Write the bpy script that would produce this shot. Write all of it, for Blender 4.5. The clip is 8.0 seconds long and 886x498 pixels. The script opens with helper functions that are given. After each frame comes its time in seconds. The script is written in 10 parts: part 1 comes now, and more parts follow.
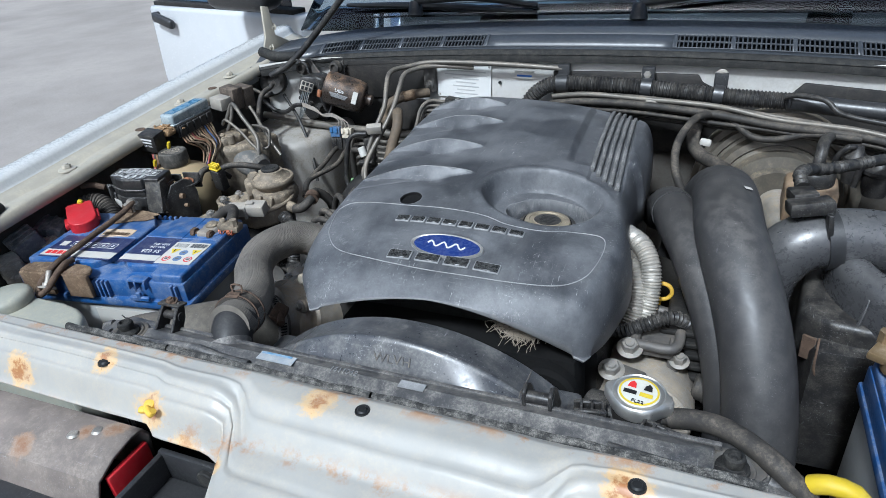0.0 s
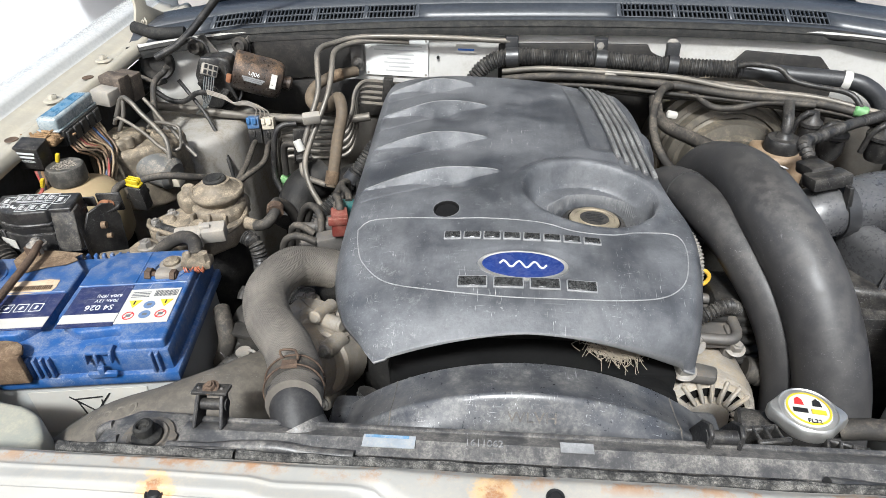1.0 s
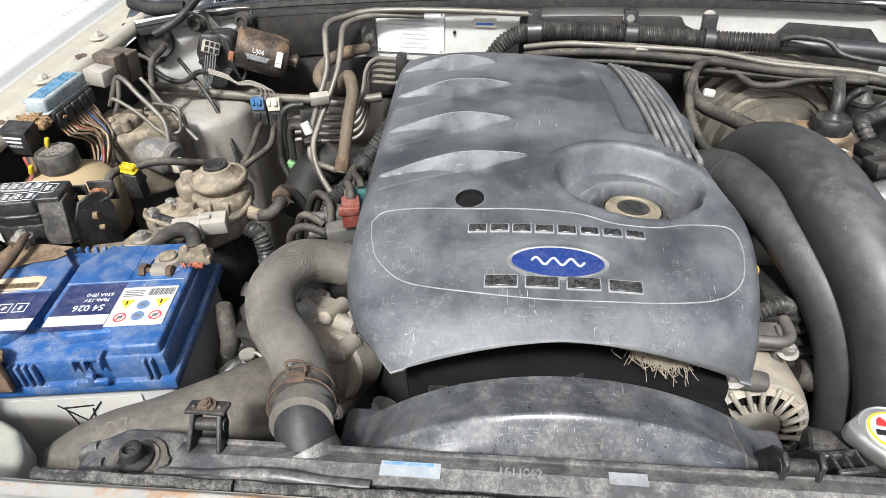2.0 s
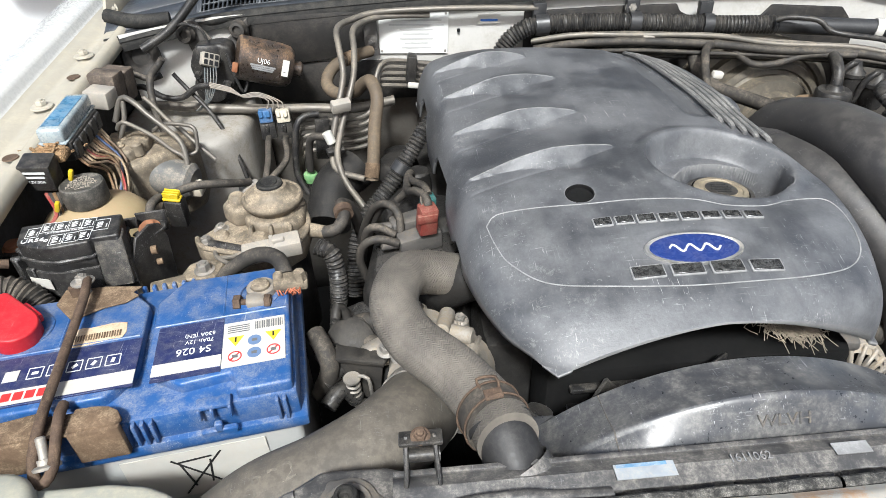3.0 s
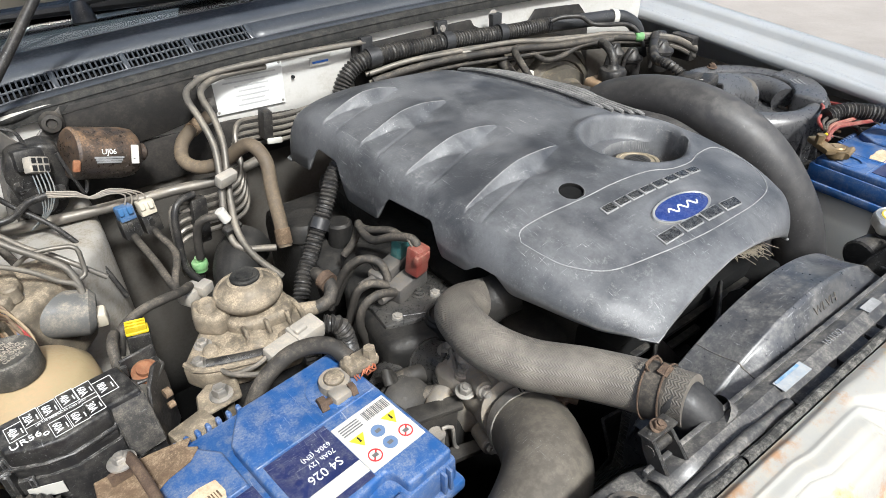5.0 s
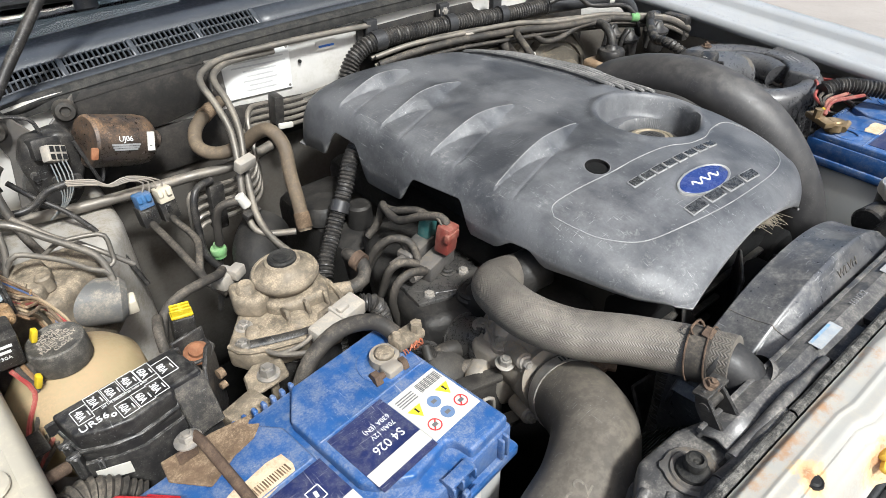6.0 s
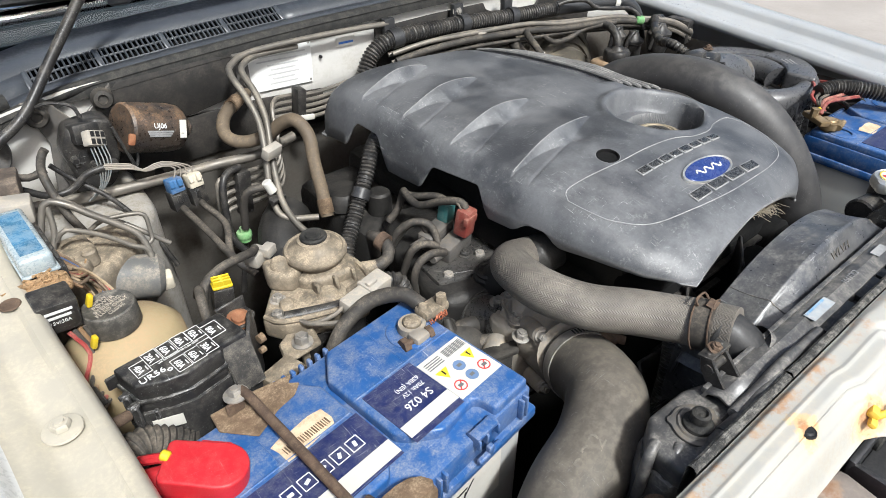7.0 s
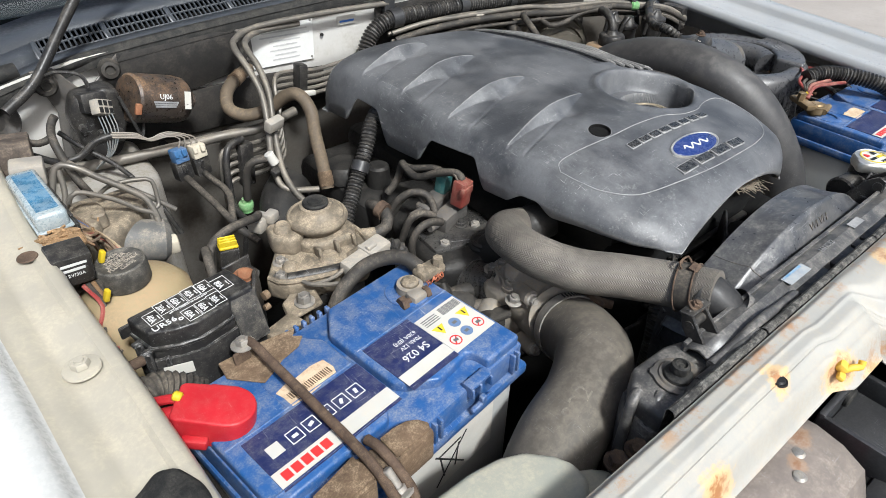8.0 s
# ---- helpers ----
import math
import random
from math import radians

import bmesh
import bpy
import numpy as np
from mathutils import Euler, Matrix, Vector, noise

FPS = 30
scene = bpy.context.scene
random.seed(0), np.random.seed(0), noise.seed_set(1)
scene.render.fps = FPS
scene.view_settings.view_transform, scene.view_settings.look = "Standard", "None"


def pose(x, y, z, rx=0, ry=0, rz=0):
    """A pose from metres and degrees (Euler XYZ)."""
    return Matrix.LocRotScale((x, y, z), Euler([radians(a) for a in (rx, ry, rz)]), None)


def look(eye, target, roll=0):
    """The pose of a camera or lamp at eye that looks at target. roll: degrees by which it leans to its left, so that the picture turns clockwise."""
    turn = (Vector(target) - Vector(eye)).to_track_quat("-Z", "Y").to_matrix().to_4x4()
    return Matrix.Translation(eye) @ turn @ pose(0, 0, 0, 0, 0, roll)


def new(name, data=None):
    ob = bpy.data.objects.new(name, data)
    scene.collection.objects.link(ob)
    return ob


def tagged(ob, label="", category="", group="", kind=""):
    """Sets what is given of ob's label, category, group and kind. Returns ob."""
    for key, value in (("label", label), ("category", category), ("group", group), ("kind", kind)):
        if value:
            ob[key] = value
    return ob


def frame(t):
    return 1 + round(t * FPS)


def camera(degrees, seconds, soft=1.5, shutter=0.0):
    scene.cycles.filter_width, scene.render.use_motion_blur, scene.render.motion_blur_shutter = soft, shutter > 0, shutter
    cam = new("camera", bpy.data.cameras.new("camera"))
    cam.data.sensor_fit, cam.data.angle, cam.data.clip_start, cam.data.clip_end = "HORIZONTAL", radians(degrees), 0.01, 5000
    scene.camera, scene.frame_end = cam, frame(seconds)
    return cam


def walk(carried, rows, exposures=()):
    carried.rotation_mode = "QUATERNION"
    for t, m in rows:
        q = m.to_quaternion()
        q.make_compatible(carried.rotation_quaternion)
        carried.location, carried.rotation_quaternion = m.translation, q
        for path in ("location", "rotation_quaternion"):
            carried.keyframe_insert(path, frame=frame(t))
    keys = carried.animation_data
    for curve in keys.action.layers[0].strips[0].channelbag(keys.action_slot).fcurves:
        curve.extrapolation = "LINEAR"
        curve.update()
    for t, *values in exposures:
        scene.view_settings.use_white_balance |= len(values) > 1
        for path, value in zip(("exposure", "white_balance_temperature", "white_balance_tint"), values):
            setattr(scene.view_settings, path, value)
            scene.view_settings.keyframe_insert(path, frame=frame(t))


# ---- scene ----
cam = camera(70.0, 8.0, soft=0.5)
PATH = [
    (0, (0.152, 0.088, 1.324), (-0.564, 1.661, 0.319), -5.4),
    (0.5, (0.014, 0.121, 1.326), (-0.446, 1.743, 0.251), -4.4),
    (1, (-0.094, 0.141, 1.334), (-0.259, 1.777, 0.196), -1.7),
    (1.2, (-0.099, 0.151, 1.326), (-0.27, 1.781, 0.18), -2.1),
    (2.3, (-0.13, 0.207, 1.306), (-0.325, 1.803, 0.117), -2.4),
    (2.5, (-0.155, 0.211, 1.304), (-0.311, 1.812, 0.115), -2.8),
    (3, (-0.288, 0.206, 1.311), (-0.195, 1.806, 0.114), -2.2),
    (3.5, (-0.402, 0.205, 1.311), (-0.208, 1.779, 0.093), -1.3),
    (4, (-0.452, 0.25, 1.305), (-0.088, 1.783, 0.073), -3.9),
    (4.5, (-0.491, 0.276, 1.321), (0.218, 1.713, 0.125), -1.3),
    (4.7, (-0.521, 0.289, 1.332), (0.319, 1.677, 0.163), -1.2),
    (5.8, (-0.597, 0.327, 1.332), (0.425, 1.572, 0.147), -1.1),
    (6, (-0.609, 0.329, 1.332), (0.399, 1.577, 0.138), -1.2),
    (6.5, (-0.634, 0.318, 1.335), (0.381, 1.554, 0.134), -0.4),
    (7, (-0.657, 0.308, 1.338), (0.364, 1.556, 0.154), -0.3),
    (7.5, (-0.672, 0.293, 1.338), (0.366, 1.526, 0.154), 0.3),
    (8, (-0.682, 0.282, 1.334), (0.343, 1.505, 0.128), 0.9),
]
walk(cam, [(t, look(eye, target, roll)) for t, eye, target, roll in PATH],
     [(0.0, 0.66, 5300, 4), (0.6, 0.84, 5620, 5), (1.0, 1.10, 5920, 6), (2.5, 1.26, 5980, 6), (3.2, 1.18, 5990, 6), (4.0, 1.10, 6000, 6), (4.5, 1.18, 6010, 6), (6.0, 1.22, 6040, 6), (7.0, 1.17, 6030, 6), (8.0, 0.97, 5960, 6)])

# ---- world and sun ----
SUN_AZ, SUN_EL = radians(-97.0), radians(51.0)
SUN_DIR = Vector((math.cos(SUN_EL) * math.cos(SUN_AZ), math.cos(SUN_EL) * math.sin(SUN_AZ), math.sin(SUN_EL)))
world = bpy.data.worlds.new("sky")
scene.world = world
world.use_nodes = True
wn = world.node_tree
sky = wn.nodes.new("ShaderNodeTexSky")
sky.sky_type, sky.sun_disc = "NISHITA", False
sky.sun_elevation = SUN_EL
sky.sun_rotation = math.atan2(SUN_DIR.x, SUN_DIR.y)
sky.air_density, sky.dust_density = 1.0, 6.0
wn.links.new(sky.outputs[0], wn.nodes["Background"].inputs[0])
wn.nodes["Background"].inputs[1].default_value = 0.076
sun = new("sun", bpy.data.lights.new("sun", "SUN"))
sun.data.energy, sun.data.angle, sun.data.color = 2.85, radians(7.0), (1.0, 0.97, 0.93)
sun.matrix_world = look(SUN_DIR * 20, (0, 0, 0))


# ---- materials ----


def mixed(nt, fac, a, b):
    m = nt.nodes.new("ShaderNodeMix")
    m.data_type = "RGBA"
    for slot, v in ((0, fac), (6, a), (7, b)):
        if hasattr(v, "links"):
            nt.links.new(v, m.inputs[slot])
        elif slot == 0:
            m.inputs[0].default_value = v
        else:
            m.inputs[slot].default_value = (*v[:3], 1)
    return m.outputs[2]


def ramp(nt, src, lo, hi, a=0.0, b=1.0):
    m = nt.nodes.new("ShaderNodeMapRange")
    m.interpolation_type = "SMOOTHSTEP"
    nt.links.new(src, m.inputs[0])
    for k, v in enumerate((lo, hi, a, b)):
        m.inputs[k + 1].default_value = v
    return m.outputs[0]


def calc(nt, op, a, b=0.5):
    m = nt.nodes.new("ShaderNodeMath")
    m.operation = op
    for k, v in enumerate((a, b)):
        if hasattr(v, "links"):
            nt.links.new(v, m.inputs[k])
        else:
            m.inputs[k].default_value = v
    return m.outputs[0]


def noise_of(nt, vec, scale, detail=4.0, rough=0.6):
    n = nt.nodes.new("ShaderNodeTexNoise")
    nt.links.new(vec, n.inputs["Vector"])
    n.inputs["Scale"].default_value, n.inputs["Detail"].default_value, n.inputs["Roughness"].default_value = scale, detail, rough
    return n.outputs[0]


DUST = (0.32, 0.26, 0.19)
DUST_GAIN = 1.25


def surface(name, colour, rough=0.5, metal=0.0, dust=0.0, dust_colour=DUST, vary=0.15, scale=60.0, bump=0.2, grain=0.0006, up=0.35, spec=0.32, coat=0.0, extra=None, scuff=0.0, wear_glint=0.0, dense=False, even=0.0):
    """A worn surface: mottled at two scales, with settled dust that lies thicker on what faces up."""
    m = bpy.data.materials.new(name)
    m.use_nodes = True
    nt = m.node_tree
    bsdf = nt.nodes["Principled BSDF"]
    geo = nt.nodes.new("ShaderNodeNewGeometry")
    pos = geo.outputs["Position"]
    coarse = noise_of(nt, pos, scale * 0.25, 5.0, 0.65)
    fine = noise_of(nt, pos, scale * 4.0, 3.0, 0.7)
    dark = tuple(c * (1 - vary) for c in colour)
    light = tuple(min(1.0, c * (1 + vary)) for c in colour)
    col = mixed(nt, ramp(nt, coarse, 0.3, 0.7), dark, light)
    col = mixed(nt, ramp(nt, fine, 0.35, 0.75, 0.0, vary), col, tuple(c * 0.55 for c in colour))
    r_out = ramp(nt, fine, 0.2, 0.8, max(0.03, rough - 0.08), min(1.0, rough + 0.1))
    if extra:
        col = extra(nt, pos, col)
    if dust > 0:
        sep = nt.nodes.new("ShaderNodeSeparateXYZ")
        nt.links.new(geo.outputs["Normal"], sep.inputs[0])
        facing = ramp(nt, sep.outputs[2], -0.2, 0.9, 1.0 - up, 1.0)
        patch = ramp(nt, noise_of(nt, pos, scale * 0.7, 8.0, 0.78), 0.40, 0.64, 0.45 * even, 1.0 - 0.45 * even)
        blot = calc(nt, "MULTIPLY", patch, facing)
        speck = ramp(nt, noise_of(nt, pos, scale * 8.0, 3.0, 0.7), 0.36, 0.66, 0.45, 1.35)
        amount = calc(nt, "MULTIPLY", calc(nt, "MULTIPLY", blot, speck), dust)
        amount = calc(nt, "MINIMUM", calc(nt, "ADD", amount, dust * 0.10), 1.0)
        dust_colour = tuple(min(0.8, c * DUST_GAIN) for c in dust_colour)
        col = mixed(nt, amount, col, dust_colour)
        r_out = calc(nt, "MINIMUM", calc(nt, "ADD", r_out, calc(nt, "MULTIPLY", amount, 0.5)), 1.0)
        if metal > 0:
            nt.links.new(calc(nt, "MULTIPLY", calc(nt, "SUBTRACT", 1.0, amount), metal), bsdf.inputs["Metallic"])
    elif metal > 0:
        bsdf.inputs["Metallic"].default_value = metal
    # Pale edges: rubbing, plus the bevels' highlight put into the colour.
    if wear_glint > 0:
        if dense:
            rub = ramp(nt, calc(nt, "ADD", geo.outputs["Pointiness"], calc(nt, "MULTIPLY", calc(nt, "SUBTRACT", fine, 0.5), 0.06)), 0.515, 0.60)
        else:
            rounded = nt.nodes.new("ShaderNodeBevel")
            rounded.samples = 3
            rounded.inputs["Radius"].default_value = 0.0011
            away = nt.nodes.new("ShaderNodeVectorMath")
            away.operation = "DOT_PRODUCT"
            nt.links.new(rounded.outputs[0], away.inputs[0])
            nt.links.new(geo.outputs["Normal"], away.inputs[1])
            edge = ramp(nt, away.outputs["Value"], 0.80, 0.985, 1.0, 0.0)
            rub = calc(nt, "MULTIPLY", edge, ramp(nt, noise_of(nt, pos, 160.0, 4.0, 0.7), 0.40, 0.62))
        col = mixed(nt, calc(nt, "MULTIPLY", rub, wear_glint), col, (0.36, 0.355, 0.345))
    if scuff > 0:
        for stretch, turn in (((900.0, 45.0, 300.0), 0.5), ((50.0, 1000.0, 300.0), -0.4), ((700.0, 700.0, 700.0), 0.0)):
            mp = nt.nodes.new("ShaderNodeMapping")
            mp.inputs["Rotation"].default_value = (0, 0, turn)
            mp.inputs["Scale"].default_value = stretch
            nt.links.new(pos, mp.inputs[0])
            lines = ramp(nt, noise_of(nt, mp.outputs[0], 1.0, 3.0, 0.6), 0.62, 0.76)
            where = ramp(nt, noise_of(nt, pos, 26.0, 5.0, 0.7), 0.44, 0.62)
            col = mixed(nt, calc(nt, "MULTIPLY", calc(nt, "MULTIPLY", lines, where), scuff), col, (0.42, 0.42, 0.42))
    nt.links.new(col, bsdf.inputs["Base Color"])
    nt.links.new(r_out, bsdf.inputs["Roughness"])
    bsdf.inputs["Specular IOR Level"].default_value = spec
    bsdf.inputs["Coat Weight"].default_value = coat
    if bump > 0:
        b = nt.nodes.new("ShaderNodeBump")
        b.inputs["Strength"].default_value, b.inputs["Distance"].default_value = bump, grain
        nt.links.new(fine, b.inputs["Height"])
        nt.links.new(b.outputs[0], bsdf.inputs["Normal"])
    return m


def spots(centres, colour=(0.28, 0.11, 0.03), halo=(0.55, 0.36, 0.16)):
    """Rust blooms round fixed places on a panel: (x, y, z, radius)."""

    def add(nt, pos, col):
        wob = noise_of(nt, pos, 90.0, 5.0, 0.7)
        for x, y, z, r in centres:
            d = nt.nodes.new("ShaderNodeVectorMath")
            d.operation = "DISTANCE"
            nt.links.new(pos, d.inputs[0])
            d.inputs[1].default_value = (x, y, z)
            rag = calc(nt, "ADD", d.outputs["Value"], calc(nt, "MULTIPLY", calc(nt, "SUBTRACT", wob, 0.5), r * 2.2))
            col = mixed(nt, ramp(nt, rag, r * 0.75, r * 1.25, 0.85, 0.0), col, halo)
            col = mixed(nt, ramp(nt, rag, r * 0.35, r * 0.75, 0.95, 0.0), col, colour)
        return col

    return add


def chips(level, colour):
    def add(nt, pos, col):
        return mixed(nt, ramp(nt, noise_of(nt, pos, 110.0, 5.0, 0.75), level, level + 0.05), col, colour)

    return add


def rust_band(y0, width, colour=(0.32, 0.15, 0.05)):
    """Rust that creeps along a seam at one depth of the panel."""

    def add(nt, pos, col):
        sep = nt.nodes.new("ShaderNodeSeparateXYZ")
        nt.links.new(pos, sep.inputs[0])
        near = ramp(nt, calc(nt, "ABSOLUTE", calc(nt, "SUBTRACT", sep.outputs[1], y0), 0.0), 0.0, width, 1.0, 0.0)
        patch = ramp(nt, noise_of(nt, pos, 30.0, 7.0, 0.78), 0.47, 0.60)
        return mixed(nt, calc(nt, "MULTIPLY", calc(nt, "MULTIPLY", near, patch), 0.8), col, colour)

    return add


def both(*adds):
    def add(nt, pos, col):
        for a in adds:
            col = a(nt, pos, col)
        return col

    return add


def painted(name, colour, rough=0.5):
    return surface(name, colour, rough, vary=0.06, bump=0.0)


RUST_AT = [(-0.301, 0.361, 0.996, 0.013), (-0.238, 0.337, 0.974, 0.017), (-0.092, 0.372, 0.99, 0.013), (0.135, 0.366, 0.987, 0.016), (-0.195, 0.318, 0.955, 0.017), (-0.398, 0.341, 0.972, 0.017), (-0.158, 0.312, 0.968, 0.012)]
PAINT = (0.315, 0.309, 0.286)
M_PANEL = surface("white_panel_paint", PAINT, 0.34, dust=0.34, dust_colour=(0.36, 0.31, 0.24), vary=0.06, bump=0.05, coat=0.2, extra=both(spots(RUST_AT), rust_band(0.383, 0.011), rust_band(0.331, 0.010)))
M_FENDER = surface("white_fender_paint", (0.34, 0.315, 0.26), 0.34, dust=0.22, dust_colour=(0.5, 0.43, 0.31), vary=0.04, scale=40, bump=0.05, coat=0.2, extra=chips(0.735, (0.3, 0.2, 0.12)))
M_BODY = surface("white_body_paint", (0.50, 0.51, 0.52), 0.2, dust=0.06, vary=0.02, bump=0.0, coat=0.6)
M_WING = surface("white_wing_paint", (0.50, 0.50, 0.485), 0.25, dust=0.10, dust_colour=(0.5, 0.46, 0.38), vary=0.02, bump=0.0, coat=0.5)
# Shade on the far wing is put into this darker white.
M_WING_SHADED = surface("shaded_white_fender_paint", (0.31, 0.32, 0.33), 0.3, dust=0.1, vary=0.03, bump=0.02, coat=0.4)
# Muddy panels, near-black with the shade of the bay put in.
M_INNER = surface("shade_darkened_muddy_panel", (0.060, 0.055, 0.048), 0.7, dust=0.8, dust_colour=(0.045, 0.038, 0.03), vary=0.25, scale=22)
M_FIREWALL = surface("dusty_white_firewall", (0.50, 0.49, 0.465), 0.5, dust=0.55, dust_colour=(0.20, 0.165, 0.12), vary=0.08, scale=24, up=0.7)
M_TOWER = surface("dust_caked_white_tower", (0.29, 0.275, 0.25), 0.55, dust=0.8, dust_colour=(0.17, 0.145, 0.11), vary=0.10, scale=30, up=0.3)
M_SOUND = surface("black_sound_mat", (0.012, 0.0115, 0.011), 0.55, dust=0.24, dust_colour=(0.10, 0.085, 0.07), scale=40, bump=0.4, grain=0.002, up=0.2, spec=0.35, vary=0.2)


def scratches(nt, pos, col, amount, colour):
    """Long thin scratches in three directions, gathered in patches."""
    for stretch, turn, lo in (((1300.0, 28.0, 200.0), 0.5, 0.66), ((34.0, 1400.0, 200.0), -0.35, 0.67), ((900.0, 60.0, 200.0), -0.9, 0.68)):
        mp = nt.nodes.new("ShaderNodeMapping")
        mp.inputs["Rotation"].default_value = (0, 0, turn)
        mp.inputs["Scale"].default_value = stretch
        nt.links.new(pos, mp.inputs[0])
        lines = ramp(nt, noise_of(nt, mp.outputs[0], 1.0, 2.0, 0.5), lo, lo + 0.10)
        where = ramp(nt, noise_of(nt, pos, 17.0, 4.0, 0.65), 0.46, 0.66)
        col = mixed(nt, calc(nt, "MULTIPLY", calc(nt, "MULTIPLY", lines, where), amount), col, colour)
    return col


def cover_plastic():
    """Weathered black plastic: a thin even dust film, wiped streaks, pale specks, scratches and rubbed ridges."""
    m = bpy.data.materials.new("dusty_black_cover_plastic")
    m.use_nodes = True
    nt = m.node_tree
    bsdf = nt.nodes["Principled BSDF"]
    geo = nt.nodes.new("ShaderNodeNewGeometry")
    pos = geo.outputs["Position"]
    film = noise_of(nt, pos, 13.0, 7.0, 0.66)
    mp = nt.nodes.new("ShaderNodeMapping")
    mp.inputs["Rotation"].default_value = (0, 0, 0.25)
    mp.inputs["Scale"].default_value = (34.0, 9.0, 20.0)
    nt.links.new(pos, mp.inputs[0])
    wipe = noise_of(nt, mp.outputs[0], 1.0, 4.0, 0.6)
    grain = noise_of(nt, pos, 420.0, 3.0, 0.7)
    col = mixed(nt, ramp(nt, film, 0.34, 0.66), (0.040, 0.042, 0.047), (0.128, 0.130, 0.136))
    col = mixed(nt, ramp(nt, wipe, 0.45, 0.72, 0.0, 0.30), col, (0.17, 0.17, 0.17))
    col = mixed(nt, ramp(nt, grain, 0.35, 0.75, 0.0, 0.22), col, (0.045, 0.046, 0.049))
    specks = ramp(nt, noise_of(nt, pos, 430.0, 2.0, 0.6), 0.625, 0.70)
    near = ramp(nt, noise_of(nt, pos, 30.0, 4.0, 0.7), 0.47, 0.66)
    col = mixed(nt, calc(nt, "MULTIPLY", calc(nt, "MULTIPLY", specks, near), 0.30), col, (0.42, 0.42, 0.41))
    scuffed = calc(nt, "MULTIPLY", ramp(nt, noise_of(nt, pos, 70.0, 9.0, 0.85), 0.53, 0.66), ramp(nt, noise_of(nt, pos, 7.0, 3.0, 0.6), 0.47, 0.62))
    col = mixed(nt, calc(nt, "MULTIPLY", scuffed, 0.55), col, (0.26, 0.258, 0.25))
    col = scratches(nt, pos, col, 0.95, (0.40, 0.40, 0.39))
    rub = ramp(nt, calc(nt, "ADD", geo.outputs["Pointiness"], calc(nt, "MULTIPLY", calc(nt, "SUBTRACT", grain, 0.5), 0.05)), 0.515, 0.60)
    col = mixed(nt, calc(nt, "MULTIPLY", rub, 0.55), col, (0.34, 0.335, 0.325))
    nt.links.new(col, bsdf.inputs["Base Color"])
    nt.links.new(ramp(nt, film, 0.25, 0.75, 0.38, 0.58), bsdf.inputs["Roughness"])
    bsdf.inputs["Specular IOR Level"].default_value = 0.5
    b = nt.nodes.new("ShaderNodeBump")
    b.inputs["Strength"].default_value, b.inputs["Distance"].default_value = 0.45, 0.0005
    nt.links.new(grain, b.inputs["Height"])
    nt.links.new(b.outputs[0], bsdf.inputs["Normal"])
    return m


M_COVER = cover_plastic()
M_BLACK = surface("black_plastic", (0.010, 0.010, 0.011), 0.36, dust=0.24, dust_colour=(0.20, 0.18, 0.15), vary=0.2, scale=90, up=0.6, spec=0.3, scuff=0.4, wear_glint=0.35)
M_BLACK_CLEAN = surface("satin_black_plastic", (0.012, 0.0125, 0.014), 0.34, dust=0.14, dust_colour=(0.2, 0.195, 0.19), vary=0.1, scale=60, spec=0.5, scuff=0.3, even=0.8)
M_SHROUD = surface("scuffed_shroud_plastic", (0.036, 0.038, 0.044), 0.30, dust=0.36, dust_colour=(0.22, 0.21, 0.19), vary=0.15, scale=45, up=0.3, spec=0.7, scuff=0.9, wear_glint=0.5, bump=0.06, coat=0.1)
M_RUBBER = surface("dusty_rubber", (0.018, 0.017, 0.016), 0.6, dust=0.5, dust_colour=(0.165, 0.14, 0.11), vary=0.2, scale=40, bump=0.25, up=0.85, spec=0.35)
M_DUCT = surface("dusty_rubber_duct", (0.062, 0.056, 0.048), 0.55, dust=0.40, dust_colour=(0.22, 0.19, 0.15), vary=0.06, scale=16, bump=0.25, up=0.85, scuff=0.3, even=0.75)
M_DUCT_PALE = surface("rubbed_duct_rubber", (0.10, 0.09, 0.075), 0.6, dust=0.4, dust_colour=(0.24, 0.21, 0.17), vary=0.1, scale=60)
M_PIPE_BLACK = surface("smooth_black_intake_rubber", (0.017, 0.017, 0.019), 0.46, dust=0.28, dust_colour=(0.20, 0.185, 0.165), vary=0.08, scale=9, bump=0.1, up=0.8, spec=0.5, scuff=0.2, even=0.85)
M_ALU = surface("dusty_cast_aluminium", (0.32, 0.295, 0.26), 0.5, metal=0.5, dust=0.9, dust_colour=(0.26, 0.215, 0.155), vary=0.3, scale=70, bump=0.5, grain=0.001, up=0.6)
M_ALU_TAN = surface("tan_dusted_casting", (0.130, 0.110, 0.084), 0.5, metal=0.2, dust=0.9, dust_colour=(0.27, 0.22, 0.155), vary=0.35, scale=80, bump=0.6, grain=0.001, up=0.55)
M_ALU_GREY = surface("grey_cast_aluminium", (0.115, 0.11, 0.105), 0.5, metal=0.5, dust=0.75, dust_colour=(0.115, 0.098, 0.078), vary=0.25, scale=60, bump=0.4, grain=0.001, up=0.6)
M_IRON = surface("dark_dirty_engine_metal", (0.019, 0.0185, 0.018), 0.45, metal=0.3, dust=0.4, dust_colour=(0.055, 0.049, 0.041), vary=0.3, scale=60, bump=0.5, grain=0.001, up=0.7)
M_STEEL = surface("dusty_steel", (0.34, 0.325, 0.30), 0.42, metal=0.8, dust=0.6, dust_colour=(0.24, 0.205, 0.16), vary=0.25, scale=120)
M_RUSTY = surface("rusty_steel", (0.075, 0.050, 0.036), 0.7, metal=0.2, dust=0.5, dust_colour=(0.15, 0.105, 0.07), vary=0.4, scale=140, bump=0.7, grain=0.001)
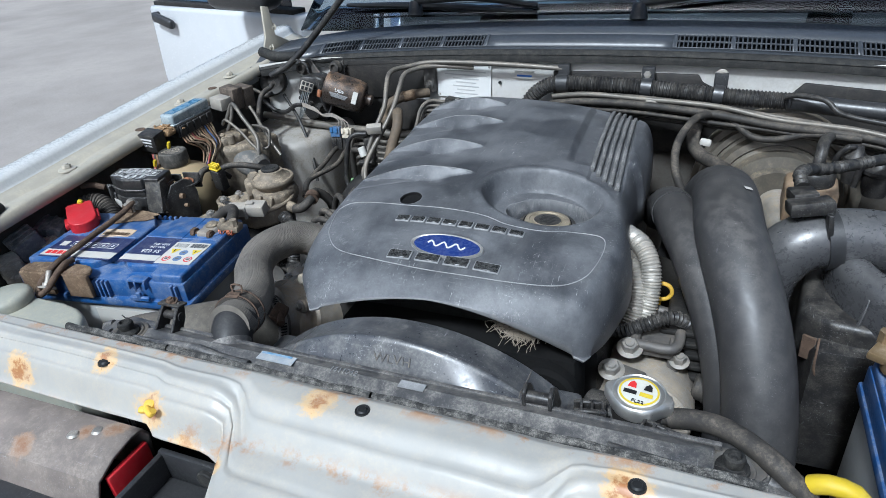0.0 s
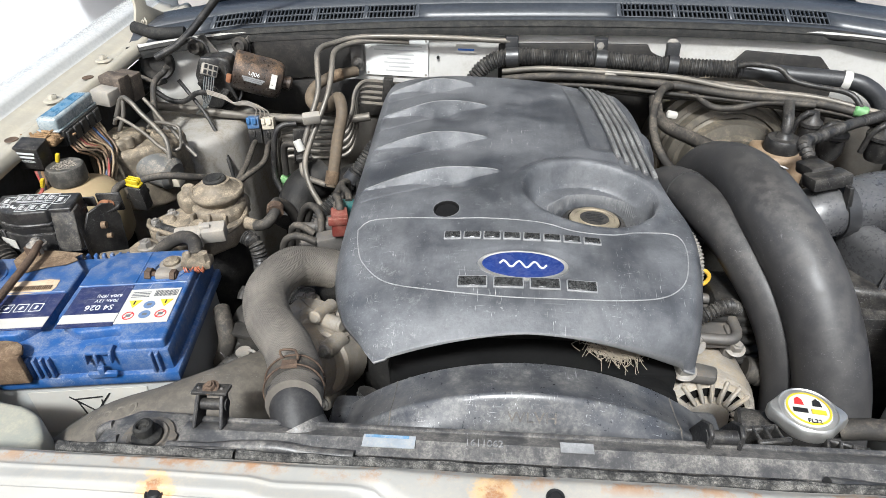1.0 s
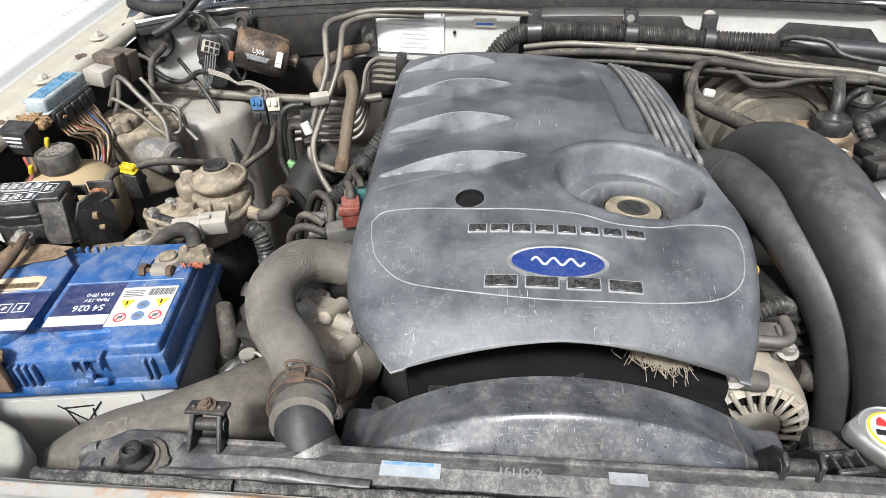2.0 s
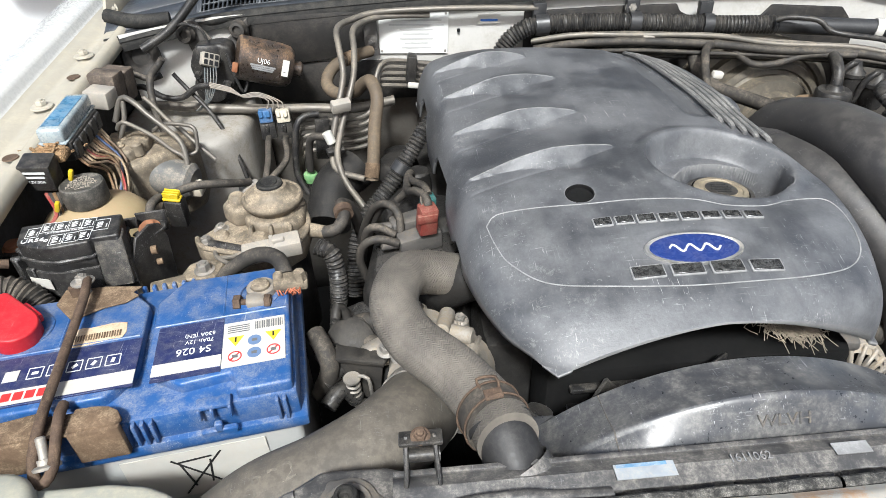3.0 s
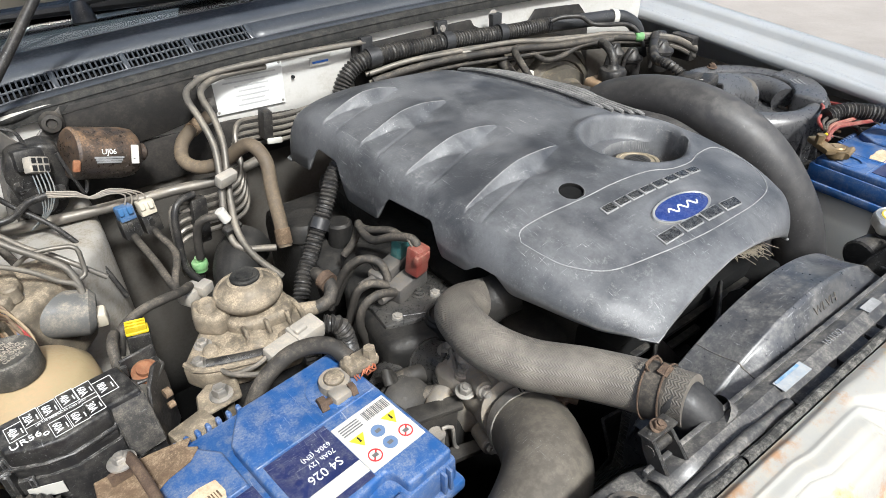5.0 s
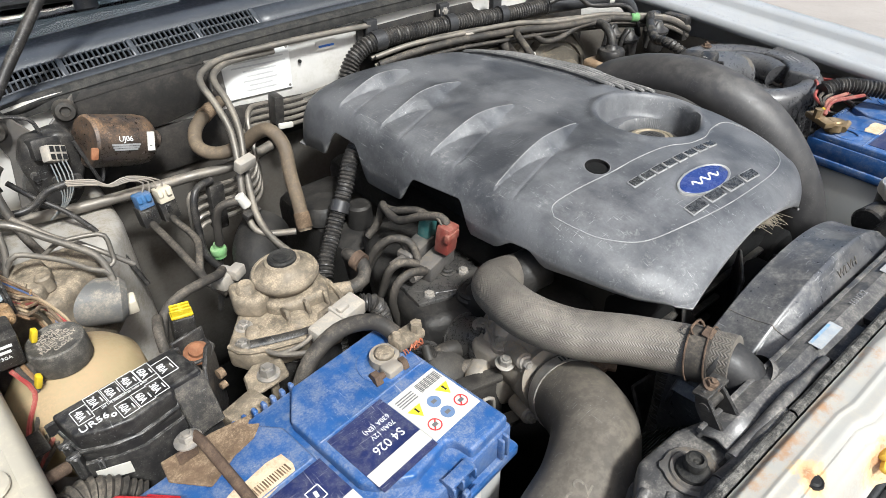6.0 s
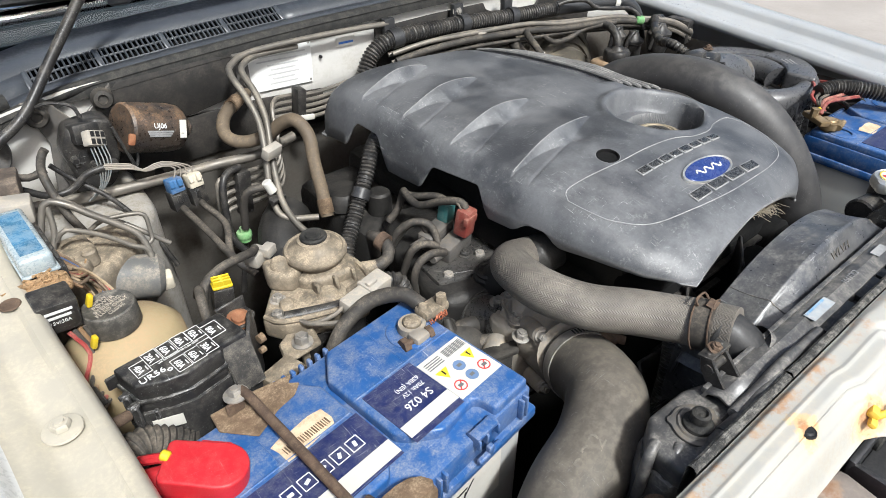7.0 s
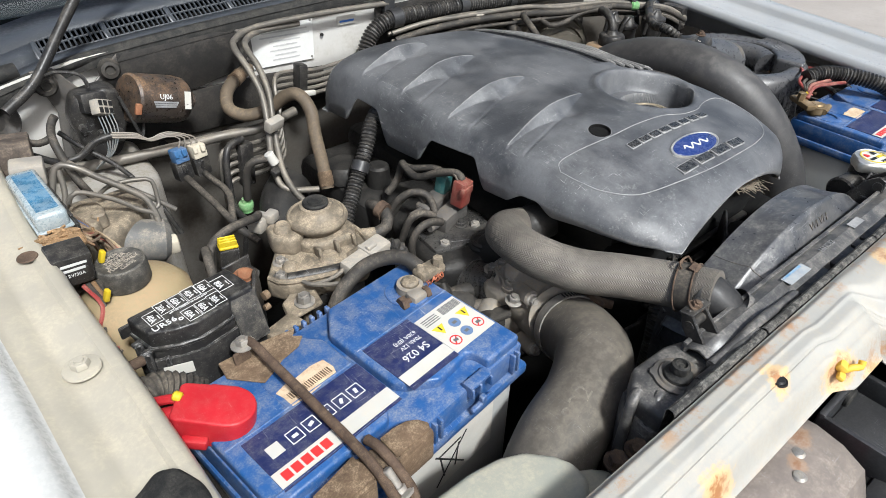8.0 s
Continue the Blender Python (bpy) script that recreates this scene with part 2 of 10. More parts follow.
M_RUST_PLATE = surface("rusty_brown_plate", (0.10, 0.065, 0.04), 0.85, metal=0.1, dust=0.6, dust_colour=(0.25, 0.185, 0.12), vary=0.4, scale=90, bump=0.6, grain=0.001)
M_RUST_DARK = surface("dark_rusted_plate", (0.030, 0.021, 0.015), 0.75, metal=0.1, dust=0.6, dust_colour=(0.18, 0.13, 0.085), vary=0.4, scale=70, bump=0.7, grain=0.0015)
M_RUST_RED = surface("rust_red_bolt", (0.22, 0.085, 0.04), 0.8, dust=0.3, dust_colour=(0.25, 0.17, 0.10), vary=0.4, scale=150, bump=0.5)
M_TUBE = surface("dusty_metal_tube", (0.14, 0.13, 0.115), 0.4, metal=0.5, dust=0.6, dust_colour=(0.21, 0.18, 0.14), vary=0.2, scale=40, up=0.8)
M_BLUE = surface("blue_battery_plastic", (0.006, 0.066, 0.225), 0.32, spec=0.4, wear_glint=0.3, dust=0.36, dust_colour=(0.27, 0.265, 0.24), vary=0.10, scale=75, bump=0.12, scuff=0.7)
M_CASE = surface("grey_white_battery_case", (0.36, 0.365, 0.355), 0.5, dust=0.25, dust_colour=(0.40, 0.36, 0.30), vary=0.06, scale=30)
M_NAVY = surface("navy_label", (0.008, 0.015, 0.072), 0.33, dust=0.14, dust_colour=(0.3, 0.285, 0.26), vary=0.1, scale=140, bump=0.0, scuff=0.7)
M_LABEL = surface("white_label", (0.47, 0.46, 0.425), 0.45, dust=0.3, dust_colour=(0.42, 0.36, 0.28), vary=0.06, scale=90, bump=0.0)
M_LABEL_TAN = surface("stained_label", (0.58, 0.46, 0.32), 0.6, dust=0.75, dust_colour=(0.30, 0.20, 0.12), vary=0.2, scale=90, bump=0.0)
M_INK = painted("black_ink", (0.015, 0.015, 0.015))
M_INK_RED = painted("red_ink", (0.55, 0.03, 0.03))
M_INK_WHITE = painted("white_ink", (0.60, 0.60, 0.585))
M_INK_YELLOW = painted("yellow_ink", (0.58, 0.44, 0.03))
M_INK_BLUE = painted("blue_ink", (0.05, 0.14, 0.45))
M_RED = surface("red_rubber_cap", (0.40, 0.012, 0.020), 0.42, dust=0.10, dust_colour=(0.30, 0.17, 0.14), vary=0.06, scale=160, bump=0.1, scuff=0.15)
M_YELLOW = surface("yellow_plastic", (0.52, 0.38, 0.01), 0.45, dust=0.15, vary=0.08)
M_YELLOW_OLD = surface("aged_yellow_plastic", (0.60, 0.38, 0.04), 0.5, dust=0.25, dust_colour=(0.35, 0.2, 0.08), vary=0.12)
M_GREEN = surface("green_plastic", (0.11, 0.27, 0.10), 0.4, dust=0.45, dust_colour=(0.30, 0.32, 0.22), vary=0.08)
M_TEAL = surface("teal_plastic", (0.02, 0.10, 0.10), 0.45, dust=0.2, vary=0.08)
M_OXBLOOD = surface("dark_red_plastic", (0.16, 0.025, 0.02), 0.45, dust=0.25, vary=0.1)
M_PLUG_BLUE = surface("blue_plug_plastic", (0.025, 0.11, 0.26), 0.45, dust=0.4, vary=0.1)
M_PLUG_WHITE = surface("cream_plug_plastic", (0.55, 0.50, 0.40), 0.5, dust=0.3, vary=0.1)
M_PLUG_GREY = surface("grey_plug_plastic", (0.26, 0.243, 0.217), 0.5, dust=0.5, dust_colour=(0.36, 0.31, 0.24), vary=0.1)
M_RESERVOIR = surface("yellowed_reservoir_plastic", (0.27, 0.215, 0.12), 0.45, dust=0.85, dust_colour=(0.27, 0.195, 0.115), vary=0.14, scale=45, up=0.5)
M_WASHER = surface("milky_bottle_plastic", (0.28, 0.285, 0.245), 0.4, dust=0.3, dust_colour=(0.45, 0.39, 0.28), vary=0.06, scale=35)
M_BROWN_RES = surface("brown_brake_reservoir", (0.22, 0.15, 0.09), 0.45, dust=0.4, vary=0.15)
M_CAP_SILVER = surface("pressed_steel_cap", (0.62, 0.61, 0.58), 0.32, metal=0.9, dust=0.25, vary=0.1)
M_WIPER_MOTOR = surface("black_motor_can", (0.020, 0.020, 0.021), 0.26, metal=0.2, dust=0.75, dust_colour=(0.22, 0.135, 0.075), vary=0.2, scale=60, up=0.95, spec=0.6, scuff=0.4)
M_GROUND = surface("pale_dusty_ground", (0.29, 0.262, 0.235), 0.95, vary=0.15, scale=3.0, bump=0.6, grain=0.01)
# Near-black, little sheen: shade of deep gaps put into the colour.
M_GAP_DARK = surface("shaded_gap_dark", (0.008, 0.008, 0.008), 0.95, dust=0.1, dust_colour=(0.022, 0.02, 0.017), vary=0.2, spec=0.1)
M_FUZZ = surface("dry_grass_fuzz", (0.36, 0.31, 0.24), 0.95, vary=0.25, bump=0.0)
M_OVAL = surface("blue_badge_enamel", (0.014, 0.032, 0.14), 0.25, dust=0.05, vary=0.05, bump=0.0, coat=0.5)
M_SEAL = surface("black_rubber_seal", (0.010, 0.010, 0.010), 0.7, dust=0.20, dust_colour=(0.14, 0.13, 0.11), vary=0.2, scale=120, bump=0.5, grain=0.001, spec=0.3)
M_HEADLAMP = surface("faded_bracket_plastic", (0.16, 0.135, 0.12), 0.55, dust=0.5, dust_colour=(0.25, 0.215, 0.18), vary=0.2, scale=50, scuff=0.4, extra=spots([(-0.31, 0.325, 0.938, 0.007), (-0.285, 0.338, 0.938, 0.010), (-0.36, 0.300, 0.93, 0.012)], (0.20, 0.10, 0.05), (0.26, 0.17, 0.11)))
M_WIRES = {}


def wire_mat(colour, name):
    if name not in M_WIRES:
        M_WIRES[name] = surface(name, colour, 0.5, dust=0.35, vary=0.1, bump=0.0)
    return M_WIRES[name]


def glass(name, colour, rough=0.02):
    m = bpy.data.materials.new(name)
    m.use_nodes = True
    b = m.node_tree.nodes["Principled BSDF"]
    b.inputs["Base Color"].default_value = (*colour, 1)
    b.inputs["Roughness"].default_value, b.inputs["Transmission Weight"].default_value = rough, 1.0
    return m


M_SCREEN = glass("tinted_screen_glass", (0.5, 0.62, 0.72))


# ---- builders ----
AT = {}


def bm_new():
    return bmesh.new()


def finish(name, bm, mat, smooth=38.0):
    me = bpy.data.meshes.new(name)
    bmesh.ops.recalc_face_normals(bm, faces=bm.faces[:])
    if any(len(e.link_faces) == 1 for e in bm.edges) and sum(f.normal.z * f.calc_area() for f in bm.faces) < 0:
        bmesh.ops.reverse_faces(bm, faces=bm.faces[:])
    bm.to_mesh(me)
    bm.free()
    if mat:
        me.materials.append(mat)
    if smooth:
        me.shade_smooth()
        me.set_sharp_from_angle(angle=radians(smooth))
    return me


def thing(name, label, category, at=(0, 0, 0), group="", kind=""):
    """An Empty at the thing's base; its parts are given in world coordinates."""
    ob = new(name)
    ob.empty_display_size = 0.02
    ob.location = at
    AT[ob.name] = Matrix.Translation(at)
    return tagged(ob, label, category, group, kind)


def part(name, bm, mat, parent, label="", smooth=38.0):
    m = AT[parent.name]
    bm.transform(m.inverted())
    ob = new(name, finish(name, bm, mat, smooth))
    ob.parent = parent
    AT[ob.name] = m
    return tagged(ob, label)


def single(name, bm, mat, label, category, kind="", group="", smooth=38.0, at=None):
    """A thing of one mesh."""
    if at:
        bm.transform(Matrix.Translation(at).inverted())
    ob = new(name, finish(name, bm, mat, smooth))
    if at:
        ob.location = at
    AT[ob.name] = Matrix.Translation(at) if at else Matrix()
    return tagged(ob, label, category, group, kind)


def rounded(bm, geom_edges, r, seg=2):
    if r > 0:
        bmesh.ops.bevel(bm, geom=geom_edges, offset=r, segments=seg, profile=0.5, affect="EDGES", clamp_overlap=True)


def box(bm, size, m=None, r=0.002, seg=2):
    """A rounded box of that size, its middle at the pose m."""
    tmp = bmesh.new()
    bmesh.ops.create_cube(tmp, size=1.0, matrix=Matrix.Diagonal((*size, 1)))
    rounded(tmp, tmp.edges[:], min(r, min(size) * 0.45), seg)
    merge(bm, tmp, m)
    return bm


def span(bm, x0, x1, y0, y1, z0, z1, r=0.002, m=None, seg=2):
    c = Matrix.Translation(((x0 + x1) / 2, (y0 + y1) / 2, (z0 + z1) / 2))
    return box(bm, (x1 - x0, y1 - y0, z1 - z0), (m or Matrix()) @ c, r, seg)


def merge(bm, tmp, m=None):
    if m is not None:
        tmp.transform(m)
    me = bpy.data.meshes.new("tmp")
    tmp.to_mesh(me)
    tmp.free()
    bm.from_mesh(me)
    bpy.data.meshes.remove(me)
    return bm


def prism(bm, pts, z0, z1, m=None, r=0.002, seg=2):
    """A plate with that outline (x, y) between two heights."""
    tmp = bmesh.new()
    f = tmp.faces.new([tmp.verts.new((x, y, z0)) for x, y in pts])
    out = bmesh.ops.extrude_face_region(tmp, geom=[f])
    bmesh.ops.translate(tmp, verts=[v for v in out["geom"] if isinstance(v, bmesh.types.BMVert)], vec=(0, 0, z1 - z0))
    bmesh.ops.recalc_face_normals(tmp, faces=tmp.faces[:])
    rounded(tmp, tmp.edges[:], r, seg)
    return merge(bm, tmp, m)


def lathe(bm, profile, m=None, n=32, wobble=None):
    """Turns (radius, height) pairs round z. Closed where a radius is 0."""
    rings = []
    tmp = bmesh.new()
    for r, h in profile:
        if r <= 1e-6:
            rings.append([tmp.verts.new((0, 0, h))])
        else:
            ring = []
            for k in range(n):
                a = 2 * math.pi * k / n
                q = r * (wobble(k, r, h) if wobble else 1.0)
                ring.append(tmp.verts.new((q * math.cos(a), q * math.sin(a), h)))
            rings.append(ring)
    for a, b in zip(rings, rings[1:]):
        for k in range(n):
            j = (k + 1) % n
            if len(a) == 1 and len(b) > 1:
                tmp.faces.new((a[0], b[k], b[j]))
            elif len(b) == 1 and len(a) > 1:
                tmp.faces.new((a[k], a[j], b[0]))
            elif len(a) > 1:
                tmp.faces.new((a[k], a[j], b[j], b[k]))
    return merge(bm, tmp, m)


def along(p0, p1):
    """The pose whose z runs from p0 to p1."""
    d = Vector(p1) - Vector(p0)
    return Matrix.Translation(p0) @ d.to_track_quat("Z", "Y").to_matrix().to_4x4()


def rod(bm, p0, p1, r, r1=None, n=16, edge=0.0):
    length = (Vector(p1) - Vector(p0)).length
    r1 = r if r1 is None else r1
    e = min(edge, length * 0.4, r * 0.5, r1 * 0.5)
    prof = [(0, 0), (r - e, 0), (r, e), (r1, length - e), (r1 - e, length), (0, length)] if e else [(0, 0), (r, 0), (r1, length), (0, length)]
    return lathe(bm, prof, along(p0, p1), n)


def curve_points(pts, step=0.006):
    """Catmull-Rom through the points, at even steps."""
    p = [Vector(q) for q in pts]
    if len(p) == 2:
        n = max(2, int((p[1] - p[0]).length / step))
        return [p[0].lerp(p[1], k / n) for k in range(n + 1)]
    p = [p[0] * 2 - p[1]] + p + [p[-1] * 2 - p[-2]]
    out = []
    for a, b, c, d in zip(p, p[1:], p[2:], p[3:]):
        n = max(2, int((c - b).length / step))
        for k in range(n):
            t = k / n
            out.append(0.5 * (2 * b + (c - a) * t + (2 * a - 5 * b + 4 * c - d) * t * t + (3 * b - a - 3 * c + d) * t ** 3))
    out.append(p[-2])
    return out


def tube(bm, pts, r, n=12, step=0.006, radius=None, caps=True):
    """A hose through the points; radius(s, length) may change its thickness along the way. Carries a UV map in metres."""
    path = curve_points(pts, step)
    uv = bm.loops.layers.uv.verify()
    lengths = [0.0]
    for a, b in zip(path, path[1:]):
        lengths.append(lengths[-1] + (b - a).length)
    total = lengths[-1]
    tangent = (path[1] - path[0]).normalized()
    side = tangent.orthogonal().normalized()
    rings = []
    for k, c in enumerate(path):
        t2 = (path[min(k + 1, len(path) - 1)] - path[max(k - 1, 0)]).normalized()
        side = (tangent.rotation_difference(t2) @ side)
        side = (side - t2 * side.dot(t2)).normalized()
        tangent = t2
        up = t2.cross(side)
        q = radius(lengths[k], total) if radius else r
        rings.append([bm.verts.new(c + q * (math.cos(2 * math.pi * j / n) * side + math.sin(2 * math.pi * j / n) * up)) for j in range(n)])
    for k, (a, b) in enumerate(zip(rings, rings[1:])):
        for j in range(n):
            i = (j + 1) % n
            f = bm.faces.new((a[j], a[i], b[i], b[j]))
            for loop, (uu, vv) in zip(f.loops, ((j, lengths[k]), (j + 1, lengths[k]), (j + 1, lengths[k + 1]), (j, lengths[k + 1]))):
                loop[uv].uv = (uu / n, vv)
    if caps:
        bm.faces.new(rings[0][::-1])
        bm.faces.new(rings[-1])
    return bm


def ribbed(r, pitch=0.005, depth=0.0012):
    return lambda s, total: r + depth * math.cos(2 * math.pi * s / pitch)


def hexbolt(bm, at, normal=(0, 0, 1), r=0.006, h=0.005, washer=0.009):
    m = along(at, Vector(at) + Vector(normal))
    if washer:
        lathe(bm, [(0, 0), (washer, 0), (washer, 0.0012), (washer * 0.9, 0.0016), (0, 0.0016)], m, 20)
    lathe(bm, [(r, 0.0012), (r, h * 0.85), (r * 0.88, h), (0, h)], m, 6)
    lathe(bm, [(r * 0.55, h), (r * 0.5, h + 0.0015), (0, h + 0.0015)], m, 12)
    return bm


def sheet(bm, xs, ys, f, m=None):
    """A grid of points f(x, y) as quads."""
    g = [[bm.verts.new(f(x, y)) for x in xs] for y in ys]
    for a, b in zip(g, g[1:]):
        for k in range(len(xs) - 1):
            bm.faces.new((a[k], a[k + 1], b[k + 1], b[k]))
    return bm


def strip(bm, section, stations):
    """Sweeps an open or closed section; stations give the world point of (a, b) of the section."""
    rows = [[bm.verts.new(at(a, b)) for a, b in section] for at in stations]
    for r0, r1 in zip(rows, rows[1:]):
        for k in range(len(section) - 1):
            bm.faces.new((r0[k], r0[k + 1], r1[k + 1], r1[k]))
    return bm


def solid(ob, t, offset=-1.0):
    s = ob.modifiers.new("thickness", "SOLIDIFY")
    s.thickness, s.offset = t, offset
    return ob


def lettering(text, size, m, mat, parent, name="lettering", depth=0.0003, wide=1.0, align="CENTER"):
    """Raised or printed characters; the text's own plane is the pose m."""
    cu = bpy.data.curves.new("text", "FONT")
    cu.body, cu.size, cu.extrude, cu.align_x, cu.align_y = text, size, depth, align, "CENTER"
    cu.resolution_u = 3
    ob = bpy.data.objects.new("text", cu)
    scene.collection.objects.link(ob)
    me = bpy.data.meshes.new_from_object(ob)
    bpy.data.objects.remove(ob)
    bpy.data.curves.remove(cu)
    bm = bmesh.new()
    bm.from_mesh(me)
    bpy.data.meshes.remove(me)
    bm.transform(m @ Matrix.Diagonal((wide, 1, 1, 1)))
    return part(name, bm, mat, parent, smooth=0)


def plate(size, m, thick=0.0006, r=0.0):
    bm = bm_new()
    box(bm, (size[0], size[1], thick), m @ Matrix.Translation((0, 0, thick / 2)), min(r, thick * 0.4))
    return bm


def lerp_table(table, t):
    for (a, va), (b, vb) in zip(table, table[1:]):
        if t <= b:
            k = 0.0 if b == a else max(0.0, (t - a) / (b - a))
            return va + (vb - va) * k
    return table[-1][1]


def smooth_table(table, t):
    for (a, va), (b, vb) in zip(table, table[1:]):
        if t <= b:
            k = 0.0 if b == a else max(0.0, min(1.0, (t - a) / (b - a)))
            return va + (vb - va) * k * k * (3 - 2 * k)
    return table[-1][1]


def spline_table(table, t):
    """A smooth curve through the pairs of the table."""
    if t <= table[0][0]:
        return table[0][1]
    for k in range(len(table) - 1):
        (a, va), (b, vb) = table[k], table[k + 1]
        if t <= b:
            (p, vp), (q, vq) = table[max(k - 1, 0)], table[min(k + 2, len(table) - 1)]
            da = (vb - vp) / (b - p)
            db = (vq - va) / (q - a)
            h, u = b - a, (t - a) / (b - a)
            return (2 * u ** 3 - 3 * u * u + 1) * va + (u ** 3 - 2 * u * u + u) * h * da + (3 * u * u - 2 * u ** 3) * vb + (u ** 3 - u * u) * h * db
    return table[-1][1]


def bumpy(x, lo, hi, soft):
    """1 between lo and hi, falling to 0 within soft on either side."""
    def s(t):
        t = max(0.0, min(1.0, t))
        return t * t * (3 - 2 * t)
    return s((x - lo) / soft + 0.5) * s((hi - x) / soft + 0.5)


# ---- setting ----
MID = -0.07
bm = bm_new()
sheet(bm, [-60, -20, -6, -3, 0, 3, 6, 20, 60], [-60, -20, -6, -3, 0, 3, 6, 20, 60], lambda x, y: (x, y, 0.0))
single("ground", bm, M_GROUND, "pale dusty bare ground round the vehicle", "ground", "structure")

# Unseen floor sheet, added to block light from below.
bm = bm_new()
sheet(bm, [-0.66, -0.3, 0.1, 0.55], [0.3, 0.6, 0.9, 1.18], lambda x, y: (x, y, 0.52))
ob = single("bay_floor_sheet", bm, M_GAP_DARK, "added near-black sheet closing the bay below the engine", "undertray", "structure")
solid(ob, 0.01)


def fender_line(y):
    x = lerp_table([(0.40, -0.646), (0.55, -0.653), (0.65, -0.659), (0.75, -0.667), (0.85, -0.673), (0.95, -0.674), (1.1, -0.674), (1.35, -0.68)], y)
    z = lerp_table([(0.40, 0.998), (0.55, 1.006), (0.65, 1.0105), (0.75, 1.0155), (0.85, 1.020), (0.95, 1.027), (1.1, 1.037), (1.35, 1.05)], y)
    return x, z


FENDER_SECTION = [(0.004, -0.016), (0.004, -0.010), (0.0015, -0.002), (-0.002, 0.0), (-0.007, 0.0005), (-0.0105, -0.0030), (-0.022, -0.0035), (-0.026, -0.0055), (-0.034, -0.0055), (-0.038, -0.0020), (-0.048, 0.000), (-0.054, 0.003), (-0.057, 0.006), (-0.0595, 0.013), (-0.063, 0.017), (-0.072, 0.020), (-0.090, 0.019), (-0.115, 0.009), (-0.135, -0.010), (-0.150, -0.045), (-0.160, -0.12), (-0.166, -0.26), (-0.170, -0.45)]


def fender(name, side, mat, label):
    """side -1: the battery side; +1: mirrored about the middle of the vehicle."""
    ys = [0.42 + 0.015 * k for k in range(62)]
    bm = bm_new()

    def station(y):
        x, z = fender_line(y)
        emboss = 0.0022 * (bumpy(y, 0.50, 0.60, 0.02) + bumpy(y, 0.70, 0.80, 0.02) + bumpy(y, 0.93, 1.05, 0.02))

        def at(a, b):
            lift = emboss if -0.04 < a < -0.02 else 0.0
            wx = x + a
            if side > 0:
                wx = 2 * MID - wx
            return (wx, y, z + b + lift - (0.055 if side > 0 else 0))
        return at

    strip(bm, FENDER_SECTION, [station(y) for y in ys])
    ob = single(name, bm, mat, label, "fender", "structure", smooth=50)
    # Whiter outer skin: sunlit brightness in its colour, beside the dusty cream flange.
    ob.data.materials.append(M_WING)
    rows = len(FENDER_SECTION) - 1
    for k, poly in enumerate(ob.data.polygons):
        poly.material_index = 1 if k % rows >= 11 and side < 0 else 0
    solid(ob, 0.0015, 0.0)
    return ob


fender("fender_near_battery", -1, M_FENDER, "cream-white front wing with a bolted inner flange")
fender("fender_far", 1, M_WING_SHADED, "white front wing on the air filter side, shade in its paint colour")

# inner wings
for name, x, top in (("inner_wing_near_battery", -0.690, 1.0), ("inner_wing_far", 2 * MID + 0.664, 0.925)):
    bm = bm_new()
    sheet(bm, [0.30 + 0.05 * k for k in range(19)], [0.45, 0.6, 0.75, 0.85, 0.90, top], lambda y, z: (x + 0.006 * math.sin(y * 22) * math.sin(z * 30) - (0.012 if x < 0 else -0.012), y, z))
    solid(single(name, bm, M_INNER, "muddy inner wing panel below the wing flange, darkened for shade", "panel", "structure"), 0.002, 0.0)


# front cross panel
def panel_y(s, x):
    deep = 0.052 + 0.010 * bumpy(x, -0.235, 0.12, 0.02) + 0.078 * bumpy(x, -0.150, 0.09, 0.03)
    return 0.389 - s * deep


def panel_z(s, x):
    z = smooth_table([(0.0, 0.990), (0.10, 0.9945), (0.45, 0.9945), (0.72, 0.984), (1.0, 0.958)], s)
    deep = bumpy(x, -0.160, 0.09, 0.04)
    z2 = smooth_table([(0.0, 0.990), (0.05, 0.9945), (0.17, 0.9940), (0.30, 0.985), (0.42, 0.972), (0.55, 0.970), (0.72, 0.966), (1.0, 0.925)], s)
    crease = -0.0018 * math.exp(-((s - 0.58 - 0.05 * math.sin(x * 4.0)) / 0.018) ** 2) + 0.0012 * math.exp(-((s - 0.30) / 0.025) ** 2)
    dents = 0.0009 * math.sin(x * 41 + 2.0 * math.sin(x * 9)) * math.sin(s * 6.0 + x * 13)
    return z * (1 - deep) + z2 * deep - 0.012 * abs(x - MID) ** 2 + crease + dents


bm = bm_new()
xs = [-0.66 + 0.008 * k for k in range(149)]
ss = [-0.001] + [k / 52 for k in range(53)]
sheet(bm, xs, ss, lambda x, s: (x, panel_y(max(s, 0), x), panel_z(max(s, 0), x) if s >= 0 else 0.955))
panel = single("front_cross_panel", bm, M_PANEL, "white radiator crossmember with rust blooms and a dusty edge", "crossmember", "structure", smooth=50)
solid(panel, 0.0015, -1.0)

# Added filler block; the gap's shade is put into its colour.
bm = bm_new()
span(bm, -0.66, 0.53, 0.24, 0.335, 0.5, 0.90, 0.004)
single("front_gap_block", bm, M_GAP_DARK, "added near-black block filling the gap below the crossmember", "valance", "structure")

# firewall with its sound mats
bm = bm_new()


def wall_y(x):
    u = abs(x - MID) / 0.6
    return 1.168 - 0.05 * max(0.0, u - 0.75) ** 1.5 / 0.125


sheet(bm, [MID - 0.60 + 0.02 * k for k in range(61)], [0.93, 0.97, 1.01, 1.03, 1.045, 1.052], lambda x, z: (x, wall_y(x) - (0.010 * max(0.0, (z - 1.03) / 0.022)), z - 0.013 * (abs(x - MID) / 0.6) ** 2))
wall = single("wall_bulkhead", bm, M_FIREWALL, "dusty white bulkhead behind the engine", "bulkhead", "structure")
solid(wall, 0.003, 1.0)
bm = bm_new()
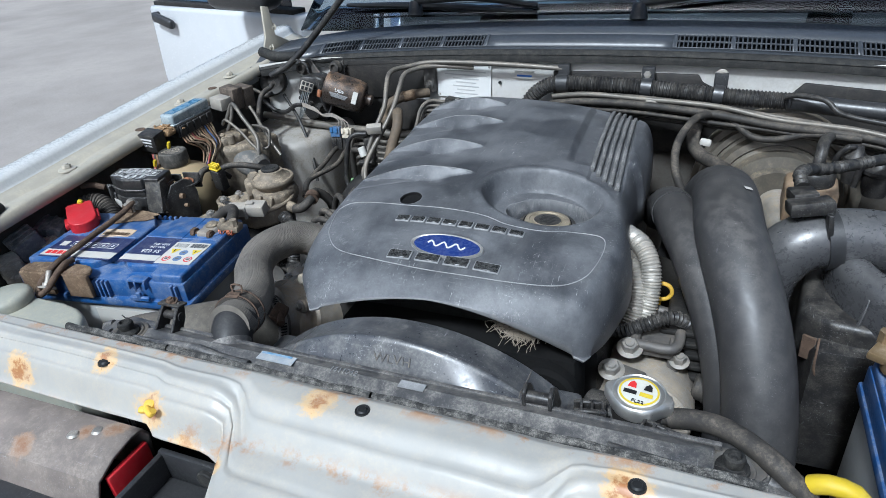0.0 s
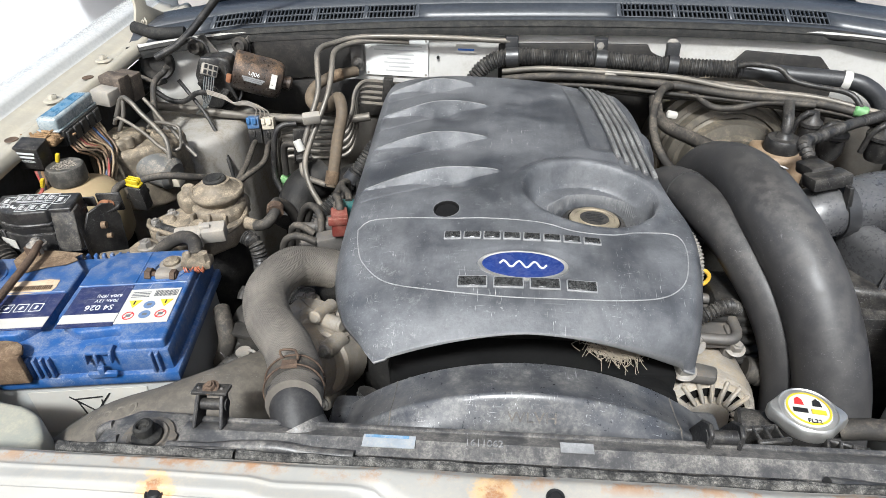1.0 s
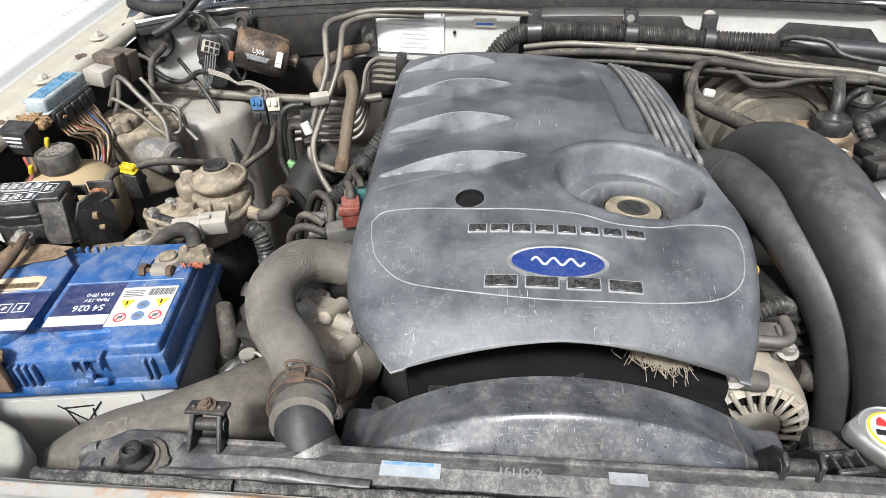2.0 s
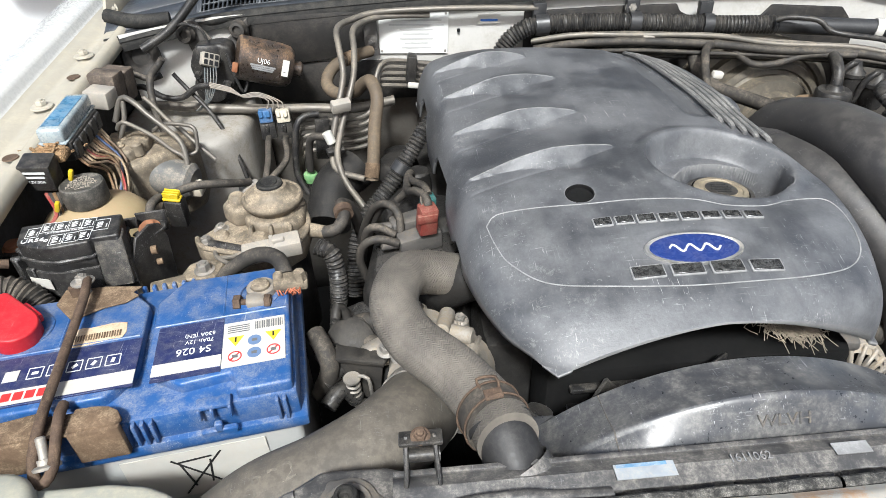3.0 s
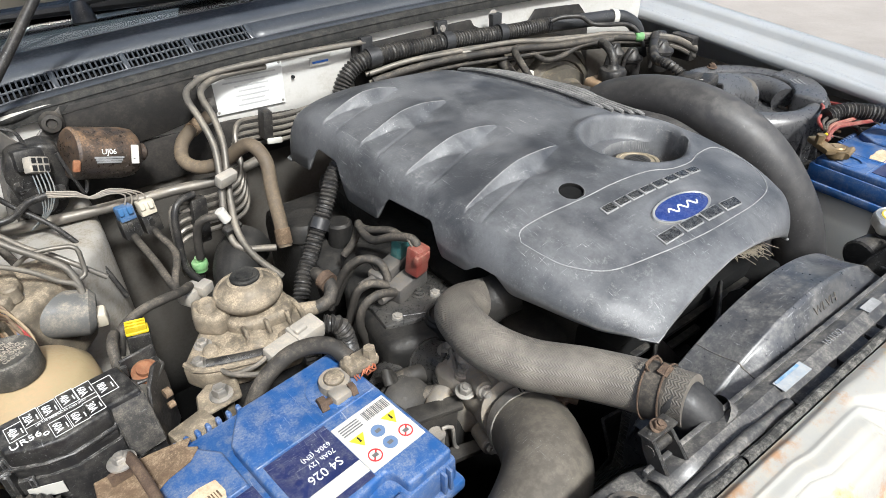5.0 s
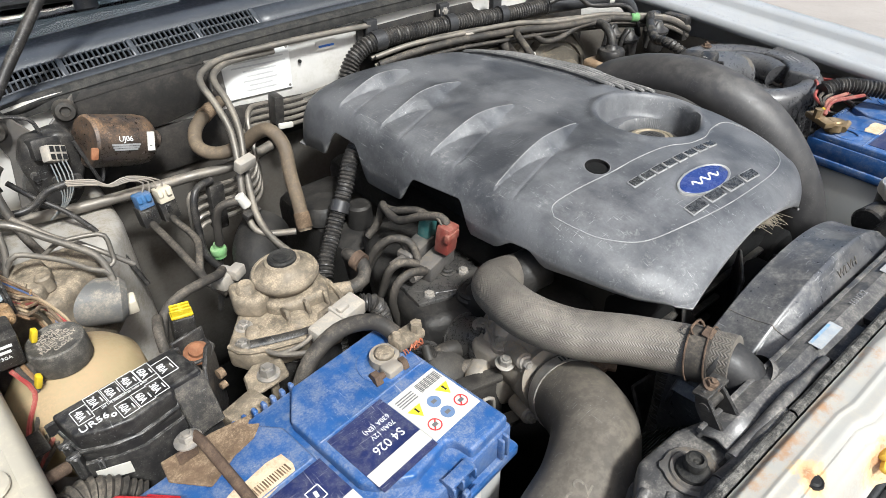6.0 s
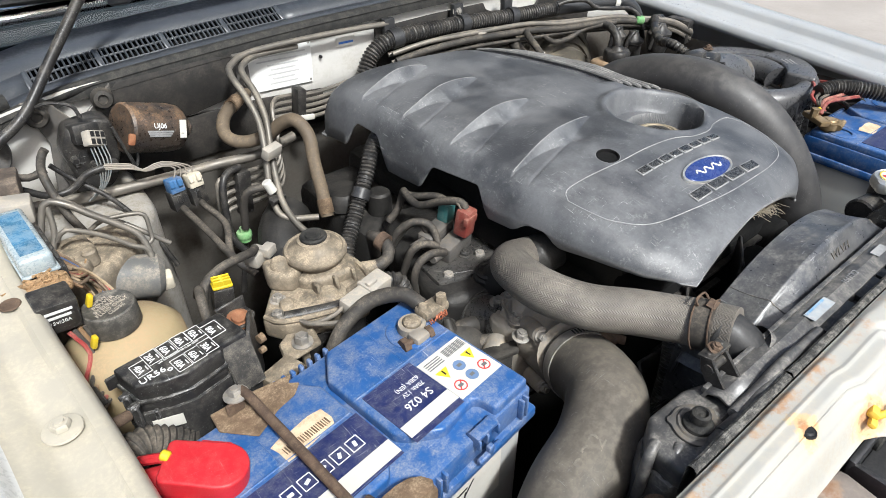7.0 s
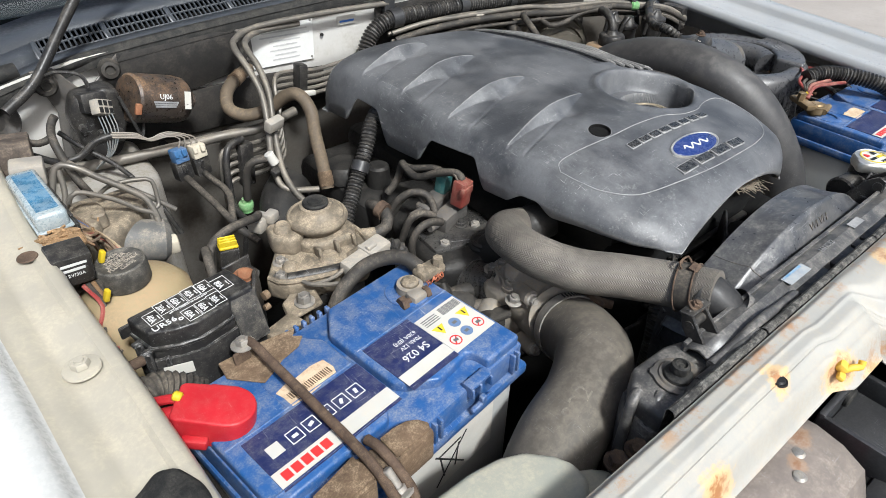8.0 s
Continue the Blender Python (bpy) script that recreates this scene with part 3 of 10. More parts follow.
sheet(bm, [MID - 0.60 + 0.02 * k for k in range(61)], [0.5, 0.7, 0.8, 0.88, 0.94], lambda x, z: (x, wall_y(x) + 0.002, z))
solid(single("wall_bulkhead_lower", bm, M_INNER, "muddy lower bulkhead behind the engine, darkened for shade", "bulkhead", "structure"), 0.003, 1.0)


def mat_panel(name, pts, y, label, thick=0.006):
    bm = bm_new()
    prism(bm, pts, 0, thick, Matrix.Translation((0, y, 0)) @ pose(0, 0, 0, 90), 0.0025)
    return single(name, bm, M_SOUND, label, "sound mat")


mat_panel("sound_mat", [(-0.515, 0.985), (-0.507, 1.025), (-0.49, 1.041), (-0.36, 1.043), (-0.322, 1.034), (-0.322, 0.985), (-0.40, 0.972), (-0.45, 0.968)], 1.163, "black felt sound mat on the bulkhead behind the wiper motor")
mat_panel("sound_mat", [(-0.60, 0.925), (-0.59, 0.945), (-0.525, 0.972), (-0.30, 0.965), (-0.20, 0.955), (-0.20, 0.90), (-0.45, 0.905)], 1.166, "dark lower sound mat stained with dust on the bulkhead", 0.004)
mat_panel("sound_mat", [(-0.098, 0.90), (-0.098, 1.027), (0.02, 1.028), (0.135, 1.026), (0.142, 1.014), (0.165, 1.003), (0.27, 1.000), (0.285, 1.017), (0.40, 1.007), (0.45, 0.955), (0.44, 0.88)], 1.1635, "black sound mat behind the wiring loom on the bulkhead", 0.005)


# cowl
COWL_X = [MID - 0.62 + 0.02 * k for k in range(63)]


def cowl_drop(x):
    return 0.024 * (abs(x - MID) / 0.6) ** 2.2


def cowl_fwd(x):
    return -0.05 * max(0.0, abs(x - MID) / 0.6 - 0.8) / 0.2


def cowl_at(y, z):
    return lambda x: (x, y + cowl_fwd(x), z - cowl_drop(x))


# Grey-blue sky sheen on the scuttle is put into the base colour.
M_COWL = surface("sky_tinted_scuttle_plastic", (0.030, 0.034, 0.041), 0.36, dust=0.14, dust_colour=(0.20, 0.20, 0.20), vary=0.1, scale=40, spec=0.6, scuff=0.3, even=0.8)
cowl = thing("windscreen_scuttle", "black plastic scuttle panel with grilles below the windscreen", "scuttle panel", (MID, 1.22, 1.05))


def cowl_strip(y0, z0, y1, z1, xs=COWL_X, name="strip", mat=M_COWL):
    bm = bm_new()
    sheet(bm, xs, [0, 0.5, 1], lambda x, k: cowl_at(y0 + (y1 - y0) * k, z0 + (z1 - z0) * k)(x))
    ob = part(name, bm, mat, cowl)
    solid(ob, 0.003, -1.0)


cowl_strip(1.172, 1.056, 1.196, 1.060)
cowl_strip(1.224, 1.074, 1.31, 1.080, name="upper_strip")
# Near-black plane stands in for the shade below the grille bars.
cowl_strip(1.196, 1.048, 1.230, 1.056, name="grille_well", mat=M_GAP_DARK)
for x0, x1 in ((-0.70, -0.577), (-0.232, 0.092), (0.415, 0.56)):
    n = max(2, int((x1 - x0) / 0.02))
    cowl_strip(1.196, 1.060, 1.224, 1.074, [x0 + (x1 - x0) * k / n for k in range(n + 1)], "grille_blank")
bar = bm_new()
box(bar, (0.0022, 0.032, 0.004), Matrix(), 0.0006, 1)
bar_mesh = finish("grille_bar", bar, M_COWL)
for x0, x1 in ((-0.577, -0.232), (0.092, 0.415)):
    n = int((x1 - x0) / 0.0066)
    for k in range(n + 1):
        x = x0 + (x1 - x0) * k / n
        wide = k % 13 == 0
        ob = new("grille_bar", bar_mesh)
        ob.parent = cowl
        c = cowl_at(1.210, 1.0665)(x)
        ob.matrix_basis = Matrix.Translation(Vector(c) - Vector((MID, 1.22, 1.05))) @ pose(0, 0, 0, 26) @ Matrix.Diagonal((3.2 if wide else 1, 1, 1, 1))
    for y, z in ((1.1965, 1.0600), (1.2105, 1.0668), (1.2235, 1.0735)):
        bm = bm_new()
        tube(bm, [cowl_at(y, z)(x0 + (x1 - x0) * k / 8) for k in range(9)], 0.0016, 6, 0.03)
        part("grille_rail", bm, M_COWL, cowl)

seal = thing("cowl_seal", "black rubber weather strip along the scuttle", "rubber seal", (MID, 1.166, 1.05))
bm = bm_new()
tube(bm, [cowl_at(1.166, 1.054)(x) for x in COWL_X[::3]], 0.0080, 12, 0.02)
part("bulb", bm, M_SEAL, seal)
bm = bm_new()
strip(bm, [(-0.010, -0.012), (-0.0085, -0.012), (-0.0085, 0.001), (-0.0045, 0.0065), (-0.010, 0.001)], [(lambda c: (lambda a, b: (c[0], c[1] + a, c[2] + b)))(cowl_at(1.166, 1.054)(x)) for x in COWL_X])
part("lip", bm, M_SEAL, seal)
bm = bm_new()
tube(bm, [(-0.70, 1.165, 1.052), (-0.655, 1.150, 1.046), (-0.61, 1.155, 1.046)], 0.010, 10, 0.01)
single("corner_seal", bm, M_SEAL, "black rubber seal end lying on the wing corner", "rubber seal")

# windscreen, added dark cabin block and roof
bm = bm_new()
sheet(bm, [-0.72 + 0.05 * k for k in range(27)], [k / 10 for k in range(11)], lambda x, k: (x, 1.30 + 0.62 * k + 0.10 * (x - MID) ** 2, 1.070 + 0.43 * k - 0.03 * (x - MID) ** 2))
ws = single("windscreen", bm, M_SCREEN, "raked laminated windscreen reflecting blue sky", "windscreen", "structure", smooth=60)
solid(ws, 0.005, -1.0)
# Plain block added so the glass has a dark cabin behind it.
bm = bm_new()
span(bm, -0.72, 0.60, 1.36, 2.2, 0.5, 1.02, 0.03)
single("dashboard", bm, M_GAP_DARK, "added dark block for the cabin behind the windscreen", "dashboard")
bm = bm_new()
sheet(bm, [-0.68 + 0.05 * k for k in range(26)], [0, 0.5, 1.0], lambda x, k: (x, 1.90 + 1.2 * k, 1.50 + 0.05 * k - 0.04 * (x - MID) ** 2))
solid(single("cab_roof", bm, M_BODY, "white cab roof above the windscreen", "roof", "structure"), 0.02)


def wiper(label, a, b, pivot):
    w = thing("wiper", label, "wiper", pivot)
    bm = bm_new()
    rod(bm, pivot, Vector(pivot) + Vector((0, 0.004, 0.03)), 0.016, 0.012, 20, 0.003)
    part("pivot", bm, M_BLACK_CLEAN, w)
    bm = bm_new()
    tube(bm, [Vector(pivot) + Vector((0, 0, 0.028)), (Vector(pivot) + Vector(b)) / 2 + Vector((0, 0, 0.03)), Vector(b) + Vector((0, 0, 0.012))], 0.006, 8, 0.02)
    part("arm", bm, M_BLACK_CLEAN, w)
    bm = bm_new()
    tube(bm, [a, (Vector(a) + Vector(b)) / 2 + Vector((0, 0, 0.004)), b], 0.007, 8, 0.03, radius=lambda s, t: 0.004 + 0.004 * math.sin(math.pi * s / t))
    part("blade", bm, M_BLACK_CLEAN, w)
    return w


wiper("black wiper arm and blade parked on the windscreen", (-0.14, 1.36, 1.098), (0.36, 1.39, 1.094), (0.02, 1.315, 1.078))
wiper("black wiper parked across the screen from the far pivot", (-0.60, 1.36, 1.105), (-0.17, 1.335, 1.090), (-0.42, 1.32, 1.088))

# bonnet, raised on its hinges
bonnet = thing("bonnet", "raised white bonnet with a pressed inner frame", "bonnet", (MID, 1.24, 1.14))
bm = bm_new()
HOOD = Matrix.Translation((MID, 1.245, 1.150)) @ pose(0, 0, 0, -56)
sheet(bm, [-0.66 + 0.044 * k for k in range(31)], [-0.04 * k for k in range(29)], lambda x, y: tuple(HOOD @ Vector((x, y, 0.02 - 0.06 * x * x + 0.02 * math.sin(min(1, -y / 1.1) * math.pi)))))
solid(part("skin", bm, M_BODY, bonnet), 0.004)
for x in (-0.55, 0.0, 0.55):
    bm = bm_new()
    box(bm, (0.09, 1.05, 0.025), HOOD @ Matrix.Translation((x, -0.56, -0.012 - 0.05 * x * x)), 0.008)
    part("inner_rib", bm, M_FENDER, bonnet)
# Unseen black pad, added to cut light bouncing off the bonnet.
bm = bm_new()
box(bm, (1.08, 0.96, 0.012), HOOD @ Matrix.Translation((0, -0.55, -0.022)), 0.004)
part("bounce_pad", bm, M_SOUND, bonnet, "added unseen black pad under the bonnet")
for y in (-0.05, -1.05):
    bm = bm_new()
    box(bm, (1.2, 0.09, 0.025), HOOD @ Matrix.Translation((0, y, -0.014)), 0.008)
    part("cross_rib", bm, M_FENDER, bonnet)
for x in (-0.705, 0.565):
    bm = bm_new()
    prism(bm, [(-0.02, -0.01), (0.05, -0.012), (0.055, 0.010), (0.022, 0.030), (0.018, 0.085), (0.002, 0.09), (-0.003, 0.03)], -0.003, 0.003, Matrix.Translation((x, 1.195, 1.045)) @ pose(0, 0, 0, 90, 0, 72), 0.0015)
    hexbolt(bm, (x, 1.20, 1.052), (0.3, -1, 0.3), 0.006)
    hexbolt(bm, (x + 0.004, 1.215, 1.09), (0.3, -1, 0.3), 0.006)
    part("hinge", bm, M_FENDER, bonnet, "dusty cream hinge")

bm = bm_new()
tube(bm, [(-0.64, 1.10, 1.022), (-0.60, 1.115, 1.043), (-0.552, 1.138, 1.089), (-0.47, 1.165, 1.175), (-0.36, 1.20, 1.30)], 0.0062, 10, 0.01)
single("bonnet_cable", bm, M_BLACK, "black flexible conduit rising from the wing to the bonnet", "conduit")

# open door
door = thing("front_door", "white front door standing open behind the wing", "door", (-0.80, 1.46, 0.5))
D0, D1 = Vector((-0.80, 1.452, 0)), Vector((-1.478, 1.652, 0))
dx = (D1 - D0).normalized()
dm = Matrix.Translation(D0) @ Matrix(((dx.x, -dx.y, 0, 0), (dx.y, dx.x, 0, 0), (0, 0, 1, 0), (0, 0, 0, 1)))
L = (D1 - D0).length
bm = bm_new()
prism(bm, [(0, 0.45), (L - 0.02, 0.45), (L + 0.02, 0.85), (L - 0.005, 1.065), (0, 1.065)], 0, 0.06, dm @ pose(0, 0, 0, 90), 0.012, 3)
part("panel", bm, M_BODY, door)
bm = bm_new()
span(bm, 0.03, L - 0.02, -0.056, -0.012, 1.064, 1.076, 0.003, dm)
part("window_seal", bm, M_SEAL, door)
bm = bm_new()
box(bm, (0.10, 0.02, 0.028), dm @ Matrix.Translation((L - 0.10, 0.016, 1.028)) @ pose(0, 0, 0, 0, -12, 0), 0.009, 3)
box(bm, (0.02, 0.03, 0.03), dm @ Matrix.Translation((L - 0.055, 0.006, 1.035)), 0.006)
part("door_handle", bm, M_BLACK_CLEAN, door, "black pull handle")
bm = bm_new()
box(bm, (0.22, 0.09, 0.10), dm @ Matrix.Translation((0.10, 0.07, 1.14)), 0.03, 3)
part("mirror", bm, M_BLACK_CLEAN, door, "black mirror shell")
bm = bm_new()
box(bm, (L - 0.1, 0.004, 0.40), dm @ Matrix.Translation((L / 2, -0.03, 1.28)), 0.001)
g = part("window_pane", bm, M_SCREEN, door)

# seals and fixings of the wing and the crossmember
for y in (0.657, 0.912, 1.05):
    x, z = fender_line(y)
    bm = bm_new()
    lathe(bm, [(0, 0), (0.0125, 0), (0.012, 0.0015), (0.0085, 0.0022), (0, 0.0022)], Matrix.Translation((x - 0.022, y, z + 0.0005)), 24)
    hexbolt(bm, (x - 0.022, y, z + 0.002), (0, 0, 1), 0.0062, 0.006, 0)
    single("wing_bolt", bm, M_FENDER, "painted cream hexagon bolt on the wing flange", "bolt", group="wing bolts")
for y in (0.80, 0.985):
    x, z = fender_line(y)
    bm = bm_new()
    lathe(bm, [(0, 0), (0.008, 0), (0.0075, 0.001), (0.006, 0.0006), (0, 0.0002)], Matrix.Translation((x - 0.012, y, z + 0.0012)), 20)
    single("wing_plug", bm, M_RUSTY, "small rust-stained plug in the wing flange", "plug", group="wing plugs")

M_FOAM = surface("speckled_foam_rubber", (0.022, 0.022, 0.022), 0.9, dust=0.75, dust_colour=(0.20, 0.19, 0.17), vary=0.5, scale=190, bump=1.0, grain=0.0015, up=0.5)
seal = thing("radiator_seal", "black foam sealing strip along the crossmember", "rubber seal", (MID, 0.3945, 0.955))
for x0, x1 in ((-0.385, -0.262), (-0.260, -0.06), (-0.058, 0.215)):
    bm = bm_new()
    n = 24
    sec = [(0.3905, 0.955), (0.3905, 0.9885), (0.3925, 0.9905), (0.3955, 0.9905), (0.3975, 0.9885), (0.3975, 0.955)]
    strip(bm, sec, [(lambda x: (lambda a, b: (x, a, b + (0.0008 * math.sin(x * 140) if b > 0.98 else 0))))(x0 + (x1 - x0) * k / n) for k in range(n + 1)])
    part("foam_strip", bm, M_FOAM, seal)
# The middle one is an open hole, its darkness drawn as a disc.
for x, y, label in ((-0.301, 0.361, "dark plug in a rusty hole of the crossmember"), (-0.054, 0.372, "black disc for the dark round hole in the crossmember"), (0.141, 0.366, "dark plug in a rusty hole at the far side")):
    bm = bm_new()
    lathe(bm, [(0, 0.0025), (0.003, 0.0025), (0.0042, 0.0012), (0.0055, 0.0016), (0.006, 0.0)], Matrix.Translation((x, y, panel_z((0.389 - y) / (0.389 - panel_y(1, x)), x) - 0.0005)), 20)
    single("panel_hole_fill", bm, M_INK, label, "plug", group="crossmember plugs")


# ---- engine cover ----
def cov_left(y):
    return spline_table([(0.505, -0.190), (0.525, -0.206), (0.55, -0.226), (0.60, -0.243), (0.68, -0.251), (0.85, -0.260), (1.06, -0.270)], y)


def cov_right(y):
    ear = 0.006 * bumpy(y, 0.825, 0.855, 0.02)
    return ear + spline_table([(0.52, 0.070), (0.545, 0.080), (0.60, 0.096), (0.66, 0.103), (0.71, 0.093), (0.78, 0.088), (0.95, 0.092), (1.10, 0.080)], y)


def cov_front(u):
    return 0.522 - 0.015 * max(0.0, -u) ** 1.2 + 0.016 * max(0.0, u) ** 2


def cov_rear(u):
    return 1.088 - 0.036 * abs(u) ** 3.5


def cov_crown(y):
    return spline_table([(0.50, 0.985), (0.545, 1.001), (0.60, 1.014), (0.68, 1.0235), (0.76, 1.026), (0.90, 1.027), (1.00, 1.024), (1.05, 1.013), (1.09, 0.992)], y)


def cov_skirt(u, y):
    base = spline_table([(0.505, 0.967), (0.54, 0.968), (0.59, 0.970), (0.63, 0.965), (0.68, 0.959), (0.73, 0.955), (0.83, 0.946), (0.90, 0.942), (0.99, 0.945), (1.06, 0.940)], y)
    k = min(1.0, max(0.0, u / 0.8))
    k = k * k * (3 - 2 * k)
    return base * (1 - k) + 0.930 * k


def cov_notch(y):
    """How far three cut-outs rise from the lower edge of the skirt on the battery side."""
    return 0.028 * bumpy(y, 0.735, 0.827, 0.026) ** 0.8 + 0.011 * bumpy(y, 0.638, 0.679, 0.026) + 0.033 * bumpy(y, 0.913, 0.979, 0.030) ** 0.8


# crest depth at the notch, slope of the crest, notch x, far end x, depth of the notch
LOUVRES = ((0.725, 0.139, -0.155, -0.090, 0.018), (0.812, 0.06, -0.168, -0.106, 0.023), (0.902, 0.12, -0.177, -0.107, 0.024), (0.982, 0.10, -0.183, -0.128, 0.018))


def louvre(x, y):
    """Four gill-like steps on the battery side: a smooth crest, a forward facet that widens to a notch."""
    out = 0.0
    for yb, slope, xn, xr, deep in LOUVRES:
        xl = cov_left(yb) + 0.016
        if x <= xl or x >= xr:
            continue
        s, sn = (x - xl) / (xr - xl), (xn - xl) / (xr - xl)
        bow = 4 * s * (1 - s)
        crest = yb + slope * (x - xn) + 0.003 * (bow - 4 * sn * (1 - sn))
        if s < sn:
            reach = 0.10 * (s / sn) + 0.90 * (s / sn) ** 3.0
        else:
            reach = ((1 - s) / (1 - sn)) ** 1.15
        lip = 0.0016 + deep * reach
        high = 0.0120 * min(1.0, bow) ** 0.75 * (0.55 + 0.45 * min(1.0, s / sn))
        d = y - crest
        if -lip < d <= 0:
            out += high * (1 + d / lip) ** 1.15
        elif 0 < d < 0.066:
            out += high * (1 - d / 0.066) ** 2
        # scooped hollow beyond the notch
        out -= 0.0034 * math.exp(-((x - xn - 0.022) / 0.015) ** 2 - ((y - yb + deep * 0.95) / 0.010) ** 2) * min(1.0, (1 - s) / 0.15)
        # soft crease that runs from the notch to the shoulder
        ty = yb - deep
        run = (x - xn) / (xl - xn)
        if -0.02 < run < 1.0:
            out -= 0.0010 * math.exp(-((y - (ty - 0.022 * run)) / 0.0020) ** 2) * min(1.0, (1.0 - run) / 0.1)
    return out


def cov_z(x, y, u, v):
    """The top of the cover."""
    z = cov_crown(y) - 0.019 * abs(u) ** 2.4 - 0.012 * (0.25 + u) * min(1.0, max(0.0, (y - 0.86) / 0.14)) - 0.012 * max(0.0, -u) ** 5 * min(1.0, max(0.0, (y - 0.90) / 0.12))
    z += louvre(x, y) - 0.004 * bumpy(x, -0.24, -0.10, 0.06) * bumpy(y, 0.70, 0.99, 0.05)
    # trough and recessed channel on the intake side
    edge = x - (0.034 - 0.055 * (y - 0.76))
    if y > 0.74:
        fade = min(1.0, (y - 0.74) / 0.02) * min(1.0, max(0.0, (1.065 - y) / 0.02))
        k = min(1.0, max(0.0, (edge + 0.030) / 0.010))
        trough = 0.0075 * k * k * (3 - 2 * k) * bumpy(y, 0.80, 1.05, 0.03)
        k2 = min(1.0, max(0.0, (edge - 0.001) / 0.003))
        k3 = min(1.0, max(0.0, (0.043 - edge) / 0.003))
        z -= (trough * (1 - k2) + 0.0030 * k2 * k3) * fade
    z -= 0.008 * math.exp(-((x - 0.018) / 0.055) ** 2 - ((y - 0.655) / 0.028) ** 2)
    # filler well: a dished rim and a ragged opening down to the head
    d = math.hypot((x + 0.002) / 0.068, (y - 0.700) / 0.055)
    z += 0.003 * math.exp(-((d - 1.06) / 0.10) ** 2)
    if d < 1.0:
        k = min(1.0, (1.0 - d) / 0.22)
        z -= 0.024 * k * k * (3 - 2 * k)
        a = math.atan2(y - 0.694, x - 0.008)
        q = math.hypot((x - 0.010) / (0.051 + 0.0022 * math.sin(9 * a)), (y - 0.691) / 0.040)
        if q < 1.0:
            z -= 0.030 * min(1.0, (1.0 - q) / 0.07)
    # oval seat
    o = math.hypot((x + 0.070) / 0.043, (y - 0.586) / 0.018)
    if o < 1.25:
        z -= 0.0012 * (1 - max(0.0, (o - 1.0) / 0.25))
    h = math.hypot(x + 0.142, y - 0.6605)
    if h < 0.0115:
        z -= 0.022 * min(1.0, (0.0115 - h) / 0.0022)
    return z


def cov_trim(u, v):
    """The bow of the front and rear edges, which dies out towards the middle."""
    return (cov_front(u) - 0.522) * max(0.0, 1 - v / 0.16) + (cov_rear(u) - 1.088) * max(0.0, (v - 0.84) / 0.16)


def cov_point(u, v):
    y0, y1 = cov_front(u), cov_rear(u)
    y = 0.522 + 0.566 * v + cov_trim(u, v)
    xl, xr = cov_left(y), cov_right(y)
    x = xl + (xr - xl) * (u + 1) / 2
    du = min(1 + u, 1 - u) * (xr - xl) / 2
    dv = max(0.0, min(y - y0, y1 - y))
    r = 0.024 if u < 0 else 0.018
    if u < -0.5:
        rise = cov_notch(y) / max(0.02, 0.998 - cov_skirt(u, y))
        cut = r * (1 - math.sqrt(max(0.0, 1 - min(1.0, rise ** (1 / 0.9)) ** 2)))
        if du < cut:
            du = cut
            x = xl + cut
    rf = 0.026 if v < 0.5 else 0.030
    a = min(1.0, du / r)
    b = min(1.0, dv / rf)
    f = math.sqrt(max(0.0, 1 - ((1 - a) ** 3.2 + (1 - b) ** 3.2) ** (2 / 3.2)))
    top = cov_z(x, y, u, v)
    w = max(0.0, 1 - v / 0.07)
    lip = 0.988 - 0.024 * max(0.0, -u) ** 1.7 - 0.052 * max(0.0, u) ** 1.9
    low = cov_skirt(u, y) * (1 - w) + lip * w
    z = low + (top - low) * f ** 0.9
    return (x, y, z)


def edge_steps(n):
    return [-math.cos(math.pi * k / n) * 0.35 + (-1 + 2 * k / n) * 0.65 for k in range(n + 1)]


cover = thing("engine_cover", "dusty black plastic engine cover with a blue oval badge", "engine cover", (MID, 0.78, 0.95))
bm = bm_new()
us = edge_steps(230)
vs = [(k + 1) / 2 for k in edge_steps(420)]
sheet(bm, us, vs, cov_point)
solid(part("shell", bm, M_COVER, cover, smooth=20), 0.003, -1.0)


def on_cover(x, y, lift=0.0):
    u = (x - cov_left(y)) / (cov_right(y) - cov_left(y)) * 2 - 1
    v = (y - 0.522) / 0.566
    for _ in range(4):
        v = (y - 0.522 - cov_trim(u, v)) / 0.566
    return Vector((x, y, cov_point(u, max(0.0, min(1.0, v)))[2] + lift))


def cover_plane(x, y, turn=0.0):
    p = on_cover(x, y)
    ex = (on_cover(x + 0.02, y) - on_cover(x - 0.02, y)).normalized()
    ey = (on_cover(x, y + 0.012) - on_cover(x, y - 0.012)).normalized()
    ez = ex.cross(ey).normalized()
    ey = ez.cross(ex)
    return Matrix(((ex.x, ey.x, ez.x, p.x), (ex.y, ey.y, ez.y, p.y), (ex.z, ey.z, ez.z, p.z), (0, 0, 0, 1))) @ pose(0, 0, 0, 0, 0, turn)


M_RIB = surface("dusty_rib_plastic", (0.045, 0.046, 0.049), 0.36, dust=0.6, dust_colour=(0.34, 0.33, 0.31), vary=0.15, scale=60, up=0.6, even=0.6)
bm = bm_new()
hole = cover_plane(-0.142, 0.6605)
hole.translation = on_cover(-0.142, 0.674).lerp(on_cover(-0.142, 0.647), 0.5)
# Shallow black cup; the hole's dark depth is painted, not modelled.
lathe(bm, [(0.0128, -0.001), (0.0124, 0.0005), (0.0112, 0.0003), (0.0108, -0.0026), (0.0, -0.0028)], hole, 40)
part("fixing_hole", bm, M_GAP_DARK, cover, "round fixing hole, its depth shade in the colour")
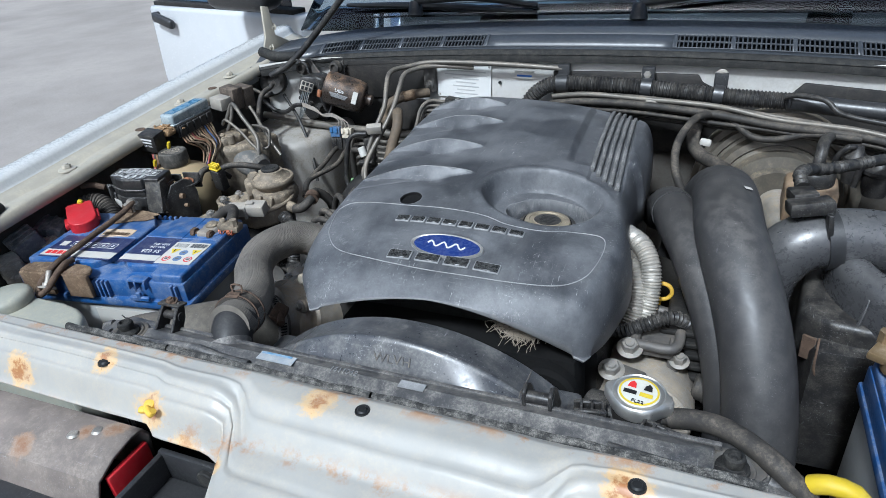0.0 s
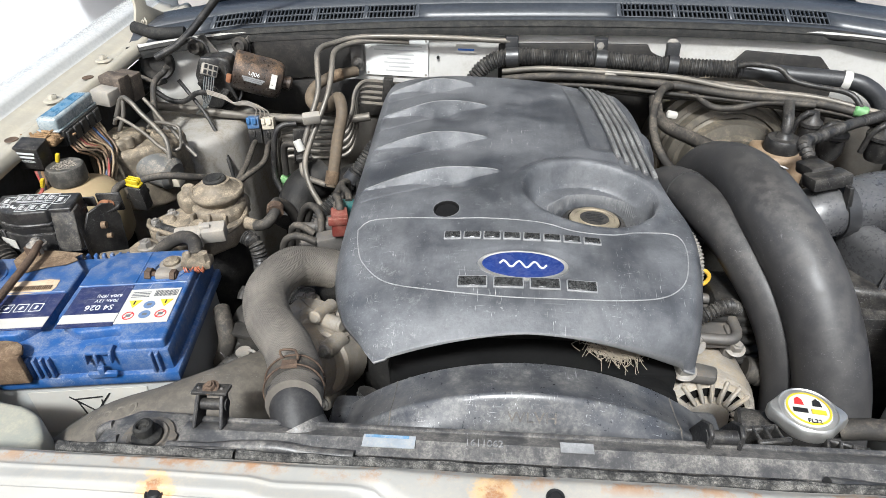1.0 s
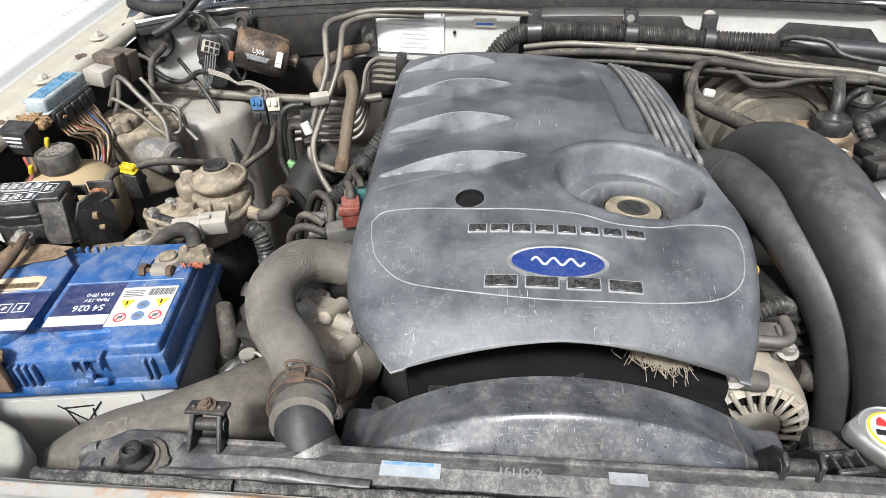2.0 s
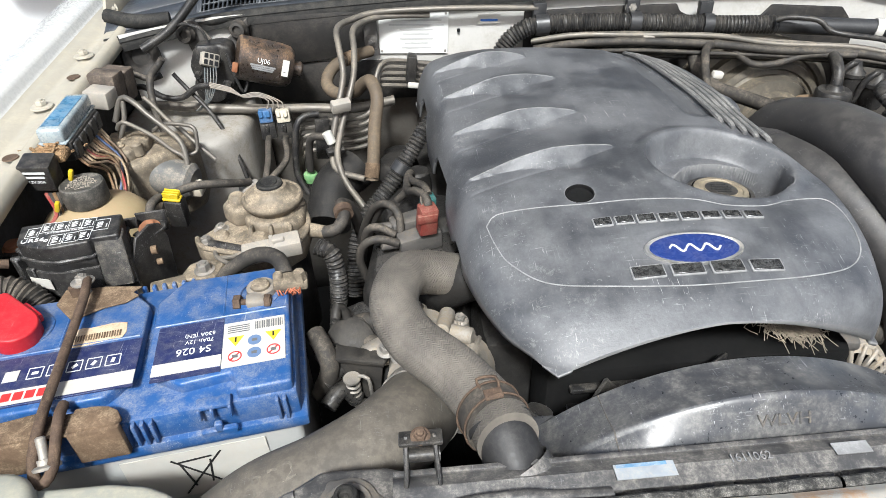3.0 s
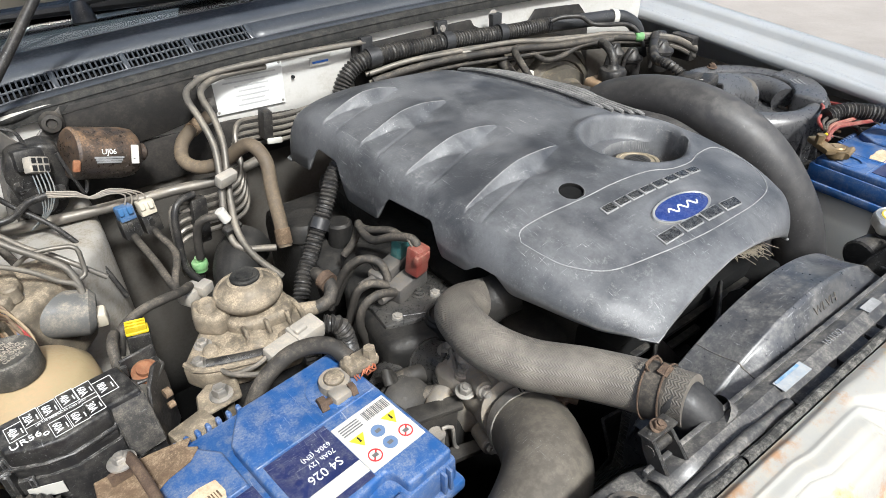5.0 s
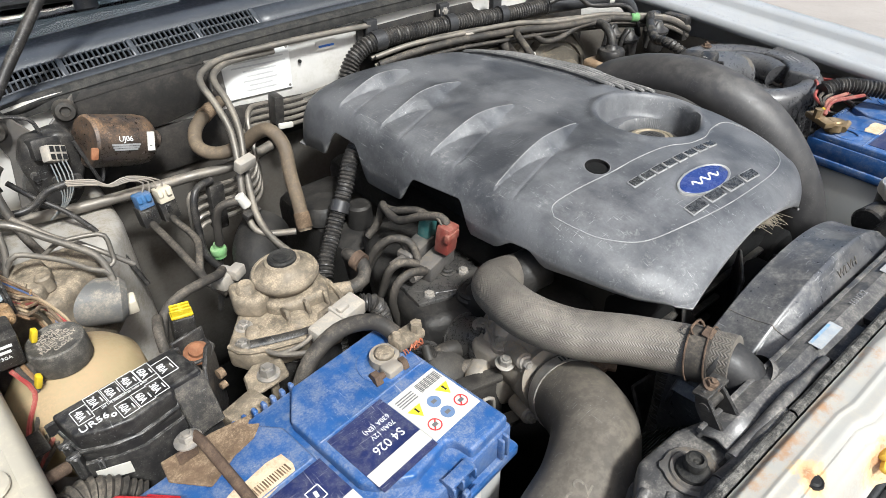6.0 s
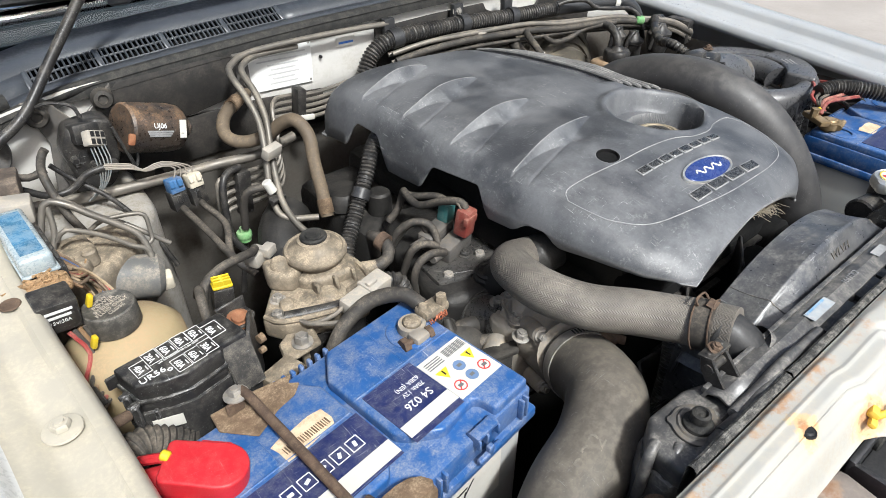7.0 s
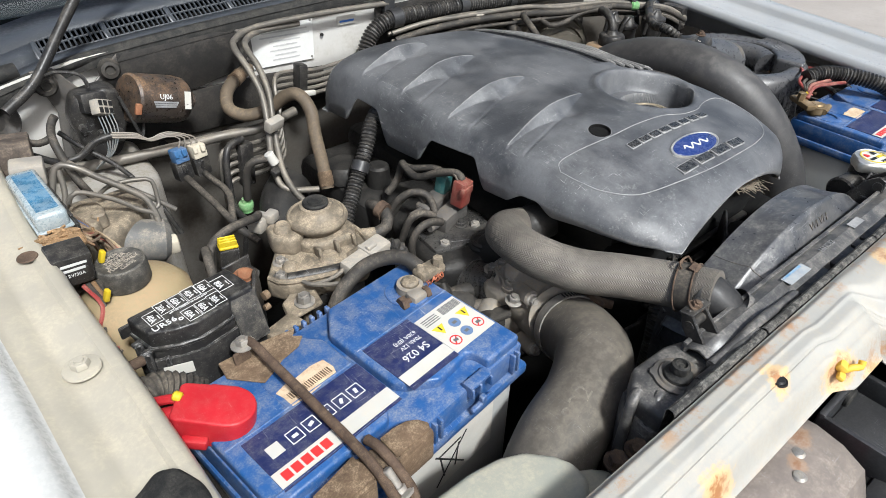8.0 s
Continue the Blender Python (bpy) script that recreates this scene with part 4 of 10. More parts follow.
for k in range(5):
    bm = bm_new()
    y0 = 0.786 - 0.0092 * k
    line = [y0 + (1.046 - y0) * q / 6 for q in range(7)]
    line = [on_cover(0.0545 + 0.0080 * (k - 2) - 0.053 * (y - 0.76), y, 0.0026) for y in line]
    line = [line[0] + Vector((0, -0.004, -0.003))] + line + [line[-1] + Vector((0, 0.004, -0.004))]
    tube(bm, line, 0.0029, 8, 0.004)
    part("rib", bm, M_RIB, cover, "worn plastic rib" if k == 0 else "")
M_EDGE = surface("worn_pale_edge", (0.20, 0.20, 0.20), 0.5, dust=0.4, dust_colour=(0.38, 0.38, 0.37), vary=0.2, scale=120)
bm = bm_new()
border = [(-0.2255, 0.640), (-0.221, 0.616), (-0.212, 0.593), (-0.187, 0.569), (-0.14, 0.557), (-0.085, 0.5507), (-0.03, 0.551), (0.011, 0.5545), (0.046, 0.5635), (0.066, 0.580), (0.0745, 0.602), (0.0775, 0.628), (0.073, 0.644), (0.058, 0.6465), (0.036, 0.643), (0.010, 0.634), (-0.022, 0.633), (-0.051, 0.6415), (-0.10, 0.645), (-0.14, 0.6455), (-0.19, 0.651), (-0.216, 0.651), (-0.2255, 0.640)]
pts = curve_points([(x, y, 0) for x, y in border], 0.004)
tube(bm, [on_cover(p.x, p.y, 0.0002) for p in pts], 0.00055, 6, 0.003)
part("raised_border", bm, M_EDGE, cover, "pale worn raised line")


def louvre_crest(x, yb, slope, xn, xr):
    xl = cov_left(yb) + 0.016
    s, sn = (x - xl) / (xr - xl), (xn - xl) / (xr - xl)
    return yb + slope * (x - xn) + 0.012 * (s * (1 - s) - sn * (1 - sn))


# Pale crest lines: worn edges with their highlight painted in.
M_WORN_GLINT = surface("worn_glint_plastic", (0.16, 0.16, 0.16), 0.5, dust=0.5, dust_colour=(0.26, 0.26, 0.25), vary=0.3, scale=160)
for yb, slope, xn, xr, deep in LOUVRES:
    bm = bm_new()
    x0 = cov_left(yb) + 0.022
    tube(bm, [on_cover(x0 + (xr - 0.004 - x0) * k / 26, louvre_crest(x0 + (xr - 0.004 - x0) * k / 26, yb, slope, xn, xr), -0.0002) for k in range(27)], 0.0005, 6, 0.003)
    part("worn_glint_ridge", bm, M_WORN_GLINT, cover, "pale worn lip, highlight in its colour")

bm = bm_new()
om = cover_plane(-0.070, 0.585, -2)
lathe(bm, [(0.0, 0.0012), (0.0355, 0.0012), (0.0365, 0.0018), (0.0385, 0.0018), (0.0392, 0.0008), (0.0392, -0.001)], om @ Matrix.Diagonal((1, 0.42, 1, 1)), 56)
part("badge_rim", bm, M_CAP_SILVER, cover, "silver oval rim")
bm = bm_new()
lathe(bm, [(0.0, 0.0022), (0.020, 0.0021), (0.0345, 0.0017), (0.0352, 0.0012)], om @ Matrix.Diagonal((1, 0.41, 1, 1)), 56)
part("badge", bm, M_OVAL, cover, "plain dark blue oval badge")
bm = bm_new()
tube(bm, [om @ Vector((-0.020 + 0.040 * k / 14, 0.0035 * math.sin(k * 1.35) - 0.0005, 0.0024)) for k in range(15)], 0.0009, 6, 0.002)
part("badge_mark", bm, M_INK_WHITE, cover, "white flourish")


def cover_blocks(x0, y0, x1, y1, count, height, tall, label, mat):
    """A row of plain raised bars where the maker's lettering stands."""
    for k in range(count):
        t = (k + 0.5) / count
        x, y = x0 + (x1 - x0) * t, y0 + (y1 - y0) * t
        w = math.hypot(x1 - x0, y1 - y0) / count * 0.78
        bm = bm_new()
        m = cover_plane(x, y)
        hgt = height * (0.92 if k % 2 else 1.0)
        box(bm, (w, hgt, tall), m @ Matrix.Translation((0, 0, tall * 0.6)), tall * 0.3, 1)
        part("raised_bar", bm, mat, cover, label if k == 0 else "")
        bm = bm_new()
        box(bm, (w + 0.0020, hgt + 0.0022, tall), m @ Matrix.Translation((0, 0, tall * 0.25)), tall * 0.3, 1)
        part("bar_edge", bm, M_EDGE, cover, "pale worn edge" if k == 0 else "")


M_LETTER = surface("black_raised_bar", (0.012, 0.012, 0.012), 0.22, vary=0.2, dust=0.08, dust_colour=(0.5, 0.5, 0.48), scale=400, up=0.0, spec=0.6)
cover_blocks(-0.142, 0.6205, 0.001, 0.6185, 8, 0.0085, 0.0022, "plain black raised bar", M_LETTER)
cover_blocks(-0.128, 0.5655, -0.006, 0.5640, 4, 0.0105, 0.0022, "plain black raised bar", M_LETTER)

M_BRASS = surface("dull_brass_cap", (0.26, 0.225, 0.16), 0.45, metal=0.5, dust=0.6, dust_colour=(0.24, 0.20, 0.15), vary=0.3, scale=160)
oil = thing("oil_filler_cap", "round metal and black oil filler cap in the cover's well", "filler cap", (0.006, 0.690, 0.965))
m = Matrix.Translation((0.004, 0.694, 0.973)) @ pose(0, 0, 0, -4, 3, 0) @ Matrix.Diagonal((1.2, 1.2, 1, 1))
bm = bm_new()
lathe(bm, [(0, -0.006), (0.026, -0.006), (0.027, 0.003), (0.027, 0.013), (0.0255, 0.016), (0.022, 0.017)], m, 48, lambda k, r, h: 1.0 - (0.035 if k % 6 < 2 and r > 0.0256 else 0.0))
part("grip", bm, M_BLACK, oil, "black ribbed grip")
bm = bm_new()
lathe(bm, [(0.0212, 0.0165), (0.0205, 0.0185), (0.0170, 0.0190), (0.0165, 0.0178), (0.013, 0.0178), (0.0125, 0.019), (0, 0.019)], m, 40)
part("top_ring", bm, M_BRASS, oil, "dull brass-coloured ring")
bm = bm_new()
for k in range(5):
    box(bm, (0.016 - 0.002 * abs(k - 2), 0.0016, 0.0006), m @ Matrix.Translation((0, -0.006 + 0.003 * k, 0.0193)), 0.0002, 1)
part("print_bar", bm, M_INK, oil)
bm = bm_new()
lathe(bm, [(0, 0.0192), (0.0120, 0.0192), (0.0125, 0.0188)], m, 32)
part("dark_centre", bm, M_BLACK, oil, "dark worn centre")
bm = bm_new()
lathe(bm, [(0.024, 0.002), (0.030, 0.000), (0.036, -0.003), (0.050, -0.004), (0.052, -0.03)], m, 40)
part("well_floor", bm, M_ALU_TAN, oil, "sandy dusty metal round the neck")

# ---- batteries ----
BAT = Matrix.Translation((-0.3795, 0.5289, 0.005)) @ pose(0, 0, 0, 0, 0, 7.8) @ Matrix.Diagonal((0.95, 1, 1, 1))
BL, BW, BTOP = 0.258, 0.158, 0.950


M_INK_BLUE_PALE = painted("pale_blue_ink", (0.12, 0.18, 0.30))
M_INK_GREY = painted("grey_ink", (0.12, 0.12, 0.12))


def battery(name, label, m, detailed):
    at = m.to_translation()
    b = thing(name, label, "battery", (at.x, at.y, 0.735))
    bm = bm_new()
    prism(bm, [(-BL + 0.006, 0.006), (-0.006, 0.006), (-0.006, BW - 0.006), (-BL + 0.006, BW - 0.006)], 0.730, 0.912, m, 0.006, 3)
    part("case", bm, M_CASE, b, "dirty grey-white case")
    bm = bm_new()
    prism(bm, [(-BL, -0.002), (0.002, -0.002), (0.002, BW), (-BL, BW)], 0.904, 0.9165, m, 0.003, 2)
    prism(bm, [(-BL + 0.003, 0.003), (-0.003, 0.003), (-0.003, BW - 0.004), (-BL + 0.003, BW - 0.004)], 0.914, 0.9405, m, 0.003, 2)
    lid = part("lid", bm, M_BLUE, b)
    gx = -0.125
    left_top = [(-BL + 0.005, 0.022), (gx - 0.024, 0.022), (gx - 0.016, 0.030), (gx - 0.0035, 0.046), (gx - 0.0035, BW - 0.036), (gx - 0.024, BW - 0.010), (-BL + 0.005, BW - 0.010)]
    right_top = [(gx + 0.0035, 0.046), (gx + 0.010, 0.037), (-0.092, 0.021), (-0.054, 0.025), (-0.0495, 0.020), (-0.0485, 0.0055), (-0.0055, 0.0055), (-0.0055, BW - 0.010), (gx + 0.024, BW - 0.010), (gx + 0.0035, BW - 0.036)]
    for pts in (left_top, right_top):
        bm = bm_new()
        prism(bm, pts, 0.936, BTOP, m, 0.0028, 3)
        part("raised_top", bm, M_BLUE, b)
    for pts in ([(-BL + 0.007, 0.030, BTOP), (-0.20, 0.029, BTOP), (gx - 0.020, 0.029, BTOP)], [(gx + 0.014, 0.0335, BTOP), (-0.06, 0.0325, BTOP), (-0.008, 0.0325, BTOP)], [(-BL + 0.007, 0.084, BTOP), (gx - 0.006, 0.084, BTOP)], [(gx + 0.006, 0.090, BTOP), (-0.008, 0.090, BTOP)], [(-0.062, 0.091, BTOP), (-0.062, BW - 0.013, BTOP)], [(-0.196, 0.086, BTOP), (-0.196, BW - 0.013, BTOP)]):
        bm = bm_new()
        tube(bm, [m @ Vector(q) for q in pts], 0.0009, 6, 0.02)
        part("fold_ridge", bm, M_BLUE, b)
    for x in (-0.1335, -0.1270, -0.1205, -0.1140, -0.0195, -0.0135):
        bm = bm_new()
        box(bm, (0.0030, 0.0075, 0.022), m @ Matrix.Translation((x, 0.0015, 0.928)), 0.0010, 2)
        part("rib", bm, M_BLUE, b)
    bm = bm_new()
    box(bm, (0.026, 0.010, 0.004), m @ Matrix.Translation((-0.066, 0.003, 0.9435)), 0.0012, 2)
    for q in (-0.0115, -0.002, 0.0115):
        box(bm, (0.0024, 0.014, 0.011), m @ Matrix.Translation((-0.066 + q, 0.003, 0.938)), 0.0008, 1)
    box(bm, (0.028, 0.005, 0.006), m @ Matrix.Translation((-0.066, -0.004, 0.921)), 0.0012, 1)
    box(bm, (0.006, 0.005, 0.010), m @ Matrix.Translation((-0.066, -0.004, 0.925)), 0.0010, 1)
    part("handle_lug", bm, M_BLUE, b, "blue carrying-handle lug")
    for x0 in (-0.228, -0.034):
        bm = bm_new()
        lathe(bm, [(0.013, 0.0), (0.0215, 0.0), (0.0210, 0.0022), (0.0190, 0.0030), (0.014, 0.0030)], m @ Matrix.Translation((x0, 0.113, BTOP - 0.0012)), 32)
        part("terminal_boss", bm, M_BLUE, b)
    for k in range(7):
        bm = bm_new()
        box(bm, (0.004, 0.006, 0.014), m @ Matrix.Translation((-0.150 + 0.009 * k, BW - 0.002, 0.937)), 0.0012, 1)
        part("rear_tooth", bm, M_BLUE, b)
    t = BTOP + 0.0002
    p = lambda x, y, z=t: m @ Matrix.Translation((x, y, z))
    right = part("right_label", plate((0.054, 0.060), p(-0.088, 0.057)), M_NAVY, b, "navy printed label")
    warn = part("warning_label", plate((0.051, 0.050), p(-0.0350, 0.0540, t + 0.0003)), M_LABEL, b, "white warning label")
    part("white_stripe", plate((0.054, 0.012), p(-0.088, 0.0385, t + 0.0006)), M_LABEL, b)
    left = part("left_label", plate((0.112, 0.052), p(-0.184, 0.054)), M_NAVY, b, "navy printed label")
    part("name_stripe", plate((0.112, 0.014), p(-0.184, 0.0375, t + 0.0005)), M_LABEL, b)
    for k in range(5):
        part("name_bar", plate((0.0068, 0.0078), p(-0.2310 + 0.0088 * k, 0.0375, t + 0.0010), 0.0004), M_INK_RED, b, "plain red block")
    bm = bm_new()
    prism(bm, [(-0.024, -0.010), (-0.010, -0.0115), (0.022, -0.0095), (0.0245, -0.004), (0.024, 0.008), (0.012, 0.0105), (-0.006, 0.0095), (-0.012, 0.0112), (-0.025, 0.009), (-0.0235, 0.001)], 0, 0.0004, p(-0.168, 0.0935) @ pose(0, 0, 0, 0, 0, 3), 0)
    paper = part("paper_label", bm, M_LABEL_TAN, b, "brown-stained torn barcode label")
    if not detailed:
        return b
    lettering("S4 026", 0.0105, p(-0.0840, 0.0545, t + 0.0006) @ pose(0, 0, 0, 0, 0, 180), M_INK_WHITE, right, "lettering")
    lettering("70Ah 12V", 0.0058, p(-0.0800, 0.0645, t + 0.0006) @ pose(0, 0, 0, 0, 0, 180), M_INK_WHITE, right, "lettering")
    lettering("630A (EN)", 0.0058, p(-0.0800, 0.0715, t + 0.0006) @ pose(0, 0, 0, 0, 0, 180), M_INK_WHITE, right, "lettering")
    # warning signs
    for x in (-0.050, -0.019):
        bm = bm_new()
        prism(bm, [(0, -0.0062), (0.0066, 0.0045), (-0.0066, 0.0045)], 0, 0.0004, p(x, 0.0570, t + 0.0009), 0)
        part("triangle_sign", bm, M_INK_YELLOW, warn, "yellow warning triangle")
        bm = bm_new()
        box(bm, (0.0014, 0.005, 0.0003), p(x, 0.0578, t + 0.0014), 0)
        part("triangle_mark", bm, M_INK, warn)
    for x, y, ink in ((-0.050, 0.0395, M_INK_RED), (-0.0345, 0.0405, M_INK_BLUE_PALE), (-0.019, 0.0405, M_INK_RED), (-0.0345, 0.0545, M_INK_BLUE_PALE)):
        bm = bm_new()
        lathe(bm, [(0.0046 if ink is M_INK_RED else 0.0, 0), (0.0046 if ink is M_INK_RED else 0.0, 0.0003), (0.0056, 0.0003), (0.0056, 0)], p(x, y, t + 0.0009), 24)
        if ink is M_INK_RED:
            box(bm, (0.0108, 0.0012, 0.0003), p(x, y, t + 0.0011) @ pose(0, 0, 0, 0, 0, 45), 0)
        part("round_sign", bm, ink, warn)
        bm = bm_new()
        box(bm, (0.0045, 0.0030, 0.0003), p(x, y, t + 0.0012), 0)
        part("sign_mark", bm, M_INK_GREY, warn)
    for k in range(16):
        w = (0.0006, 0.0012, 0.0008)[k % 3]
        part("bar_line", plate((w, 0.009), p(-0.034 + 0.0015 * k, 0.0715, t + 0.0009), 0.0003), M_INK_GREY, warn)
    for k in range(4):
        part("print_line", plate((0.018, 0.0009), p(-0.048, 0.0670 + 0.0024 * k, t + 0.0009), 0.0003), M_INK_GREY, warn)
    for k in range(5):
        bm = bm_new()
        x, y, s = -0.207 + 0.0148 * k, 0.0595, 0.0055
        for q in range(4):
            a = q * 90
            box(bm, (2 * s, 0.0007, 0.0003), p(x, y, t + 0.0008) @ pose(0, 0, 0, 0, 0, a) @ Matrix.Translation((0, s, 0)), 0)
        box(bm, (s * 0.9, s * 0.5, 0.0003), p(x, y, t + 0.0008) @ pose(0, 0, 0, 0, 0, 20 * k), 0)
        part("pictogram", bm, M_INK_WHITE, left, "small white outlined pictogram")
    part("code_patch", plate((0.011, 0.011), p(-0.2250, 0.0595, t + 0.0008), 0.0003), M_LABEL, left, "pale square print patch")
    for k in range(20):
        w = (0.0007, 0.0013, 0.0009)[k % 3]
        part("bar_line", plate((w, 0.007), p(-0.188 + 0.0021 * k, 0.0905, t + 0.0009) @ pose(0, 0, 0, 0, 0, 3), 0.0003), M_RUST_PLATE, paper)
    return b


battery("battery", "blue-topped car battery with dirty labels in the wing-side tray", BAT, True)
battery("battery", "second blue-topped battery beyond the intake hose", Matrix.Translation((0.527, 0.482, -0.030)) @ pose(0, 0, 0, 0, 0, 0) @ Matrix.Diagonal((0.82, 1, 1, 1)), False)


def bp(x, y, z):
    return BAT @ Vector((x, y, z))


# clamp bar and rusty plates over the battery
clamp = thing("battery_clamp", "rusty steel hold-down bar with brown plates across the battery", "battery clamp", bp(-0.19, 0.08, 0.95))
bm = bm_new()
tube(bm, [bp(-0.1825, 0.150, 0.966), bp(-0.1815, 0.140, 0.966), bp(-0.1815, 0.120, 0.963), bp(-0.1835, 0.06, 0.960), bp(-0.1855, 0.01, 0.957), bp(-0.1870, -0.012, 0.951), bp(-0.1880, -0.024, 0.944), bp(-0.1850, -0.0335, 0.938), bp(-0.1795, -0.0350, 0.938), bp(-0.1745, -0.027, 0.942), bp(-0.1735, -0.010, 0.951), bp(-0.1735, 0.006, 0.956), bp(-0.1740, 0.018, 0.954)], 0.0038, 12, 0.004)
part("bar", bm, M_RUSTY, clamp, "one rusty rod bent into a hook at its end")
bm = bm_new()
prism(bm, [(-0.598, 0.640), (-0.577, 0.618), (-0.566, 0.624), (-0.555, 0.631), (-0.538, 0.636), (-0.529, 0.645), (-0.536, 0.650), (-0.530, 0.657), (-0.560, 0.660), (-0.597, 0.659)], 0.9555, 0.9575, None, 0.0008, 1)
part("rear_plate", bm, M_RUST_PLATE, clamp)
for top, face in (([(-0.236, -0.006), (-0.190, -0.007), (-0.188, 0.004), (-0.190, 0.017), (-0.205, 0.015), (-0.229, 0.0125), (-0.235, 0.006)], [(-0.236, -0.009), (-0.190, -0.0095), (-0.190, -0.004), (-0.236, -0.004)]), ([(-0.168, -0.006), (-0.134, -0.007), (-0.130, -0.002), (-0.134, 0.006), (-0.141, 0.011), (-0.152, 0.0135), (-0.166, 0.0139)], [(-0.168, -0.0095), (-0.132, -0.0095), (-0.131, -0.004), (-0.168, -0.004)])):
    bm = bm_new()
    prism(bm, top, 0.9475, 0.9520, BAT, 0.0015, 2)
    prism(bm, face, 0.919, 0.9500, BAT, 0.0018, 2)
    part("front_plate", bm, M_RUST_PLATE, clamp, "earth-brown rusted plate")
bm = bm_new()
prism(bm, [(-0.1925, -0.008), (-0.1645, -0.008), (-0.166, 0.012), (-0.1915, 0.014)], 0.9470, 0.9500, BAT, 0.0008, 1)
part("middle_plate", bm, M_RUST_DARK, clamp, "dark rusted strip under the hook")
bm = bm_new()
hexbolt(bm, bp(-0.187, 0.150, 0.9640), (0, 0.1, 1), 0.0056, 0.0062, 0.0098)
rod(bm, bp(-0.187, 0.150, 0.80), bp(-0.187, 0.150, 0.965), 0.0035)
part("rear_bolt", bm, M_STEEL, clamp)
bm = bm_new()
box(bm, (0.015, 0.003, 0.024), BAT @ Matrix.Translation((-0.192, 0.146, 0.952)), 0.001, 1)
part("rear_strap", bm, M_RUSTY, clamp, "short rusty strap under the bolt")
bm = bm_new()
nm = along(bp(-0.1808, -0.024, 0.939), bp(-0.1828, -0.005, 0.962))
lathe(bm, [(0, 0), (0.0095, 0), (0.0098, 0.002), (0.0078, 0.0032), (0.0056, 0.0032), (0.0054, 0.007), (0, 0.007)], nm, 28)
rod(bm, nm @ Vector((0, 0, 0.0)), nm @ Vector((0, 0, 0.022)), 0.0036, 0.0034, 14, 0.001)
part("front_nut", bm, M_STEEL, clamp, "dull washer and threaded bolt end")

# terminals
neg = thing("battery_terminal", "corroded grey clamp on the battery's bare post", "battery terminal", bp(-0.034, 0.115, 0.945))
bm = bm_new()
rod(bm, bp(-0.029, 0.114, 0.940), bp(-0.029, 0.114, 0.9615), 0.0092, 0.0080, 24, 0.002)
part("post", bm, M_ALU_TAN, neg)
bm = bm_new()
lathe(bm, [(0.0085, 0), (0.0122, 0), (0.0130, 0.004), (0.0122, 0.010), (0.0085, 0.0105)], Matrix.Translation(bp(-0.029, 0.114, 0.947)), 28)
box(bm, (0.017, 0.014, 0.011), BAT @ Matrix.Translation((-0.034, 0.101, 0.952)), 0.003)
part("clamp", bm, M_ALU, neg)
bm = bm_new()
rod(bm, bp(-0.052, 0.103, 0.952), bp(-0.020, 0.098, 0.952), 0.0032, None, 10)
lathe(bm, [(0, 0), (0.0068, 0), (0.0068, 0.006), (0, 0.006)], along(bp(-0.053, 0.103, 0.952), bp(-0.04, 0.101, 0.952)), 6)
lathe(bm, [(0, 0), (0.0062, 0), (0.0062, 0.005), (0, 0.005)], along(bp(-0.026, 0.099, 0.952), bp(-0.01, 0.097, 0.952)), 6)
part("clamp_bolt", bm, M_RUSTY, neg, "brass-brown bolt")

pos = thing("terminal_cover", "red rubber boot over the positive battery terminal", "terminal cover", bp(-0.228, 0.104, 0.945))
bm = bm_new()
pm = Matrix.Translation((-0.6200, 0.6085, 0.9560)) @ pose(0, 0, 0, 0, 10, -38) @ Matrix.Scale(0.84, 4)
outline = [(-0.034, 0.017), (-0.034, -0.017), (-0.030, -0.020), (0.010, -0.0215)] + [(0.012 + 0.0215 * math.cos(a), 0.0215 * math.sin(a)) for a in [(-78 + 19.5 * k) * math.pi / 180 for k in range(9)]] + [(0.010, 0.0215), (-0.030, 0.020)]
prism(bm, outline, -0.010, 0.022, pm, 0.0075, 4)
part("cap", bm, M_RED, pos)
for x, y, z, sx, sy, sz in ((0.002, 0.0225, 0.012, 0.026, 0.006, 0.010), (-0.012, -0.0245, 0.000, 0.022, 0.008, 0.010)):
    bm = bm_new()
    box(bm, (sx, sy, sz), pm @ Matrix.Translation((x, y, z)), 0.002)
    part("lug", bm, M_RED, pos)
bm = bm_new()
tube(bm, [(-0.630, 0.6130, 0.9640), (-0.644, 0.6190, 0.9650), (-0.656, 0.6250, 0.9640), (-0.667, 0.6310, 0.9600)], 0.0098, 20, 0.005, radius=lambda s, t: 0.0108 - 0.0014 * s / t)
part("sleeve", bm, M_RED, pos)

# ---- front end: radiator, shroud, hoses ----
M_STICKER = surface("faded_blue_white_sticker", (0.27, 0.30, 0.33), 0.45, dust=0.4, dust_colour=(0.36, 0.33, 0.28), vary=0.2, scale=160, bump=0.0)
M_STICKER_BLUE = surface("faded_blue_print", (0.10, 0.21, 0.34), 0.45, dust=0.5, dust_colour=(0.38, 0.38, 0.36), vary=0.3, scale=200, bump=0.0)
M_TANK = surface("satin_tank_plastic", (0.034, 0.034, 0.036), 0.34, dust=0.42, dust_colour=(0.27, 0.25, 0.22), vary=0.15, scale=60, up=0.5, spec=0.5, scuff=0.4, wear_glint=0.4)
rad = thing("radiator", "black radiator with a plastic top tank and filler cap", "radiator", (MID, 0.415, 0.55))
bm = bm_new()
span(bm, -0.37, 0.22, 0.398, 0.418, 0.55, 0.95, 0.003)
part("core", bm, M_GAP_DARK, rad)
bm = bm_new()
